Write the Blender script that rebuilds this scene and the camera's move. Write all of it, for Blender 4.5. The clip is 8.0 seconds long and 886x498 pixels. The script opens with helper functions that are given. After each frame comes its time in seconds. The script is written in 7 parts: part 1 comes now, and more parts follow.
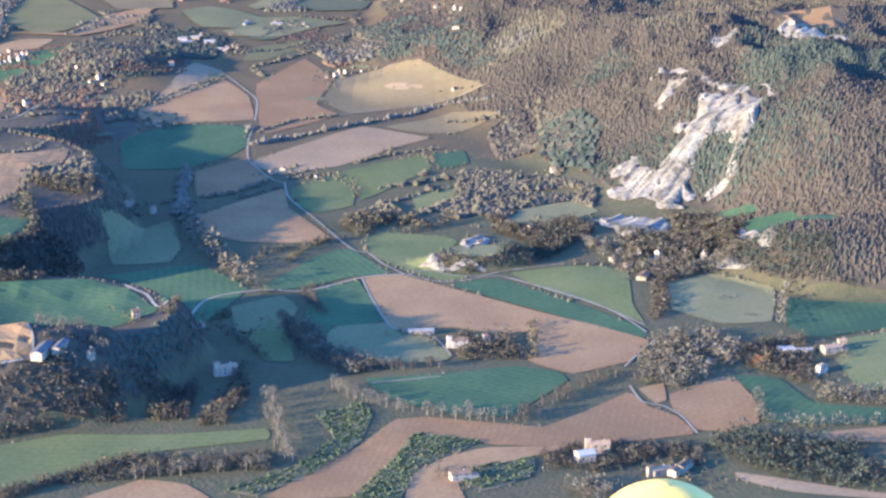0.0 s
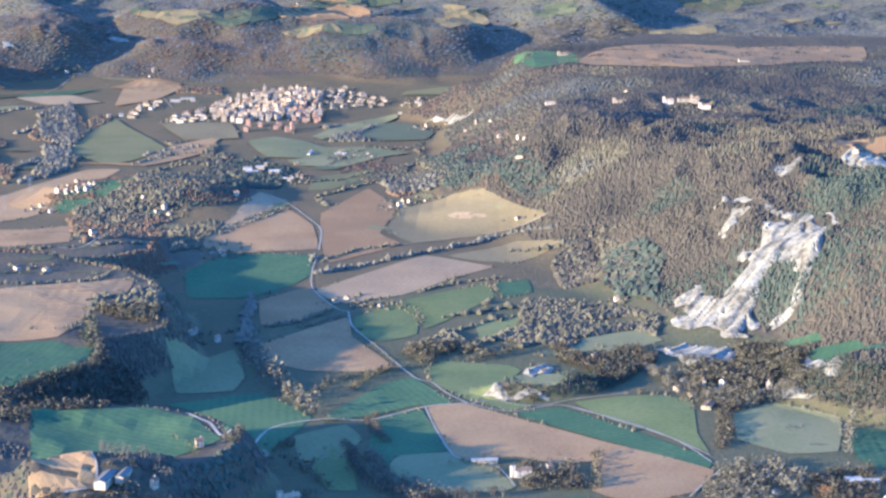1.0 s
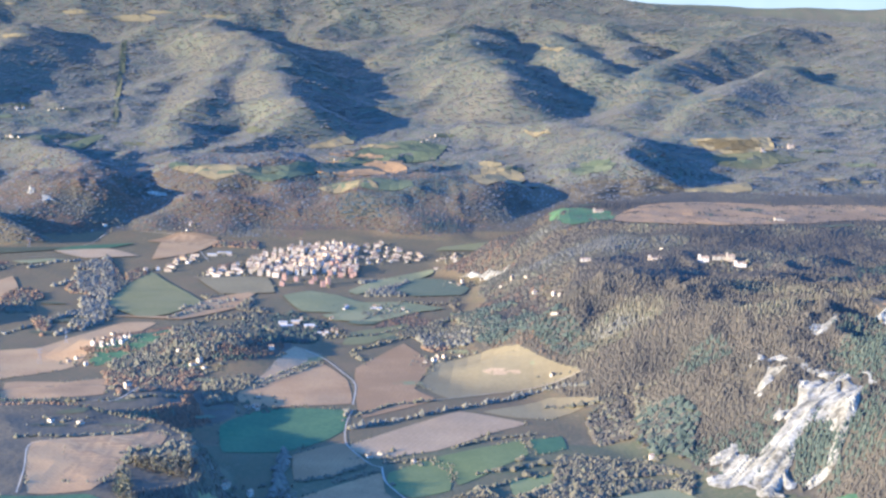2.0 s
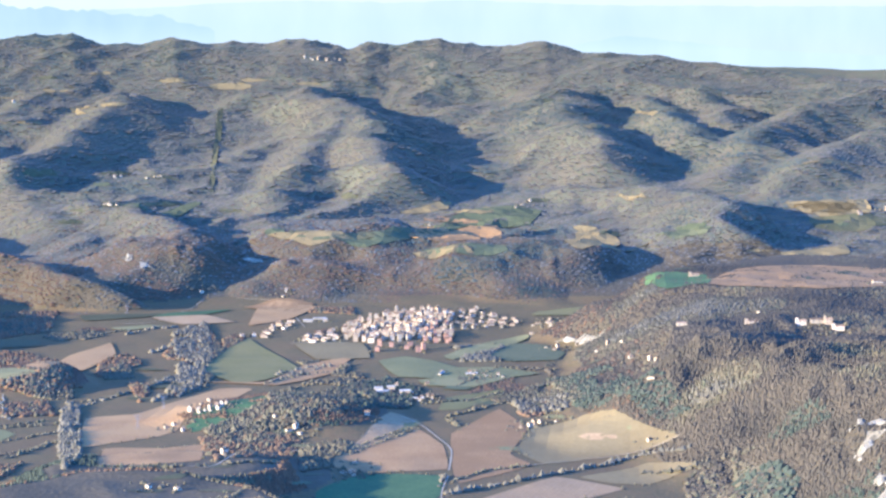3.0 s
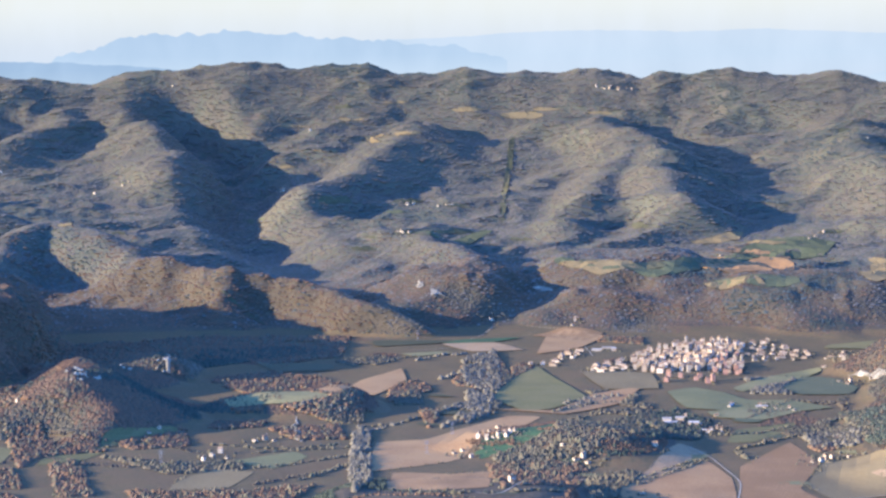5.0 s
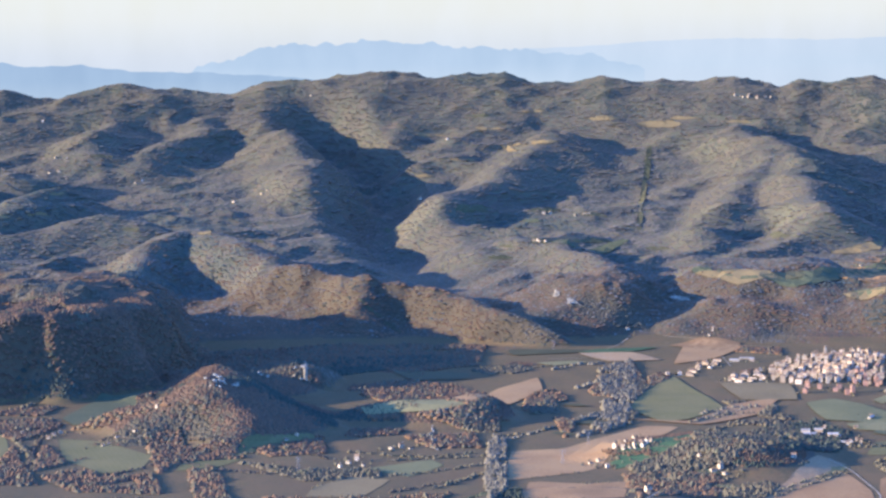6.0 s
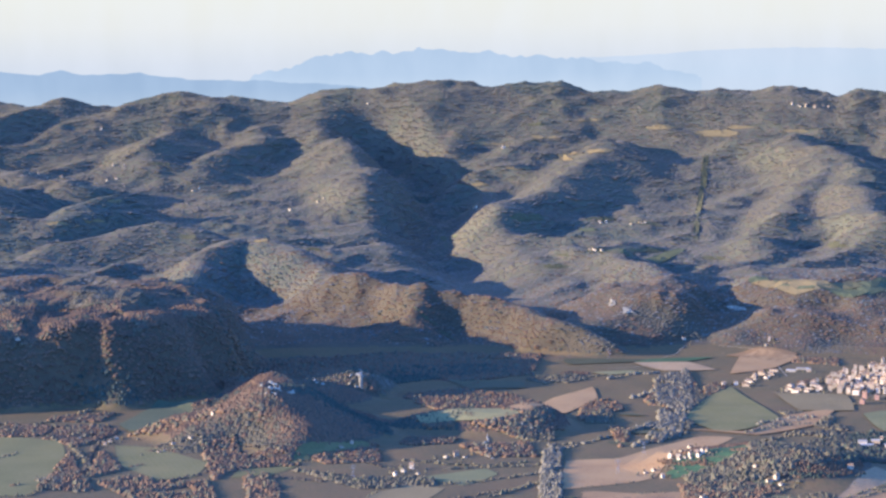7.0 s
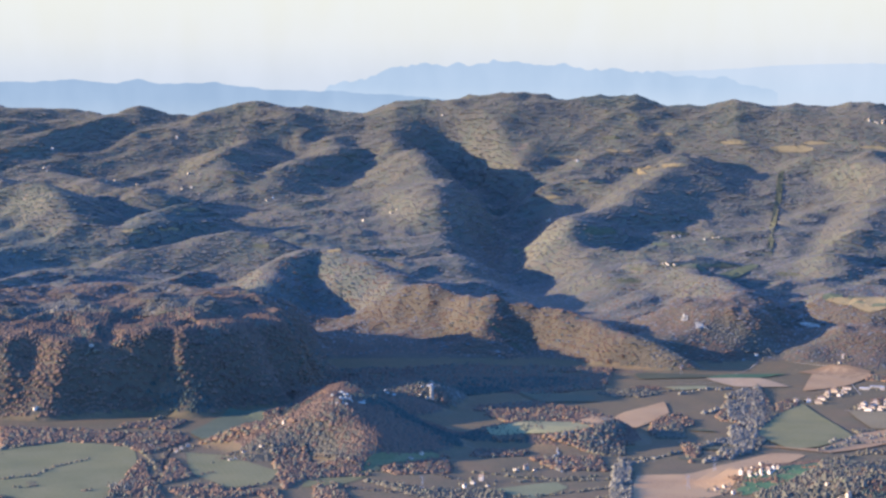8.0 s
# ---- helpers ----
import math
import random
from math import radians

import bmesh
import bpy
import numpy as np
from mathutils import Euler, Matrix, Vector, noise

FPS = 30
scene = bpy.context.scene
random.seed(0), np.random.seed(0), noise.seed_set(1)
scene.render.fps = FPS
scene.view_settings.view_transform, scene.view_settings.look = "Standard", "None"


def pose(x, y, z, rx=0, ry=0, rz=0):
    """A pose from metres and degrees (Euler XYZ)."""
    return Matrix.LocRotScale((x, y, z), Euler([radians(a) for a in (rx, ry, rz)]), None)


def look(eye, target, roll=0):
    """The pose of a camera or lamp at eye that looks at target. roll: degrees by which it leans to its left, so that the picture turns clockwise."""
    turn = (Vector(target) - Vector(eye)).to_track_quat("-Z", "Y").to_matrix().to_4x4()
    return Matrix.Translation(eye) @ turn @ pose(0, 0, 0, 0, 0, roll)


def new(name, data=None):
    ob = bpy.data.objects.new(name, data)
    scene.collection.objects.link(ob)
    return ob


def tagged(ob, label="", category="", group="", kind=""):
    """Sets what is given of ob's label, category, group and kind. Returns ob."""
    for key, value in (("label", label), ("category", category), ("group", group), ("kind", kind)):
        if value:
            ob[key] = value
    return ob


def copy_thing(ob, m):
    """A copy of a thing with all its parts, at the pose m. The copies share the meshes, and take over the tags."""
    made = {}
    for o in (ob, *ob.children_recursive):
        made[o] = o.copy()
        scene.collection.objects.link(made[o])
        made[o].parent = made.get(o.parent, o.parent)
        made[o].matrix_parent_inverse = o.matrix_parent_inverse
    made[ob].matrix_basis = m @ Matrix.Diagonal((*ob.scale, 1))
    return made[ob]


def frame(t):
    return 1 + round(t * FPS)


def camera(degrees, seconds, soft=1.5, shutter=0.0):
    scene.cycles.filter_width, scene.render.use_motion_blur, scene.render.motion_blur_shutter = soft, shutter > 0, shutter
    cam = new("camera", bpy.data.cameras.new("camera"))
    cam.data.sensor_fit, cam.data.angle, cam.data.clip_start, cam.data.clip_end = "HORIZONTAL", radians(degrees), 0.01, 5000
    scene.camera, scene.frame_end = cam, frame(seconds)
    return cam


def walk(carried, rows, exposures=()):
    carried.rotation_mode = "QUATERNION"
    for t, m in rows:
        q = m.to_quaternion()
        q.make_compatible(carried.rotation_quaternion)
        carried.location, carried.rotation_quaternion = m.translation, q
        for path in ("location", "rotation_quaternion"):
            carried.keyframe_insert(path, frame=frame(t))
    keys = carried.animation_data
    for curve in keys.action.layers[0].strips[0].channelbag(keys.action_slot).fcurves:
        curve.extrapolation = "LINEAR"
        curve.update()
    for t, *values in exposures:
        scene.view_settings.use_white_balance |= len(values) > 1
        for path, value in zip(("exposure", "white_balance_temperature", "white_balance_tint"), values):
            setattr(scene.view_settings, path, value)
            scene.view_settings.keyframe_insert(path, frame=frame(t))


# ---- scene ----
# A camera in a hot-air balloon basket, 420 m over the valley floor; it hangs still and only turns.
EYE = 420.0
cam = camera(24.0, 8.0, soft=2.6)
ROWS = [
    (0.0, 74.4, -0.385, 0.108), (0.5, 75.761, -0.203, 0.899), (1.0, 77.936, 0.03, 1.8), (1.5, 80.36, -0.342, 2.348),
    (1.7, 81.195, -0.41, 2.528), (2.8, 83.764, 0.422, 4.598), (3.0, 83.998, 0.386, 5.377), (3.5, 84.78, 0.429, 6.549),
    (4.0, 84.73, 0.505, 8.529), (4.5, 85.069, 0.898, 11.809), (4.7, 84.99, 0.7, 12.49), (5.8, 85.02, 0.75, 16.31),
    (6.0, 85.14, 0.67, 17.103), (6.5, 85.092, 0.221, 17.537), (7.0, 85.391, 0.554, 18.649), (7.5, 85.783, 0.247, 20.127),
    (8.0, 85.73, -0.053, 20.698),
]
walk(cam, [(t, pose(0, 0, EYE, rx, ry, rz)) for t, rx, ry, rz in ROWS],
     exposures=[(0.0, 2.74, 5700, 9), (1.5, 2.8, 5300, 3), (3.5, 2.9, 5450, 6), (4.0, 2.9, 5480, 7), (4.5, 2.63, 5620, 9), (8.0, 2.51, 5720, 13)])

# ---- daylight: a low sun from the left, clear sky ----
SUN_AZ, SUN_EL = 116.0, 11.6
sky_world = bpy.data.worlds.new("sky")
scene.world = sky_world
sky_world.use_nodes = True
wn = sky_world.node_tree
sky = wn.nodes.new("ShaderNodeTexSky")
sky.sky_type, sky.sun_disc = "NISHITA", False
sky.sun_elevation, sky.sun_rotation = radians(SUN_EL), radians(-SUN_AZ)
sky.altitude, sky.air_density, sky.dust_density, sky.ozone_density = 900, 1.0, 0.5, 5.0
wn.nodes["Background"].inputs["Strength"].default_value = 0.15
# multiply tints the sky's light bluer, so that shade turns bluer
sky_tint = wn.nodes.new("ShaderNodeMix")
sky_tint.data_type, sky_tint.blend_type = "RGBA", "MULTIPLY"
sky_tint.inputs["Factor"].default_value = 1.0
sky_tint.inputs["B"].default_value = (0.91, 0.97, 1.2, 1)
wn.links.new(sky.outputs["Color"], sky_tint.inputs["A"])
wn.links.new(sky_tint.outputs["Result"], wn.nodes["Background"].inputs["Color"])
sun = new("sun", bpy.data.lights.new("sun", "SUN"))
sun.data.energy, sun.data.angle, sun.data.color = 3.4, radians(0.5), (1.0, 0.75, 0.44)
sa, se = radians(SUN_AZ), radians(SUN_EL)
sun.matrix_basis = look((0, 0, 0), (math.sin(sa) * math.cos(se), -math.cos(sa) * math.cos(se), -math.sin(se)))
# ---- the lie of the land: bearings in degrees to the left of straight ahead, ranges in metres ----
def at(az, r):
    return -r * math.sin(math.radians(az)), r * math.cos(math.radians(az))


def lattice(ix, iy, seed):
    h = (ix * 374761393 + iy * 668265263 + seed * 974634777) & 0x7FFFFFFF
    h = ((h ^ (h >> 13)) * 1274126177) & 0x7FFFFFFF
    return ((h ^ (h >> 16)) & 0xFFFF) / 32767.5 - 1.0


def vnoise(x, y, size, seed=0):
    """Smooth noise from -1 to 1 with bumps about size metres wide."""
    u, v = np.asarray(x, float) / size, np.asarray(y, float) / size
    iu, iv = np.floor(u).astype(np.int64), np.floor(v).astype(np.int64)
    fu, fv = u - iu, v - iv
    fu, fv = fu * fu * (3 - 2 * fu), fv * fv * (3 - 2 * fv)
    a = lattice(iu, iv, seed) * (1 - fu) + lattice(iu + 1, iv, seed) * fu
    b = lattice(iu, iv + 1, seed) * (1 - fu) + lattice(iu + 1, iv + 1, seed) * fu
    return a * (1 - fv) + b * fv


def smooth(a, b, v):
    k = np.clip((v - a) / (b - a), 0, 1)
    return k * k * (3 - 2 * k)


HILLS, RIDGES = [], []
DEEP = 2.4  # the far hills are drawn closer together in depth than they lie side by side


def ridge(slope, *crest):
    """A spur: crest points of bearing, range and height, with sides that fall off at that slope."""
    RIDGES.append((slope, [(70.0 * a, DEEP * r, z) for a, r, z in crest]))


def hill(az, r, top, across, deep, turn=0.0, edge=0.8):
    """A rise with its crest at that bearing and range; edge 1: a dome, less: a flat top with steep sides."""
    x, y = at(az, r)
    HILLS.append((x, y, top, across, deep, math.radians(az + turn), edge))


# spurs and ridges of the hills behind the valley
ridge(0.5, (24.2, 4790, 368), (22.9, 4762, 360), (22.0, 4628, 326), (21.1, 4474, 287), (20.6, 4328, 245), (20.4, 4178, 200), (19.9, 4140, 166))
ridge(0.5, (22.9, 4762, 360), (23.7, 4558, 291), (24.8, 4440, 252), (25.7, 4374, 219))
ridge(0.5, (25.9, 4790, 392), (26.1, 4714, 344), (26.3, 4526, 292), (26.4, 4416, 253), (26.6, 4366, 214))
ridge(0.5, (28.9, 4790, 376), (29.6, 4676, 326), (30.7, 4630, 300), (31.8, 4542, 269))
ridge(0.55, (25.9, 3534, 76), (25.1, 3658, 106), (24.2, 3758, 134), (23.4, 3726, 130), (22.2, 3598, 111), (21.1, 3474, 93), (19.5, 3382, 80), (17.9, 3356, 74), (16.4, 3286, 61), (15.3, 3216, 49), (14.3, 3160, 25))
ridge(0.5, (19.4, 3388, 79), (19.5, 3300, 48), (19.2, 3252, 18))
ridge(0.5, (30.5, 4072, 160), (29.3, 4070, 174), (28.2, 4128, 195), (27.6, 4156, 200), (27.1, 4154, 174))
ridge(0.5, (29.5, 3918, 131), (27.7, 3926, 150), (26.2, 3930, 158), (25.3, 3912, 145), (24.5, 3878, 119))
ridge(0.5, (31.8, 4328, 230), (31.1, 4268, 228), (30.8, 4160, 192), (30.8, 4084, 153))
ridge(0.45, (31.2, 4504, 258), (29.7, 4372, 233), (28.3, 4278, 213), (27.7, 4284, 205))
ridge(0.5, (14.0, 4540, 283), (14.3, 4422, 260), (15.2, 4316, 229), (16.1, 4200, 200), (17.3, 4058, 165), (18.4, 3990, 132))
ridge(0.45, (12.3, 4604, 294), (13.5, 4694, 329), (14.6, 4686, 329), (16.0, 4590, 297), (17.3, 4484, 257))
ridge(0.45, (16.4, 4790, 356), (17.7, 4642, 314), (18.6, 4532, 274))
ridge(0.5, (10.7, 4556, 277), (9.2, 4546, 288), (8.1, 4420, 264), (7.2, 4264, 235), (7.0, 4084, 193), (6.9, 3928, 148), (7.0, 3920, 116))
ridge(0.5, (8.1, 4412, 262), (8.6, 4188, 199), (9.5, 3998, 150), (10.4, 3860, 103))
ridge(0.5, (2.3, 4548, 275), (2.0, 4400, 254), (1.4, 4202, 220), (1.0, 4068, 189), (0.7, 4028, 161), (0.9, 4018, 134))
ridge(0.5, (-0.1, 4552, 277), (-0.8, 4366, 247), (-1.5, 4196, 201), (-2.0, 4160, 166))
ridge(0.5, (-1.6, 4580, 279), (-2.1, 4438, 260), (-2.5, 4330, 225), (-2.9, 4290, 196))
ridge(0.45, (-6.6, 4572, 287), (-4.8, 4418, 254), (-3.8, 4284, 219), (-2.9, 4132, 182), (-2.0, 4018, 134))
ridge(0.45, (-6.6, 4300, 213), (-5.3, 4152, 187), (-4.1, 4012, 146), (-3.2, 3934, 114))
ridge(0.5, (1.4, 3926, 123), (-0.1, 3848, 124), (-1.5, 3770, 119), (-2.4, 3630, 103), (-2.6, 3524, 74), (-2.4, 3480, 43))
ridge(0.5, (14.7, 3840, 107), (13.7, 3706, 105), (12.9, 3562, 89), (12.5, 3444, 64), (12.5, 3408, 35))
ridge(0.5, (4.1, 4416, 238), (3.1, 4488, 265), (2.4, 4556, 277))
ridge(0.45, (14.4, 4594, 288), (14.1, 4454, 262), (15.0, 4346, 226), (16.5, 4214, 183))
ridge(0.45, (16.2, 4780, 341), (14.7, 4696, 323), (15.4, 4576, 283), (16.9, 4434, 236))
# wooded terraces behind the town
hill(13.2, 3420, 74, 120, 190, 0, 0.6)
hill(8.6, 3560, 84, 230, 290, 0, 0.75)
hill(4.6, 3470, 62, 180, 230, 0, 0.8)
hill(2.2, 3500, 58, 130, 190, 0, 0.6)
hill(-2.0, 3600, 64, 120, 160, 0, 0.7)
# left hills
hill(30.6, 3200, 106, 330, 259, 0, 0.4)
hill(26.3, 2960, 100, 132, 150, 0, 0.38)
hill(29.4, 2975, 101, 150, 155, 0, 0.38)
hill(32.6, 2960, 102, 150, 150, 0, 0.38)
hill(36.0, 2960, 102, 140, 150, 0, 0.5)
hill(37.0, 3180, 104, 330, 250, 0, 0.4)
# an unseen hill left of the view, added to throw shade into the valley
hill(24.9, 1235, 64, 70, 70, 0, 0.7)
# knolls in the valley
hill(22.7, 2480, 57, 125, 140, 10, 1.0)
# added rise behind the knoll, there to lengthen the shade on the floor
hill(22.3, 2720, 40, 110, 150, 0, 1.0)
hill(20.4, 2800, 34, 52, 60)
hill(17.2, 2480, 22, 85, 70)
hill(20.1, 2420, 12, 30, 28)
hill(9.2, 2260, 20, 100, 110)
hill(10.8, 1920, 16, 90, 90)
hill(-1.2, 1470, 12, 40, 22, 0, 0.6)
hill(-10.9, 1480, 34, 75, 55)
hill(12.2, 1245, 36, 82, 72, 0, 0.22)
hill(12.0, 1176, 37, 70, 34, 0, 0.5)
hill(15.4, 1620, 33, 136, 190, 0, 0.22)
hill(13.6, 1900, 26, 120, 110, 0, 0.5)
# the plateau with its eroded marl slope
hill(-8.0, 2380, 82, 330, 480, 0, 0.55)
hill(-4.4, 2700, 78, 225, 240, 0, 0.6)
hill(-1.2, 2850, 56, 100, 120, 0, 0.8)
hill(-7.2, 2880, 80, 370, 260, 0, 0.25)
hill(-9.3, 2000, 80, 205, 350, 0, 0.7)
hill(-13.5, 1950, 86, 200, 420, 0, 0.6)

CREST_AZ = (-30, -14, -9, -5.5, -3.7, -2.2, -0.7, 1.6, 2.6, 3.8, 5.5, 6.9, 7.5, 8.0, 9.2, 10.3, 11.7, 12.7, 13.5, 14.6, 15.4, 17.3,
            18.8, 20.4, 22.0, 22.9, 24.4, 25.8, 27.7, 29.0, 29.6, 31.1, 32.6, 50)
CREST_EL = (-1.2, -1.5, -1.6, -1.49, -1.26, -1.02, -0.78, -0.65, -0.41, -0.52, -0.25, -0.48, -0.40, -0.50, -0.22, -0.36, -0.39, -0.22,
            -0.38, -0.33, -0.10, -0.20, -0.08, -0.23, -0.31, -0.59, -0.38, -0.23, -0.62, -0.45, -0.59, -0.45, -0.34, -0.5)
STREAM = [at(11.6, 3150), at(13.4, 3190), at(14.3, 3260), at(16.0, 3420), at(17.6, 3700), at(18.6, 3960), at(19.2, 4130), at(18.9, 4300), at(20.0, 4500), at(20.6, 4620)]


def near_line(x, y, line):
    """Distance to a line of points."""
    best = np.full(np.shape(x), 1e9)
    for (ax, ay), (bx, by) in zip(line, line[1:]):
        dx, dy = bx - ax, by - ay
        k = np.clip(((x - ax) * dx + (y - ay) * dy) / (dx * dx + dy * dy), 0, 1)
        best = np.minimum(best, np.hypot(x - ax - k * dx, y - ay - k * dy))
    return best


def land(x, y):
    """Height of the ground."""
    x, y = np.asarray(x, float), np.asarray(y, float)
    az, r = np.degrees(np.arctan2(-x, y)), np.hypot(x, y)
    loose = 0.2 + 0.8 * smooth(1900, 2500, r)
    wx = x + 65 * loose * vnoise(x, y, 240, 3) + (12 + 18 * loose) * vnoise(x, y, 70, 4)
    wy = y + 65 * loose * vnoise(x, y, 240, 5) + (12 + 18 * loose) * vnoise(x, y, 70, 6)
    crest = EYE + 4820 * np.tan(np.radians(np.interp(az, CREST_AZ, CREST_EL)))
    foot = np.interp(r, (0, 3180, 3450, 3700, 4050, 4350, 4600, 4820), (0, 0, 30, 62, 125, 195, 265, 330))
    behind = np.abs(az) > 60
    z = np.where(behind, 0.4 * foot, foot)
    rise = smooth(0, 1, 1 - np.abs(r - 4820) / np.where(r < 4820, 300, 170))
    z = np.where(behind, z, np.maximum(z, 0.0) + (crest - z) * rise)
    soft = z
    u, v = 70.0 * az, DEEP * r
    wu = u + 26 * vnoise(u, v, 210, 3) + 9 * vnoise(u, v, 70, 4)
    wv = v + 30 * vnoise(u, v, 210, 5) + 12 * vnoise(u, v, 70, 6)
    for slope, crest in RIDGES:
        top = np.full(np.shape(x), -1e3)
        for (ax, ay, az_), (bx, by, bz) in zip(crest, crest[1:]):
            dx, dy = bx - ax, by - ay
            k = np.clip(((wu - ax) * dx + (wv - ay) * dy) / (dx * dx + dy * dy), 0, 1)
            d = np.hypot(wu - ax - k * dx, wv - ay - k * dy)
            top = np.maximum(top, az_ + k * (bz - az_) - slope * (np.sqrt(d * d + 500) - 22))
        soft = np.maximum(soft, top) + 4 * np.exp(-np.abs(soft - top) / 6)
    for hx, hy, top, across, deep, turn, edge in HILLS:
        dx, dy = wx - hx, wy - hy
        ca, sa_ = math.cos(turn), math.sin(turn)
        d = np.sqrt(((dx * ca + dy * sa_) / across) ** 2 + ((-dx * sa_ + dy * ca) / deep) ** 2)
        h = top * smooth(0, 1, (1.35 - d) / (1.35 * edge))
        near = np.maximum(soft, h)
        soft = near + 10 * np.exp(-np.abs(soft - h) / 9) * smooth(4, 25, np.minimum(soft, h))
    z = soft
    far = smooth(3150, 3700, r) * (1 - 0.75 * smooth(4700, 4820, r)) * (np.abs(az) < 60)
    across, along = wu + 0.45 * wv, wv - 0.45 * wu
    folds = (1 - 2 * np.abs(vnoise(across, 0.5 * along, 170, 12))) * 11 + (1 - 2 * np.abs(vnoise(across, 0.6 * along, 75, 13))) * 4.5
    folds = folds + (1 - 2 * np.abs(vnoise(wu, wv, 34, 14))) * 1.6 + vnoise(u, v, 16, 15) * 0.5
    ridged = (1 - np.abs(vnoise(wx, wy, 240, 7))) * 0.65 + (1 - np.abs(vnoise(x, y, 95, 8))) * 0.35 - 0.72
    gullies = (1 - 2 * np.abs(vnoise(x, y, 60, 16))) * 7 + (1 - 2 * np.abs(vnoise(x, y, 26, 17))) * 3
    rough = 1 - 0.85 * smooth(4, 1, az) * smooth(2350, 2600, r)
    z = z + ridged * np.clip(z * 0.3, 0, 20) * (1 - far) * rough + folds * far + gullies * smooth(25, 60, z) * (1 - far) * rough
    z = z - 60 * smooth(0, 1, 1 - near_line(x, y, STREAM) / 130) * smooth(20, 130, z)
    z = z + 1.6 * vnoise(x, y, 160, 9) + 0.7 * vnoise(x, y, 45, 10)
    return z


# ---- materials ----
def material(name, stops, scale=0.05, fine=1.0, rough=0.9, bump=0.0, bump_scale=2.0, rows=0.0, row_gap=3.0, island=0.0, objects=0.0, patch=0.5):
    """A matt natural surface: stops are base colours from dark to light, mixed by noise at two sizes (scale and fine, per metre),
    by drilled rows, by loose pieces (island) or by objects."""
    m = bpy.data.materials.new(name)
    m.use_nodes = True
    n, l = m.node_tree.nodes, m.node_tree.links
    shader = n["Principled BSDF"]
    shader.inputs["Roughness"].default_value = rough
    shader.inputs["Specular IOR Level"].default_value = 0.15
    geo = n.new("ShaderNodeNewGeometry")

    def math_node(op, a, b):
        k = n.new("ShaderNodeMath")
        k.operation = op
        for socket, v in zip(k.inputs, (a, b)):
            if isinstance(v, (int, float)):
                socket.default_value = v
            else:
                l.new(v, socket)
        return k.outputs[0]

    def noise_node(s, detail):
        k = n.new("ShaderNodeTexNoise")
        k.inputs["Scale"].default_value, k.inputs["Detail"].default_value = s, detail
        l.new(geo.outputs["Position"], k.inputs["Vector"])
        return k.outputs["Fac"]

    big, small = noise_node(scale, 4), noise_node(fine, 3)
    value = math_node("ADD", math_node("MULTIPLY", big, patch * 2), math_node("MULTIPLY", small, (1 - patch) * 2))
    value = math_node("SUBTRACT", value, 0.5)
    if rows:
        info = n.new("ShaderNodeObjectInfo")
        turn = n.new("ShaderNodeVectorRotate")
        turn.rotation_type = "Z_AXIS"
        l.new(geo.outputs["Position"], turn.inputs["Vector"])
        l.new(math_node("MULTIPLY", info.outputs["Random"], 3.1), turn.inputs["Angle"])
        wave = n.new("ShaderNodeTexWave")
        wave.inputs["Scale"].default_value, wave.inputs["Distortion"].default_value = 0.314 / row_gap, 1.2
        wave.inputs["Detail Scale"].default_value = 0.3
        l.new(turn.outputs["Vector"], wave.inputs["Vector"])
        value = math_node("ADD", value, math_node("MULTIPLY", math_node("SUBTRACT", wave.outputs["Fac"], 0.5), rows))
    if island:
        value = math_node("ADD", value, math_node("MULTIPLY", math_node("SUBTRACT", geo.outputs["Random Per Island"], 0.5), island))
    if objects:
        info = n.new("ShaderNodeObjectInfo")
        value = math_node("ADD", value, math_node("MULTIPLY", math_node("SUBTRACT", info.outputs["Random"], 0.5), objects))
    ramp = n.new("ShaderNodeValToRGB")
    while len(ramp.color_ramp.elements) < len(stops):
        ramp.color_ramp.elements.new(0.5)
    for i, c in enumerate(stops):
        e = ramp.color_ramp.elements[i]
        e.position, e.color = 0.2 + 0.6 * i / max(1, len(stops) - 1), (*c, 1)
    l.new(value, ramp.inputs["Fac"])
    l.new(ramp.outputs["Color"], shader.inputs["Base Color"])
    if bump:
        b = n.new("ShaderNodeBump")
        b.inputs["Strength"].default_value, b.inputs["Distance"].default_value = 0.6, bump
        l.new(noise_node(bump_scale, 3), b.inputs["Height"])
        l.new(b.outputs["Normal"], shader.inputs["Normal"])
    return m


M_GROUND = material("scrub ground", [(0.071, 0.064, 0.033), (0.092, 0.078, 0.040), (0.067, 0.068, 0.033), (0.108, 0.088, 0.048)], 0.012, 0.15, bump=1.0, bump_scale=0.4)
M_PLOUGH = material("ploughed earth", [(0.188, 0.109, 0.050), (0.238, 0.141, 0.066), (0.282, 0.176, 0.082)], 0.02, 0.4, rows=0.1, row_gap=4, objects=0.5, bump=0.3, bump_scale=0.6)
M_TAN = material("dry stubble earth", [(0.21, 0.14, 0.076), (0.256, 0.174, 0.095), (0.298, 0.21, 0.118)], 0.015, 0.3, rows=0.1, row_gap=5, objects=0.4, bump=0.2)
M_RED = material("red clay earth", [(0.165, 0.100, 0.050), (0.205, 0.125, 0.062), (0.250, 0.158, 0.081)], 0.015, 0.3, rows=0.2, objects=0.4, bump=0.2)
M_GREEN = material("young winter corn", [(0.034, 0.067, 0.033), (0.047, 0.087, 0.040), (0.069, 0.110, 0.047)], 0.02, 0.25, rows=0.18, row_gap=6, objects=0.35)
M_MEADOW = material("meadow grass", [(0.088, 0.101, 0.036), (0.115, 0.126, 0.045), (0.145, 0.144, 0.057)], 0.02, 0.3, rows=0.12, row_gap=6, objects=0.5)
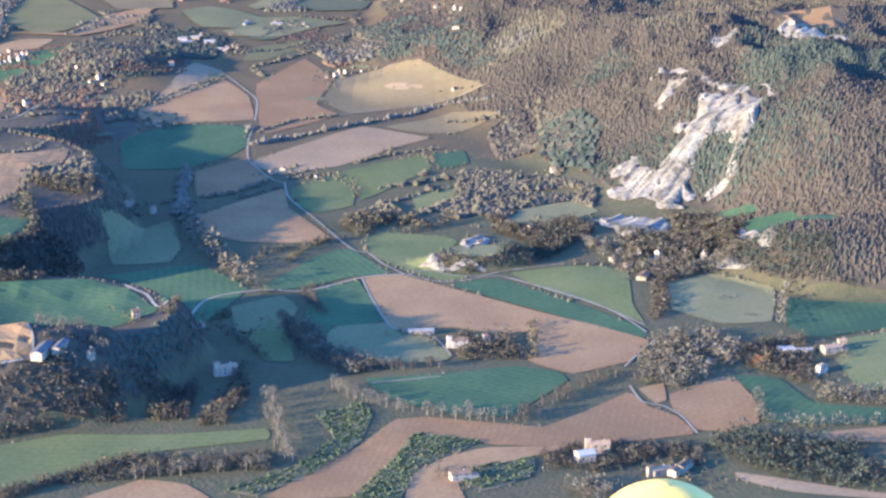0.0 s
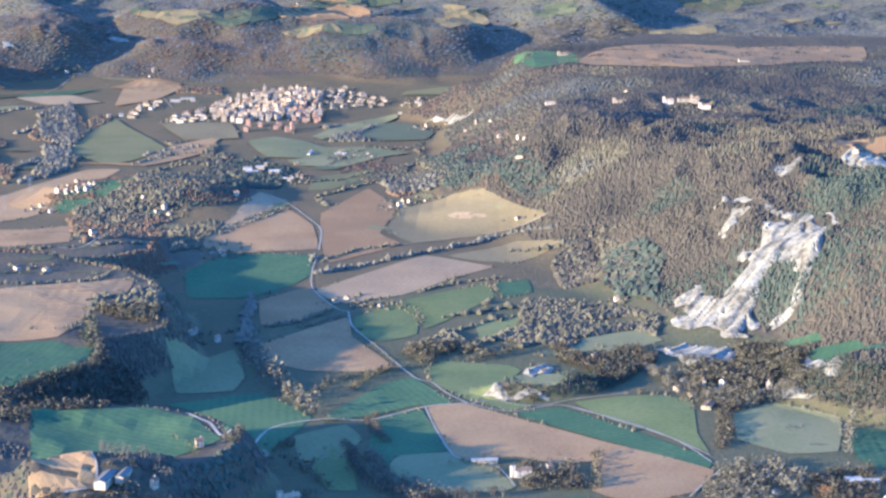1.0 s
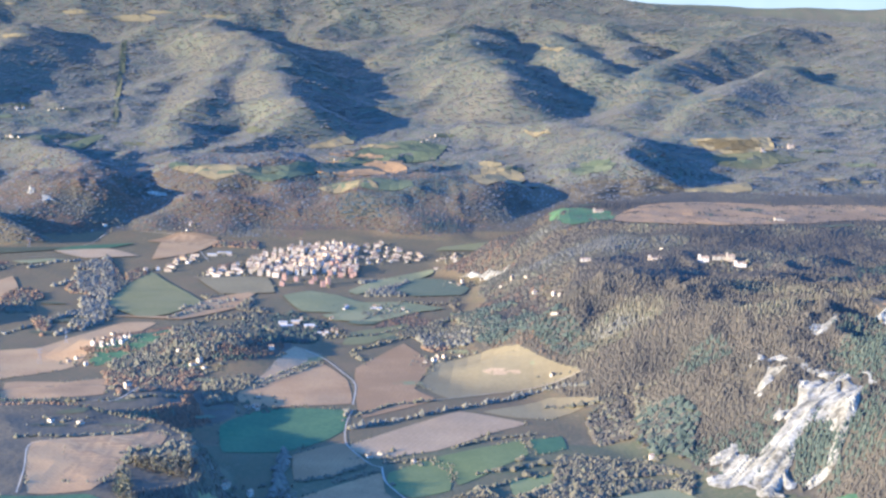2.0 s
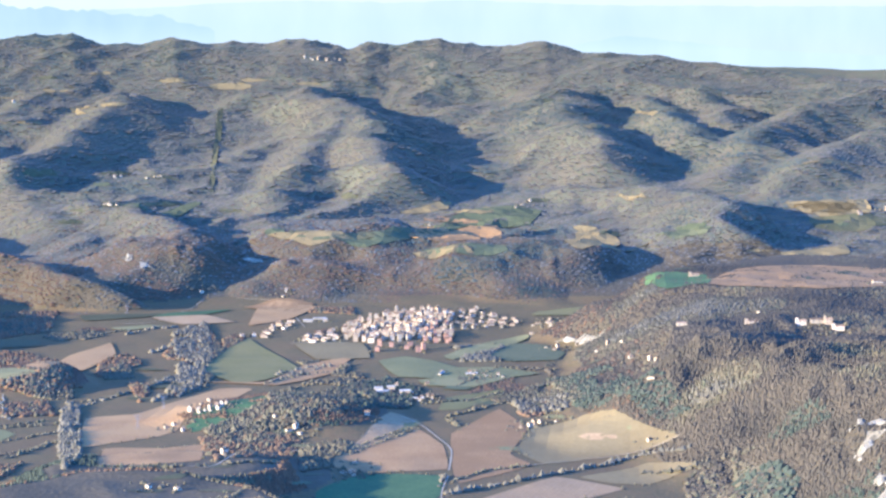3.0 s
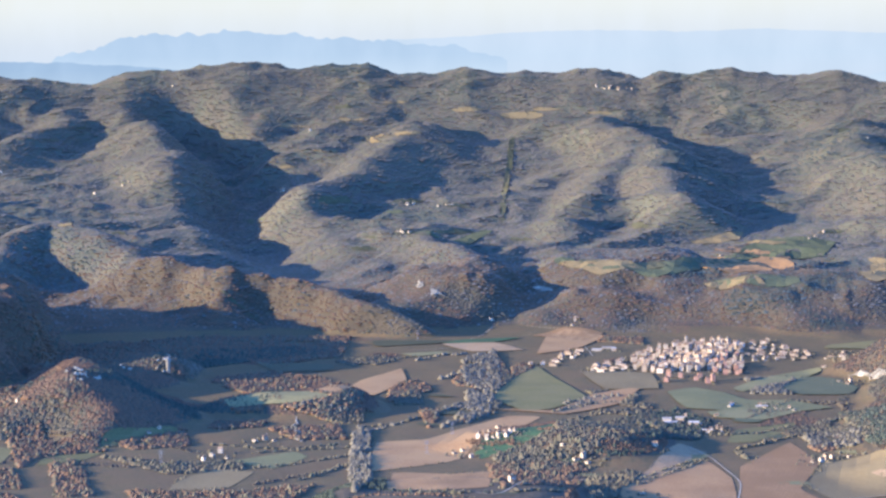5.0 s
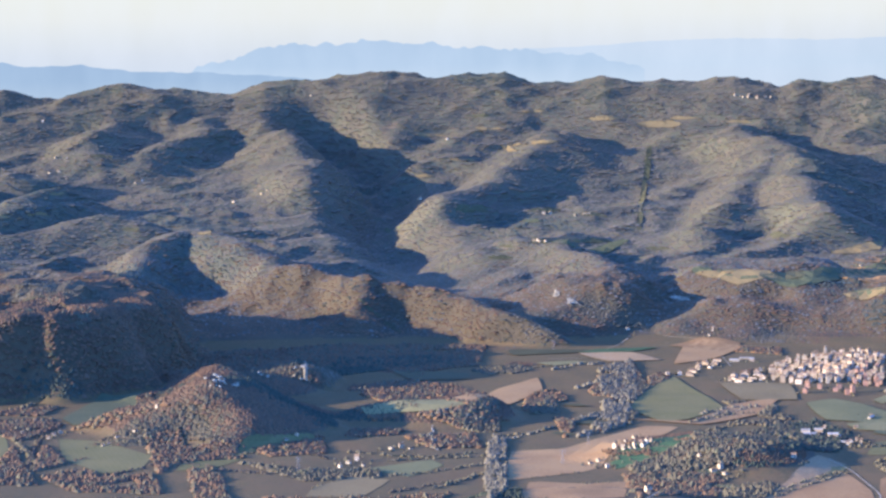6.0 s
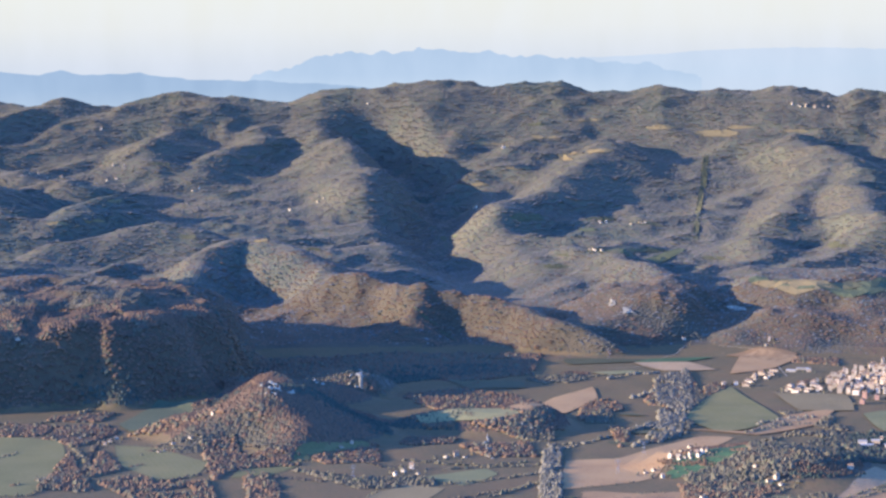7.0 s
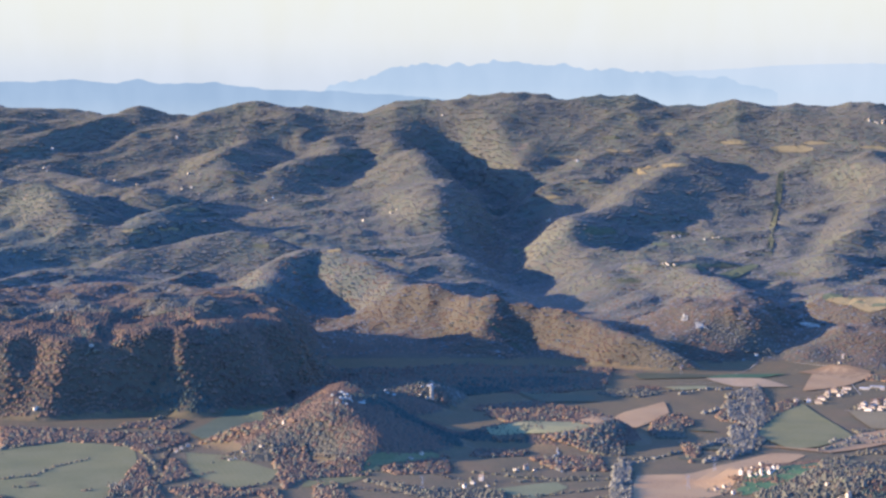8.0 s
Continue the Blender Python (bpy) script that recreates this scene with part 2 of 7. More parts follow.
# darkened grass; on the valley floor its colour stands in for shade
M_PASTURE = material("darkened pasture grass", [(0.045, 0.048, 0.027), (0.06, 0.061, 0.033), (0.082, 0.076, 0.043)], 0.02, 0.25, rows=0.08, row_gap=6, objects=0.6)
M_FALLOW = material("dry fallow grass", [(0.117, 0.114, 0.053), (0.147, 0.138, 0.063), (0.180, 0.159, 0.076)], 0.02, 0.3, rows=0.15, objects=0.4)
M_HILL = material("hillside meadow", [(0.055, 0.064, 0.036), (0.07, 0.079, 0.043), (0.09, 0.094, 0.052)], 0.02, 0.2, objects=0.5)
M_BROWN = material("dull brown stubble", [(0.134, 0.100, 0.049), (0.158, 0.120, 0.059), (0.183, 0.140, 0.070)], 0.015, 0.3, rows=0.15, row_gap=5)
# barn roof coloured dark in place of the shade on it
M_SHADEROOF = material("sheet roof darkened for its shade", [(0.09, 0.085, 0.08), (0.13, 0.125, 0.115)], 0.1, 0.6, rough=0.6)
M_VINE = material("vineyard soil", [(0.13, 0.12, 0.07), (0.17, 0.15, 0.08)], 0.05, 0.5)
M_ROAD = material("pale gravel track", [(0.25, 0.207, 0.15), (0.33, 0.277, 0.205)], 0.1, 1.0)
M_MARL = material("white marl", [(0.08, 0.068, 0.048), (0.155, 0.136, 0.102), (0.225, 0.201, 0.154), (0.29, 0.261, 0.204)], 0.06, 0.25, bump=1.5, bump_scale=0.3)
M_OAK = material("autumn oak leaves", [(0.047, 0.042, 0.033), (0.06, 0.051, 0.039), (0.076, 0.062, 0.045), (0.062, 0.055, 0.041)], 0.01, 0.2, island=0.25, patch=0.6)
M_RUST = material("rusty autumn oak leaves", [(0.082, 0.052, 0.034), (0.108, 0.067, 0.042), (0.136, 0.083, 0.049), (0.106, 0.072, 0.046)], 0.01, 0.2, island=0.3, patch=0.6)
M_PINE = material("pine needles", [(0.035, 0.044, 0.034), (0.047, 0.058, 0.043), (0.066, 0.072, 0.052)], 0.012, 0.2, island=0.5)
M_BARE = material("bare winter twigs", [(0.09, 0.081, 0.06), (0.116, 0.103, 0.076), (0.146, 0.128, 0.095)], 0.02, 0.3, island=0.35)
M_HEDGE = material("hedgerow leaves", [(0.058, 0.056, 0.037), (0.086, 0.075, 0.049), (0.11, 0.092, 0.061), (0.074, 0.076, 0.047)], 0.03, 0.3, island=0.35)
M_ORANGE = material("orange autumn leaves", [(0.22, 0.105, 0.045), (0.30, 0.15, 0.065)], 0.1, 0.6, island=0.6)
M_BARK = material("grey bark", [(0.12, 0.10, 0.08), (0.2, 0.17, 0.13)], 0.5, 3)


# ---- building helpers ----
def mesh_object(name, verts, faces, mat, parent=None, label="", shade=False):
    me = bpy.data.meshes.new(name)
    me.from_pydata([tuple(map(float, v)) for v in verts], [], faces)
    if mat:
        me.materials.append(mat)
    ob = new(name, me)
    if parent is not None:
        ob.parent = parent
    if label:
        ob["label"] = label
    return ob


def fast_mesh(name, verts, tris, mat, smooth_shade=False):
    """One mesh from arrays of corners and triangles, smooth all over or face by face."""
    me = bpy.data.meshes.new(name)
    me.vertices.add(len(verts))
    me.vertices.foreach_set("co", np.asarray(verts, np.float32).ravel())
    k = tris.shape[1]
    me.loops.add(tris.size)
    me.loops.foreach_set("vertex_index", np.asarray(tris, np.int32).ravel())
    me.polygons.add(len(tris))
    me.polygons.foreach_set("loop_start", np.arange(0, tris.size, k, dtype=np.int32))
    me.polygons.foreach_set("use_smooth", np.full(len(tris), smooth_shade))
    me.update(calc_edges=True)
    me.materials.append(mat)
    return new(name, me)


M_WHITE = material("white render", [(0.28, 0.235, 0.175), (0.38, 0.325, 0.25)], 0.2, 1.0, objects=0.5)
M_CREAM = material("cream render", [(0.30, 0.23, 0.16), (0.41, 0.33, 0.24), (0.52, 0.43, 0.33)], 0.2, 1.0, objects=1.0)
M_STONE = material("field stone wall", [(0.264, 0.216, 0.156), (0.396, 0.324, 0.240)], 0.4, 2.0, objects=0.6)
M_BRICK = material("red brick wall", [(0.26, 0.15, 0.11), (0.36, 0.22, 0.165)], 0.3, 2.0, objects=0.5)
M_TILE = material("weathered clay roof tiles", [(0.13, 0.085, 0.055), (0.2, 0.13, 0.082), (0.3, 0.205, 0.13)], 0.3, 1.5, objects=0.9)
M_METAL = material("pale sheet roof", [(0.24, 0.225, 0.20), (0.36, 0.34, 0.31)], 0.1, 0.6, rough=0.5, objects=0.7)
M_GLASS = material("dark window glass", [(0.02, 0.025, 0.03), (0.05, 0.055, 0.06)], 0.5, 2.0, rough=0.15)
M_ROCK = material("pale limestone", [(0.158, 0.138, 0.104), (0.232, 0.210, 0.161), (0.279, 0.254, 0.200)], 0.1, 0.6, bump=0.6, bump_scale=0.5, island=0.4)
M_YELLOW = material("yellow balloon cloth", [(0.76, 0.49, 0.10), (0.82, 0.55, 0.13)], 0.2, 1.0, rough=0.45, objects=0.2)
M_WICKER = material("wicker basket", [(0.20, 0.12, 0.06), (0.32, 0.20, 0.10)], 1.0, 8.0)
M_STEEL = material("galvanised steel", [(0.2, 0.2, 0.2), (0.28, 0.28, 0.28)], 0.5, 2.0, rough=0.5)
M_VINES = material("vine leaves", [(0.045, 0.06, 0.03), (0.07, 0.09, 0.04), (0.10, 0.115, 0.052)], 0.05, 0.5, island=0.7)
# far woods' colours are paled and cooled to stand in for haze
M_HAZEWOOD = material("leafless hill wood with haze in its colour", [(0.098, 0.092, 0.08), (0.118, 0.108, 0.092), (0.142, 0.125, 0.1), (0.106, 0.1, 0.086)], 0.006, 0.05, island=0.15, patch=0.7)
M_HAZEPINE = material("hill pine wood with haze in its colour", [(0.05, 0.066, 0.06), (0.068, 0.084, 0.074), (0.088, 0.102, 0.088)], 0.006, 0.05, island=0.2)
M_FLOOR = material("forest floor", [(0.052, 0.043, 0.028), (0.069, 0.056, 0.037), (0.086, 0.069, 0.045)], 0.012, 0.15, bump=1.5, bump_scale=0.2)
M_DRY = material("dry brown grass and stubble", [(0.089, 0.063, 0.033), (0.112, 0.078, 0.040), (0.083, 0.067, 0.034), (0.128, 0.091, 0.048)], 0.012, 0.15, bump=1.0, bump_scale=0.4)
M_OLIVE = material("olive autumn grass", [(0.094, 0.087, 0.036), (0.117, 0.107, 0.043), (0.141, 0.122, 0.053)], 0.02, 0.3, rows=0.12, row_gap=6, objects=0.5)
# far forest floor, its colour lightened and cooled in place of haze
M_HAZEFLOOR = material("undergrowth of the far woods paled for haze", [(0.066, 0.072, 0.05), (0.092, 0.078, 0.059), (0.074, 0.079, 0.055), (0.112, 0.09, 0.066)], 0.012, 0.1, bump=1.5, bump_scale=0.2)


# ---- ground: one sheet from below the balloon to the horizon ----
cols = np.concatenate([np.arange(-180, -18, 6), np.arange(-18, 38, 0.1), np.arange(38, 180, 6)])
ranges = np.concatenate([[0.01, 300, 600, 800], np.arange(900, 1700, 5), np.arange(1700, 3000, 7.5), np.arange(3000, 4940, 8), [5200, 6500, 9000, 15000, 30000]])
ga, gr = np.meshgrid(np.radians(cols), ranges)
gx, gy = -gr * np.sin(ga), gr * np.cos(ga)
gx[0] += 3.0
gz = np.where(gr > 5100, np.where(np.abs(ga) > 1.05, 60, -200), land(gx, gy))
nr, nc = gx.shape
idx = np.arange(nr * nc).reshape(nr, nc)
nxt = np.roll(idx, -1, axis=1)
quads = np.stack([idx[:-1], idx[1:], nxt[1:], nxt[:-1]], -1).reshape(-1, 4)
ground = fast_mesh("ground", np.stack([gx, gy, gz], -1).reshape(-1, 3), quads, M_GROUND, True)
mid = land(np.mean(gx.ravel()[quads], axis=1), np.mean(gy.ravel()[quads], axis=1))
ground.data.materials.append(M_FLOOR)
ground.data.materials.append(M_HAZEFLOOR)
ground.data.materials.append(M_DRY)
far_off = np.mean(gr.ravel()[quads], axis=1)
# wooded ground beyond 3500 m takes the haze-paled floor colour
ground.data.polygons.foreach_set("material_index", np.where(mid > 7, np.where(far_off > 3500, 2, 1), np.where(far_off > 1800, 3, 0)).astype(np.int32))
tagged(ground, "dry scrubby valley ground rising to wooded hills", "ground", kind="structure")


# ---- fields and tracks ----
from mathutils.geometry import delaunay_2d_cdt

OPEN = []


def inside(x, y, poly):
    hit_ = np.zeros(np.shape(x), bool)
    for (ax, ay), (bx, by) in zip(poly, poly[1:] + poly[:1]):
        cross = (ay > y) != (by > y)
        hit_ ^= cross & (x < (bx - ax) * (y - ay) / ((by - ay) or 1e-9) + ax)
    return hit_


def rounded(poly, closed=True, steps=5):
    """A smooth line through the points."""
    out, n = [], len(poly)
    for i in range(n if closed else n - 1):
        p = [Vector(poly[(i + k) % n] if closed else poly[min(max(i + k, 0), n - 1)]) for k in (-1, 0, 1, 2)]
        for s in range(steps):
            t = s / steps
            v = 0.5 * (2 * p[1] + (p[2] - p[0]) * t + (2 * p[0] - 5 * p[1] + 4 * p[2] - p[3]) * t * t + (3 * p[1] - p[0] - 3 * p[2] + p[3]) * t ** 3)
            straight = p[1].lerp(p[2], t)
            out.append(tuple(straight.lerp(v, 0.25 if closed else 0.8)))
    if not closed:
        out.append(tuple(poly[-1]))
    return out


def field(mat, label, *corners, category="field", name="field", lift=0.4, step=0):
    poly = rounded([Vector(c) for c in corners])
    n = len(poly)
    xs, ys = [p[0] for p in poly], [p[1] for p in poly]
    r = math.hypot(sum(xs) / n, sum(ys) / n)
    step = step or (7 if r < 1800 else 14)
    grid = [(x, y) for x in np.arange(min(xs), max(xs), step) for y in np.arange(min(ys), max(ys), step)]
    if grid:
        keep = inside(np.array([g[0] for g in grid]), np.array([g[1] for g in grid]), poly)
        grid = [g for g, k in zip(grid, keep) if k]
    pts = [Vector(p) for p in poly] + [Vector(g) for g in grid]
    vs, _, fs, *_ = delaunay_2d_cdt(pts, [], [list(range(n))], 1, 0.01)
    zs = land(np.array([v.x for v in vs]), np.array([v.y for v in vs])) + lift + (0.9 if r > 2400 else 0)
    ob = mesh_object(name, [(v.x, v.y, z) for v, z in zip(vs, zs)], [list(f) for f in fs], mat)
    OPEN.append(poly)
    return tagged(ob, label, category, kind="structure")


TRACKS = []


def track(width, *points, label="pale gravel farm track between fields", mat=None, lift=0.65, name="road"):
    line = [Vector(p) for p in rounded([Vector(p) for p in points], False, 8)]
    verts, faces = [], []
    for i, p in enumerate(line):
        d = (line[min(i + 1, len(line) - 1)] - line[max(i - 1, 0)]).normalized()
        side = Vector((-d.y, d.x)) * width / 2 * random.uniform(0.85, 1.15)
        for q in (p + side, p - side):
            verts.append((q.x, q.y, float(land(q.x, q.y)) + lift))
    for i in range(len(line) - 1):
        faces.append((2 * i, 2 * i + 1, 2 * i + 3, 2 * i + 2))
    TRACKS.append([tuple(p) for p in line])
    return tagged(mesh_object(name, verts, faces, mat or M_ROAD), label, "road", kind="structure")


# ---- the fields, in metres ahead of the balloon ----
field(M_PLOUGH, "bare ploughed brown field with faint drill lines", (-603, 2202), (-555, 2229), (-514, 2334), (-492, 2389), (-452, 2391), (-483, 2179), (-486, 2129), (-498, 2099), (-547, 2052), (-566, 2043))
field(M_PLOUGH, "bare ploughed brown field with faint drill lines", (-539, 2033), (-479, 2040), (-442, 2061), (-404, 1870), (-495, 1844))
field(M_PLOUGH, "bare ploughed brown field with faint drill lines", (-737, 2418), (-741, 2637), (-715, 2746), (-683, 2651), (-686, 2547), (-707, 2391))
field(M_PLOUGH, "bare ploughed brown field with faint drill lines", (-532, 2434), (-446, 2431), (-416, 2580), (-367, 2636), (-376, 2501), (-429, 2412))
field(M_HILL, "dull green meadow in the valley", (-1197, 2283), (-1224, 2446), (-1180, 2472), (-1098, 2230), (-1157, 2236))
field(M_OLIVE, "olive green meadow with cropped grass", (-901, 2148), (-876, 2188), (-878, 2125), (-887, 2082))
field(M_OLIVE, "olive green meadow with cropped grass", (-929, 2055), (-876, 2087), (-884, 2027), (-919, 2005))
field(M_FALLOW, "pale dry fallow field with thin grass", (-725, 2068), (-675, 2129), (-652, 2103), (-669, 2032))
field(M_BROWN, "dull brown stubble field by the wood", (-744, 1963), (-727, 2018), (-681, 2011), (-682, 1926), (-737, 1914))
field(M_PLOUGH, "bare ploughed brown field with faint drill lines", (-58, 1426), (-30, 1437), (3, 1408), (68, 1346), (134, 1288), (120, 1247), (81, 1221), (54, 1244), (60, 1304), (32, 1301), (6, 1314), (-22, 1308), (-35, 1314))
field(M_FALLOW, "pale dry fallow field with thin grass", (-72, 1310), (-39, 1320), (-23, 1306), (-7, 1289), (6, 1251), (-1, 1241), (-33, 1236), (-62, 1258), (-76, 1281))
field(M_GREEN, "dark green field of young winter corn", (-90, 1397), (-60, 1422), (-40, 1324), (-72, 1310), (-77, 1287), (-92, 1334))
field(M_GREEN, "dark green field of young winter corn", (-48, 1206), (6, 1216), (43, 1234), (71, 1224), (77, 1208), (49, 1157), (39, 1139), (6, 1142), (-28, 1164))
field(M_PLOUGH, "bare ploughed brown field with faint drill lines", (-92, 1017), (-45, 1093), (-27, 1131), (-7, 1137), (58, 1123), (112, 1187), (123, 1162), (138, 1147), (144, 1119), (72, 1094), (31, 1094), (6, 1105), (-15, 1111), (-28, 1068), (-48, 1018))
field(M_PLOUGH, "bare ploughed brown field with faint drill lines", (26, 1090), (69, 1094), (56, 1082), (21, 1060), (9, 1036), (14, 1006), (-19, 1005), (-16, 1051), (3, 1077))
field(M_VINE, "vineyard plot with rows of green vines", (-15, 1111), (22, 1098), (6, 1082), (-13, 1058), (-24, 1005), (-49, 1011), (-31, 1059))
field(M_VINE, "vineyard plot with rows of green vines", (16, 1060), (51, 1076), (50, 1054), (36, 1037), (21, 1027), (10, 1042))
field(M_VINE, "vineyard plot with rows of green vines", (-73, 1137), (-47, 1162), (-40, 1141), (-45, 1100), (-68, 1051), (-98, 1018), (-114, 1026), (-80, 1059), (-61, 1101))
field(M_PLOUGH, "bare ploughed brown field with faint drill lines", (137, 1184), (170, 1216), (180, 1213), (187, 1175), (184, 1137), (165, 1122), (146, 1127), (136, 1160))
field(M_PLOUGH, "bare ploughed brown field with faint drill lines", (119, 1194), (135, 1203), (134, 1174), (127, 1168))
field(M_GREEN, "dark green field of young winter corn", (177, 1220), (208, 1214), (221, 1171), (262, 1161), (286, 1160), (280, 1131), (257, 1134), (215, 1131), (187, 1140), (189, 1179))
field(M_RED, "bare reddish-brown clay field", (209, 1117), (256, 1129), (279, 1128), (273, 1099), (251, 1104), (214, 1105))
field(M_MEADOW, "light green meadow with cropped grass", (249, 1248), (264, 1294), (292, 1307), (319, 1308), (292, 1184), (268, 1190), (253, 1195))
field(M_GREEN, "dark green field of young winter corn", (236, 1382), (304, 1369), (332, 1365), (320, 1314), (293, 1314), (242, 1294), (229, 1316))
field(M_MEADOW, "light green meadow with cropped grass", (49, 1443), (110, 1461), (133, 1440), (130, 1365), (134, 1324), (107, 1361), (70, 1403))
field(M_GREEN, "dark green field of young winter corn", (5, 1414), (39, 1429), (84, 1377), (133, 1312), (131, 1291), (82, 1335), (45, 1372))
field(M_MEADOW, "light green meadow with cropped grass", (-62, 1534), (-46, 1555), (2, 1545), (11, 1529), (-10, 1464), (-6, 1448), (19, 1433), (3, 1421), (-34, 1454), (-54, 1493))
field(M_GREEN, "dark green field of young winter corn", (-125, 1409), (-94, 1483), (-70, 1505), (-38, 1439), (-66, 1430), (-97, 1405), (-125, 1390))
field(M_GREEN, "dark green field of young winter corn", (-244, 1429), (-179, 1460), (-136, 1398), (-176, 1256), (-221, 1412))
field(M_GREEN, "dark green field of young winter corn", (-285, 1286), (-234, 1304), (-201, 1282), (-177, 1240), (-192, 1219), (-230, 1181), (-260, 1167), (-287, 1196), (-306, 1283))
field(M_PLOUGH, "bare ploughed brown field with faint drill lines", (-288, 1200), (-246, 1170), (-238, 1153), (-236, 1133), (-252, 1127), (-272, 1126))
field(M_MEADOW, "light green meadow with cropped grass", (-246, 1090), (-212, 1108), (-154, 1109), (-100, 1117), (-98, 1101), (-151, 1084), (-180, 1070), (-217, 1033), (-233, 1025), (-250, 1019), (-264, 1084))
field(M_PLOUGH, "bare ploughed brown field with faint drill lines", (-192, 1009), (-161, 1041), (-136, 1034), (-120, 1012))
field(M_MEADOW, "light green meadow with cropped grass", (-119, 1336), (-101, 1298), (-93, 1240), (-111, 1240), (-126, 1285))
field(M_FALLOW, "pale dry fallow field with thin grass", (-144, 1355), (-111, 1383), (-97, 1349), (-106, 1310), (-134, 1299))
field(M_PLOUGH, "bare ploughed brown field with faint drill lines", (-196, 1592), (-134, 1687), (-124, 1622), (-87, 1537), (-96, 1520), (-151, 1520), (-186, 1545))
field(M_PLOUGH, "bare ploughed brown field with faint drill lines", (-214, 1747), (-175, 1801), (-148, 1723), (-171, 1678), (-201, 1654))
field(M_TAN, "tan stubble field with dry pale earth", (-168, 1792), (-78, 1928), (-13, 1882), (-44, 1842), (-91, 1769), (-138, 1740), (-158, 1760))
field(M_GREEN, "dark green field of young winter corn", (-290, 1829), (-259, 1926), (-186, 1930), (-179, 1842), (-193, 1802), (-223, 1757), (-276, 1753))
field(M_PLOUGH, "bare ploughed brown field with faint drill lines", (-195, 2136), (-155, 2288), (-117, 2171), (-127, 2033), (-102, 1980), (-166, 1893), (-179, 1966))
field(M_BROWN, "dull brown stubble field on a gentle slope", (-113, 2171), (-58, 2203), (-4, 2103), (39, 2025), (-37, 2017), (-90, 1986), (-121, 2048))
field(M_MEADOW, "light green meadow with cropped grass", (-127, 1688), (-99, 1735), (-75, 1718), (-73, 1635), (-101, 1609), (-123, 1639))
field(M_MEADOW, "light green meadow with cropped grass", (-96, 1737), (-19, 1812), (-11, 1757), (-45, 1688), (-67, 1652), (-73, 1689))
field(M_GREEN, "dark green field of young winter corn", (-12, 1810), (18, 1828), (22, 1779), (-2, 1759))
field(M_MEADOW, "light green meadow with cropped grass", (-26, 1672), (11, 1695), (9, 1655), (-20, 1616))
field(M_BROWN, "dull brown stubble field on a gentle slope", (-56, 1930), (8, 1983), (51, 1941), (8, 1900), (-24, 1904))
field(M_RED, "bare reddish-brown clay field", (-386, 1641), (-310, 1678), (-307, 1632), (-332, 1598), (-321, 1519), (-331, 1506), (-356, 1505))
field(M_GREEN, "dark green field of young winter corn", (-345, 1456), (-320, 1456), (-298, 1455), (-295, 1419), (-308, 1395), (-329, 1385))
field(M_FALLOW, "pale dry fallow field with thin grass", (-257, 1516), (-215, 1581), (-196, 1504), (-200, 1466), (-240, 1458), (-251, 1501))
field(M_FALLOW, "pale dry fallow field with thin grass", (66, 1629), (104, 1654), (125, 1620), (78, 1577), (42, 1580))
field(M_FALLOW, "pale dry fallow field with thin grass", (3, 1512), (28, 1523), (44, 1467), (35, 1456), (7, 1454))
field(M_FALLOW, "pale dry fallow field with thin grass", (158, 1409), (189, 1436), (233, 1404), (220, 1330), (187, 1324), (156, 1354))
field(M_GREEN, "dark green field of young winter corn", (212, 1591), (240, 1574), (243, 1560), (217, 1560))
field(M_GREEN, "dark green field of young winter corn", (228, 1548), (266, 1543), (287, 1472), (281, 1462), (245, 1465))
field(M_PLOUGH, "bare ploughed brown field with faint drill lines", (-412, 1629), (-308, 1672), (-325, 1600), (-323, 1545), (-331, 1481), (-376, 1472))
field(M_GREEN, "dark green field of young winter corn", (-382, 1464), (-333, 1470), (-298, 1440), (-296, 1412), (-334, 1369), (-355, 1357), (-387, 1360), (-415, 1463))
field(M_RED, "bare reddish-brown clay field", (87, 2716), (134, 2944), (218, 3008), (336, 2973), (503, 2965), (473, 2786), (339, 2676), (229, 2648))
field(M_GREEN, "dark green field of young winter corn", (6, 2917), (37, 2905), (91, 2860), (83, 2714), (51, 2783))
field(M_GREEN, "dark green field of young winter corn", (7, 2851), (22, 2899), (97, 2790), (88, 2720), (36, 2735))
field(M_RED, "bare reddish-brown clay field", (317, 2037), (359, 2067), (391, 2024), (380, 1965), (323, 1975))
field(M_FALLOW, "pale dry fallow field with thin grass", (-264, 2459), (-193, 2508), (-157, 2486), (-193, 2418), (-247, 2424))
field(M_BROWN, "dull brown stubble clearing among woods", (-622, 3436), (-498, 3428), (-477, 3413), (-538, 3379))
field(M_HILL, "dull green hillside meadow among woods", (-509, 3408), (-392, 3486), (-383, 3447), (-446, 3385))
field(M_BROWN, "dull brown stubble clearing among woods", (-372, 3382), (-308, 3400), (-267, 3353), (-331, 3352))
field(M_HILL, "dull green hillside meadow among woods", (-405, 3595), (-308, 3858), (-180, 3838), (-196, 3739), (-313, 3669))
field(M_HILL, "dull green hillside meadow among woods", (26, 3584), (122, 3554), (112, 3524), (55, 3530))
field(M_BROWN, "dull brown stubble clearing among woods", (-113, 3676), (-52, 3672), (-32, 3582), (-95, 3399))
field(M_BROWN, "dull brown stubble clearing among woods", (268, 3869), (412, 3856), (412, 3753), (323, 3770))
field(M_BROWN, "dull brown stubble clearing among woods", (234, 3490), (344, 3551), (348, 3495), (251, 3465))
field(M_OLIVE, "olive green meadow with cropped grass", (-1382, 2075), (-1346, 2091), (-1308, 2167), (-1213, 2164), (-1158, 2078), (-1077, 1860), (-1143, 1837), (-1241, 1861))
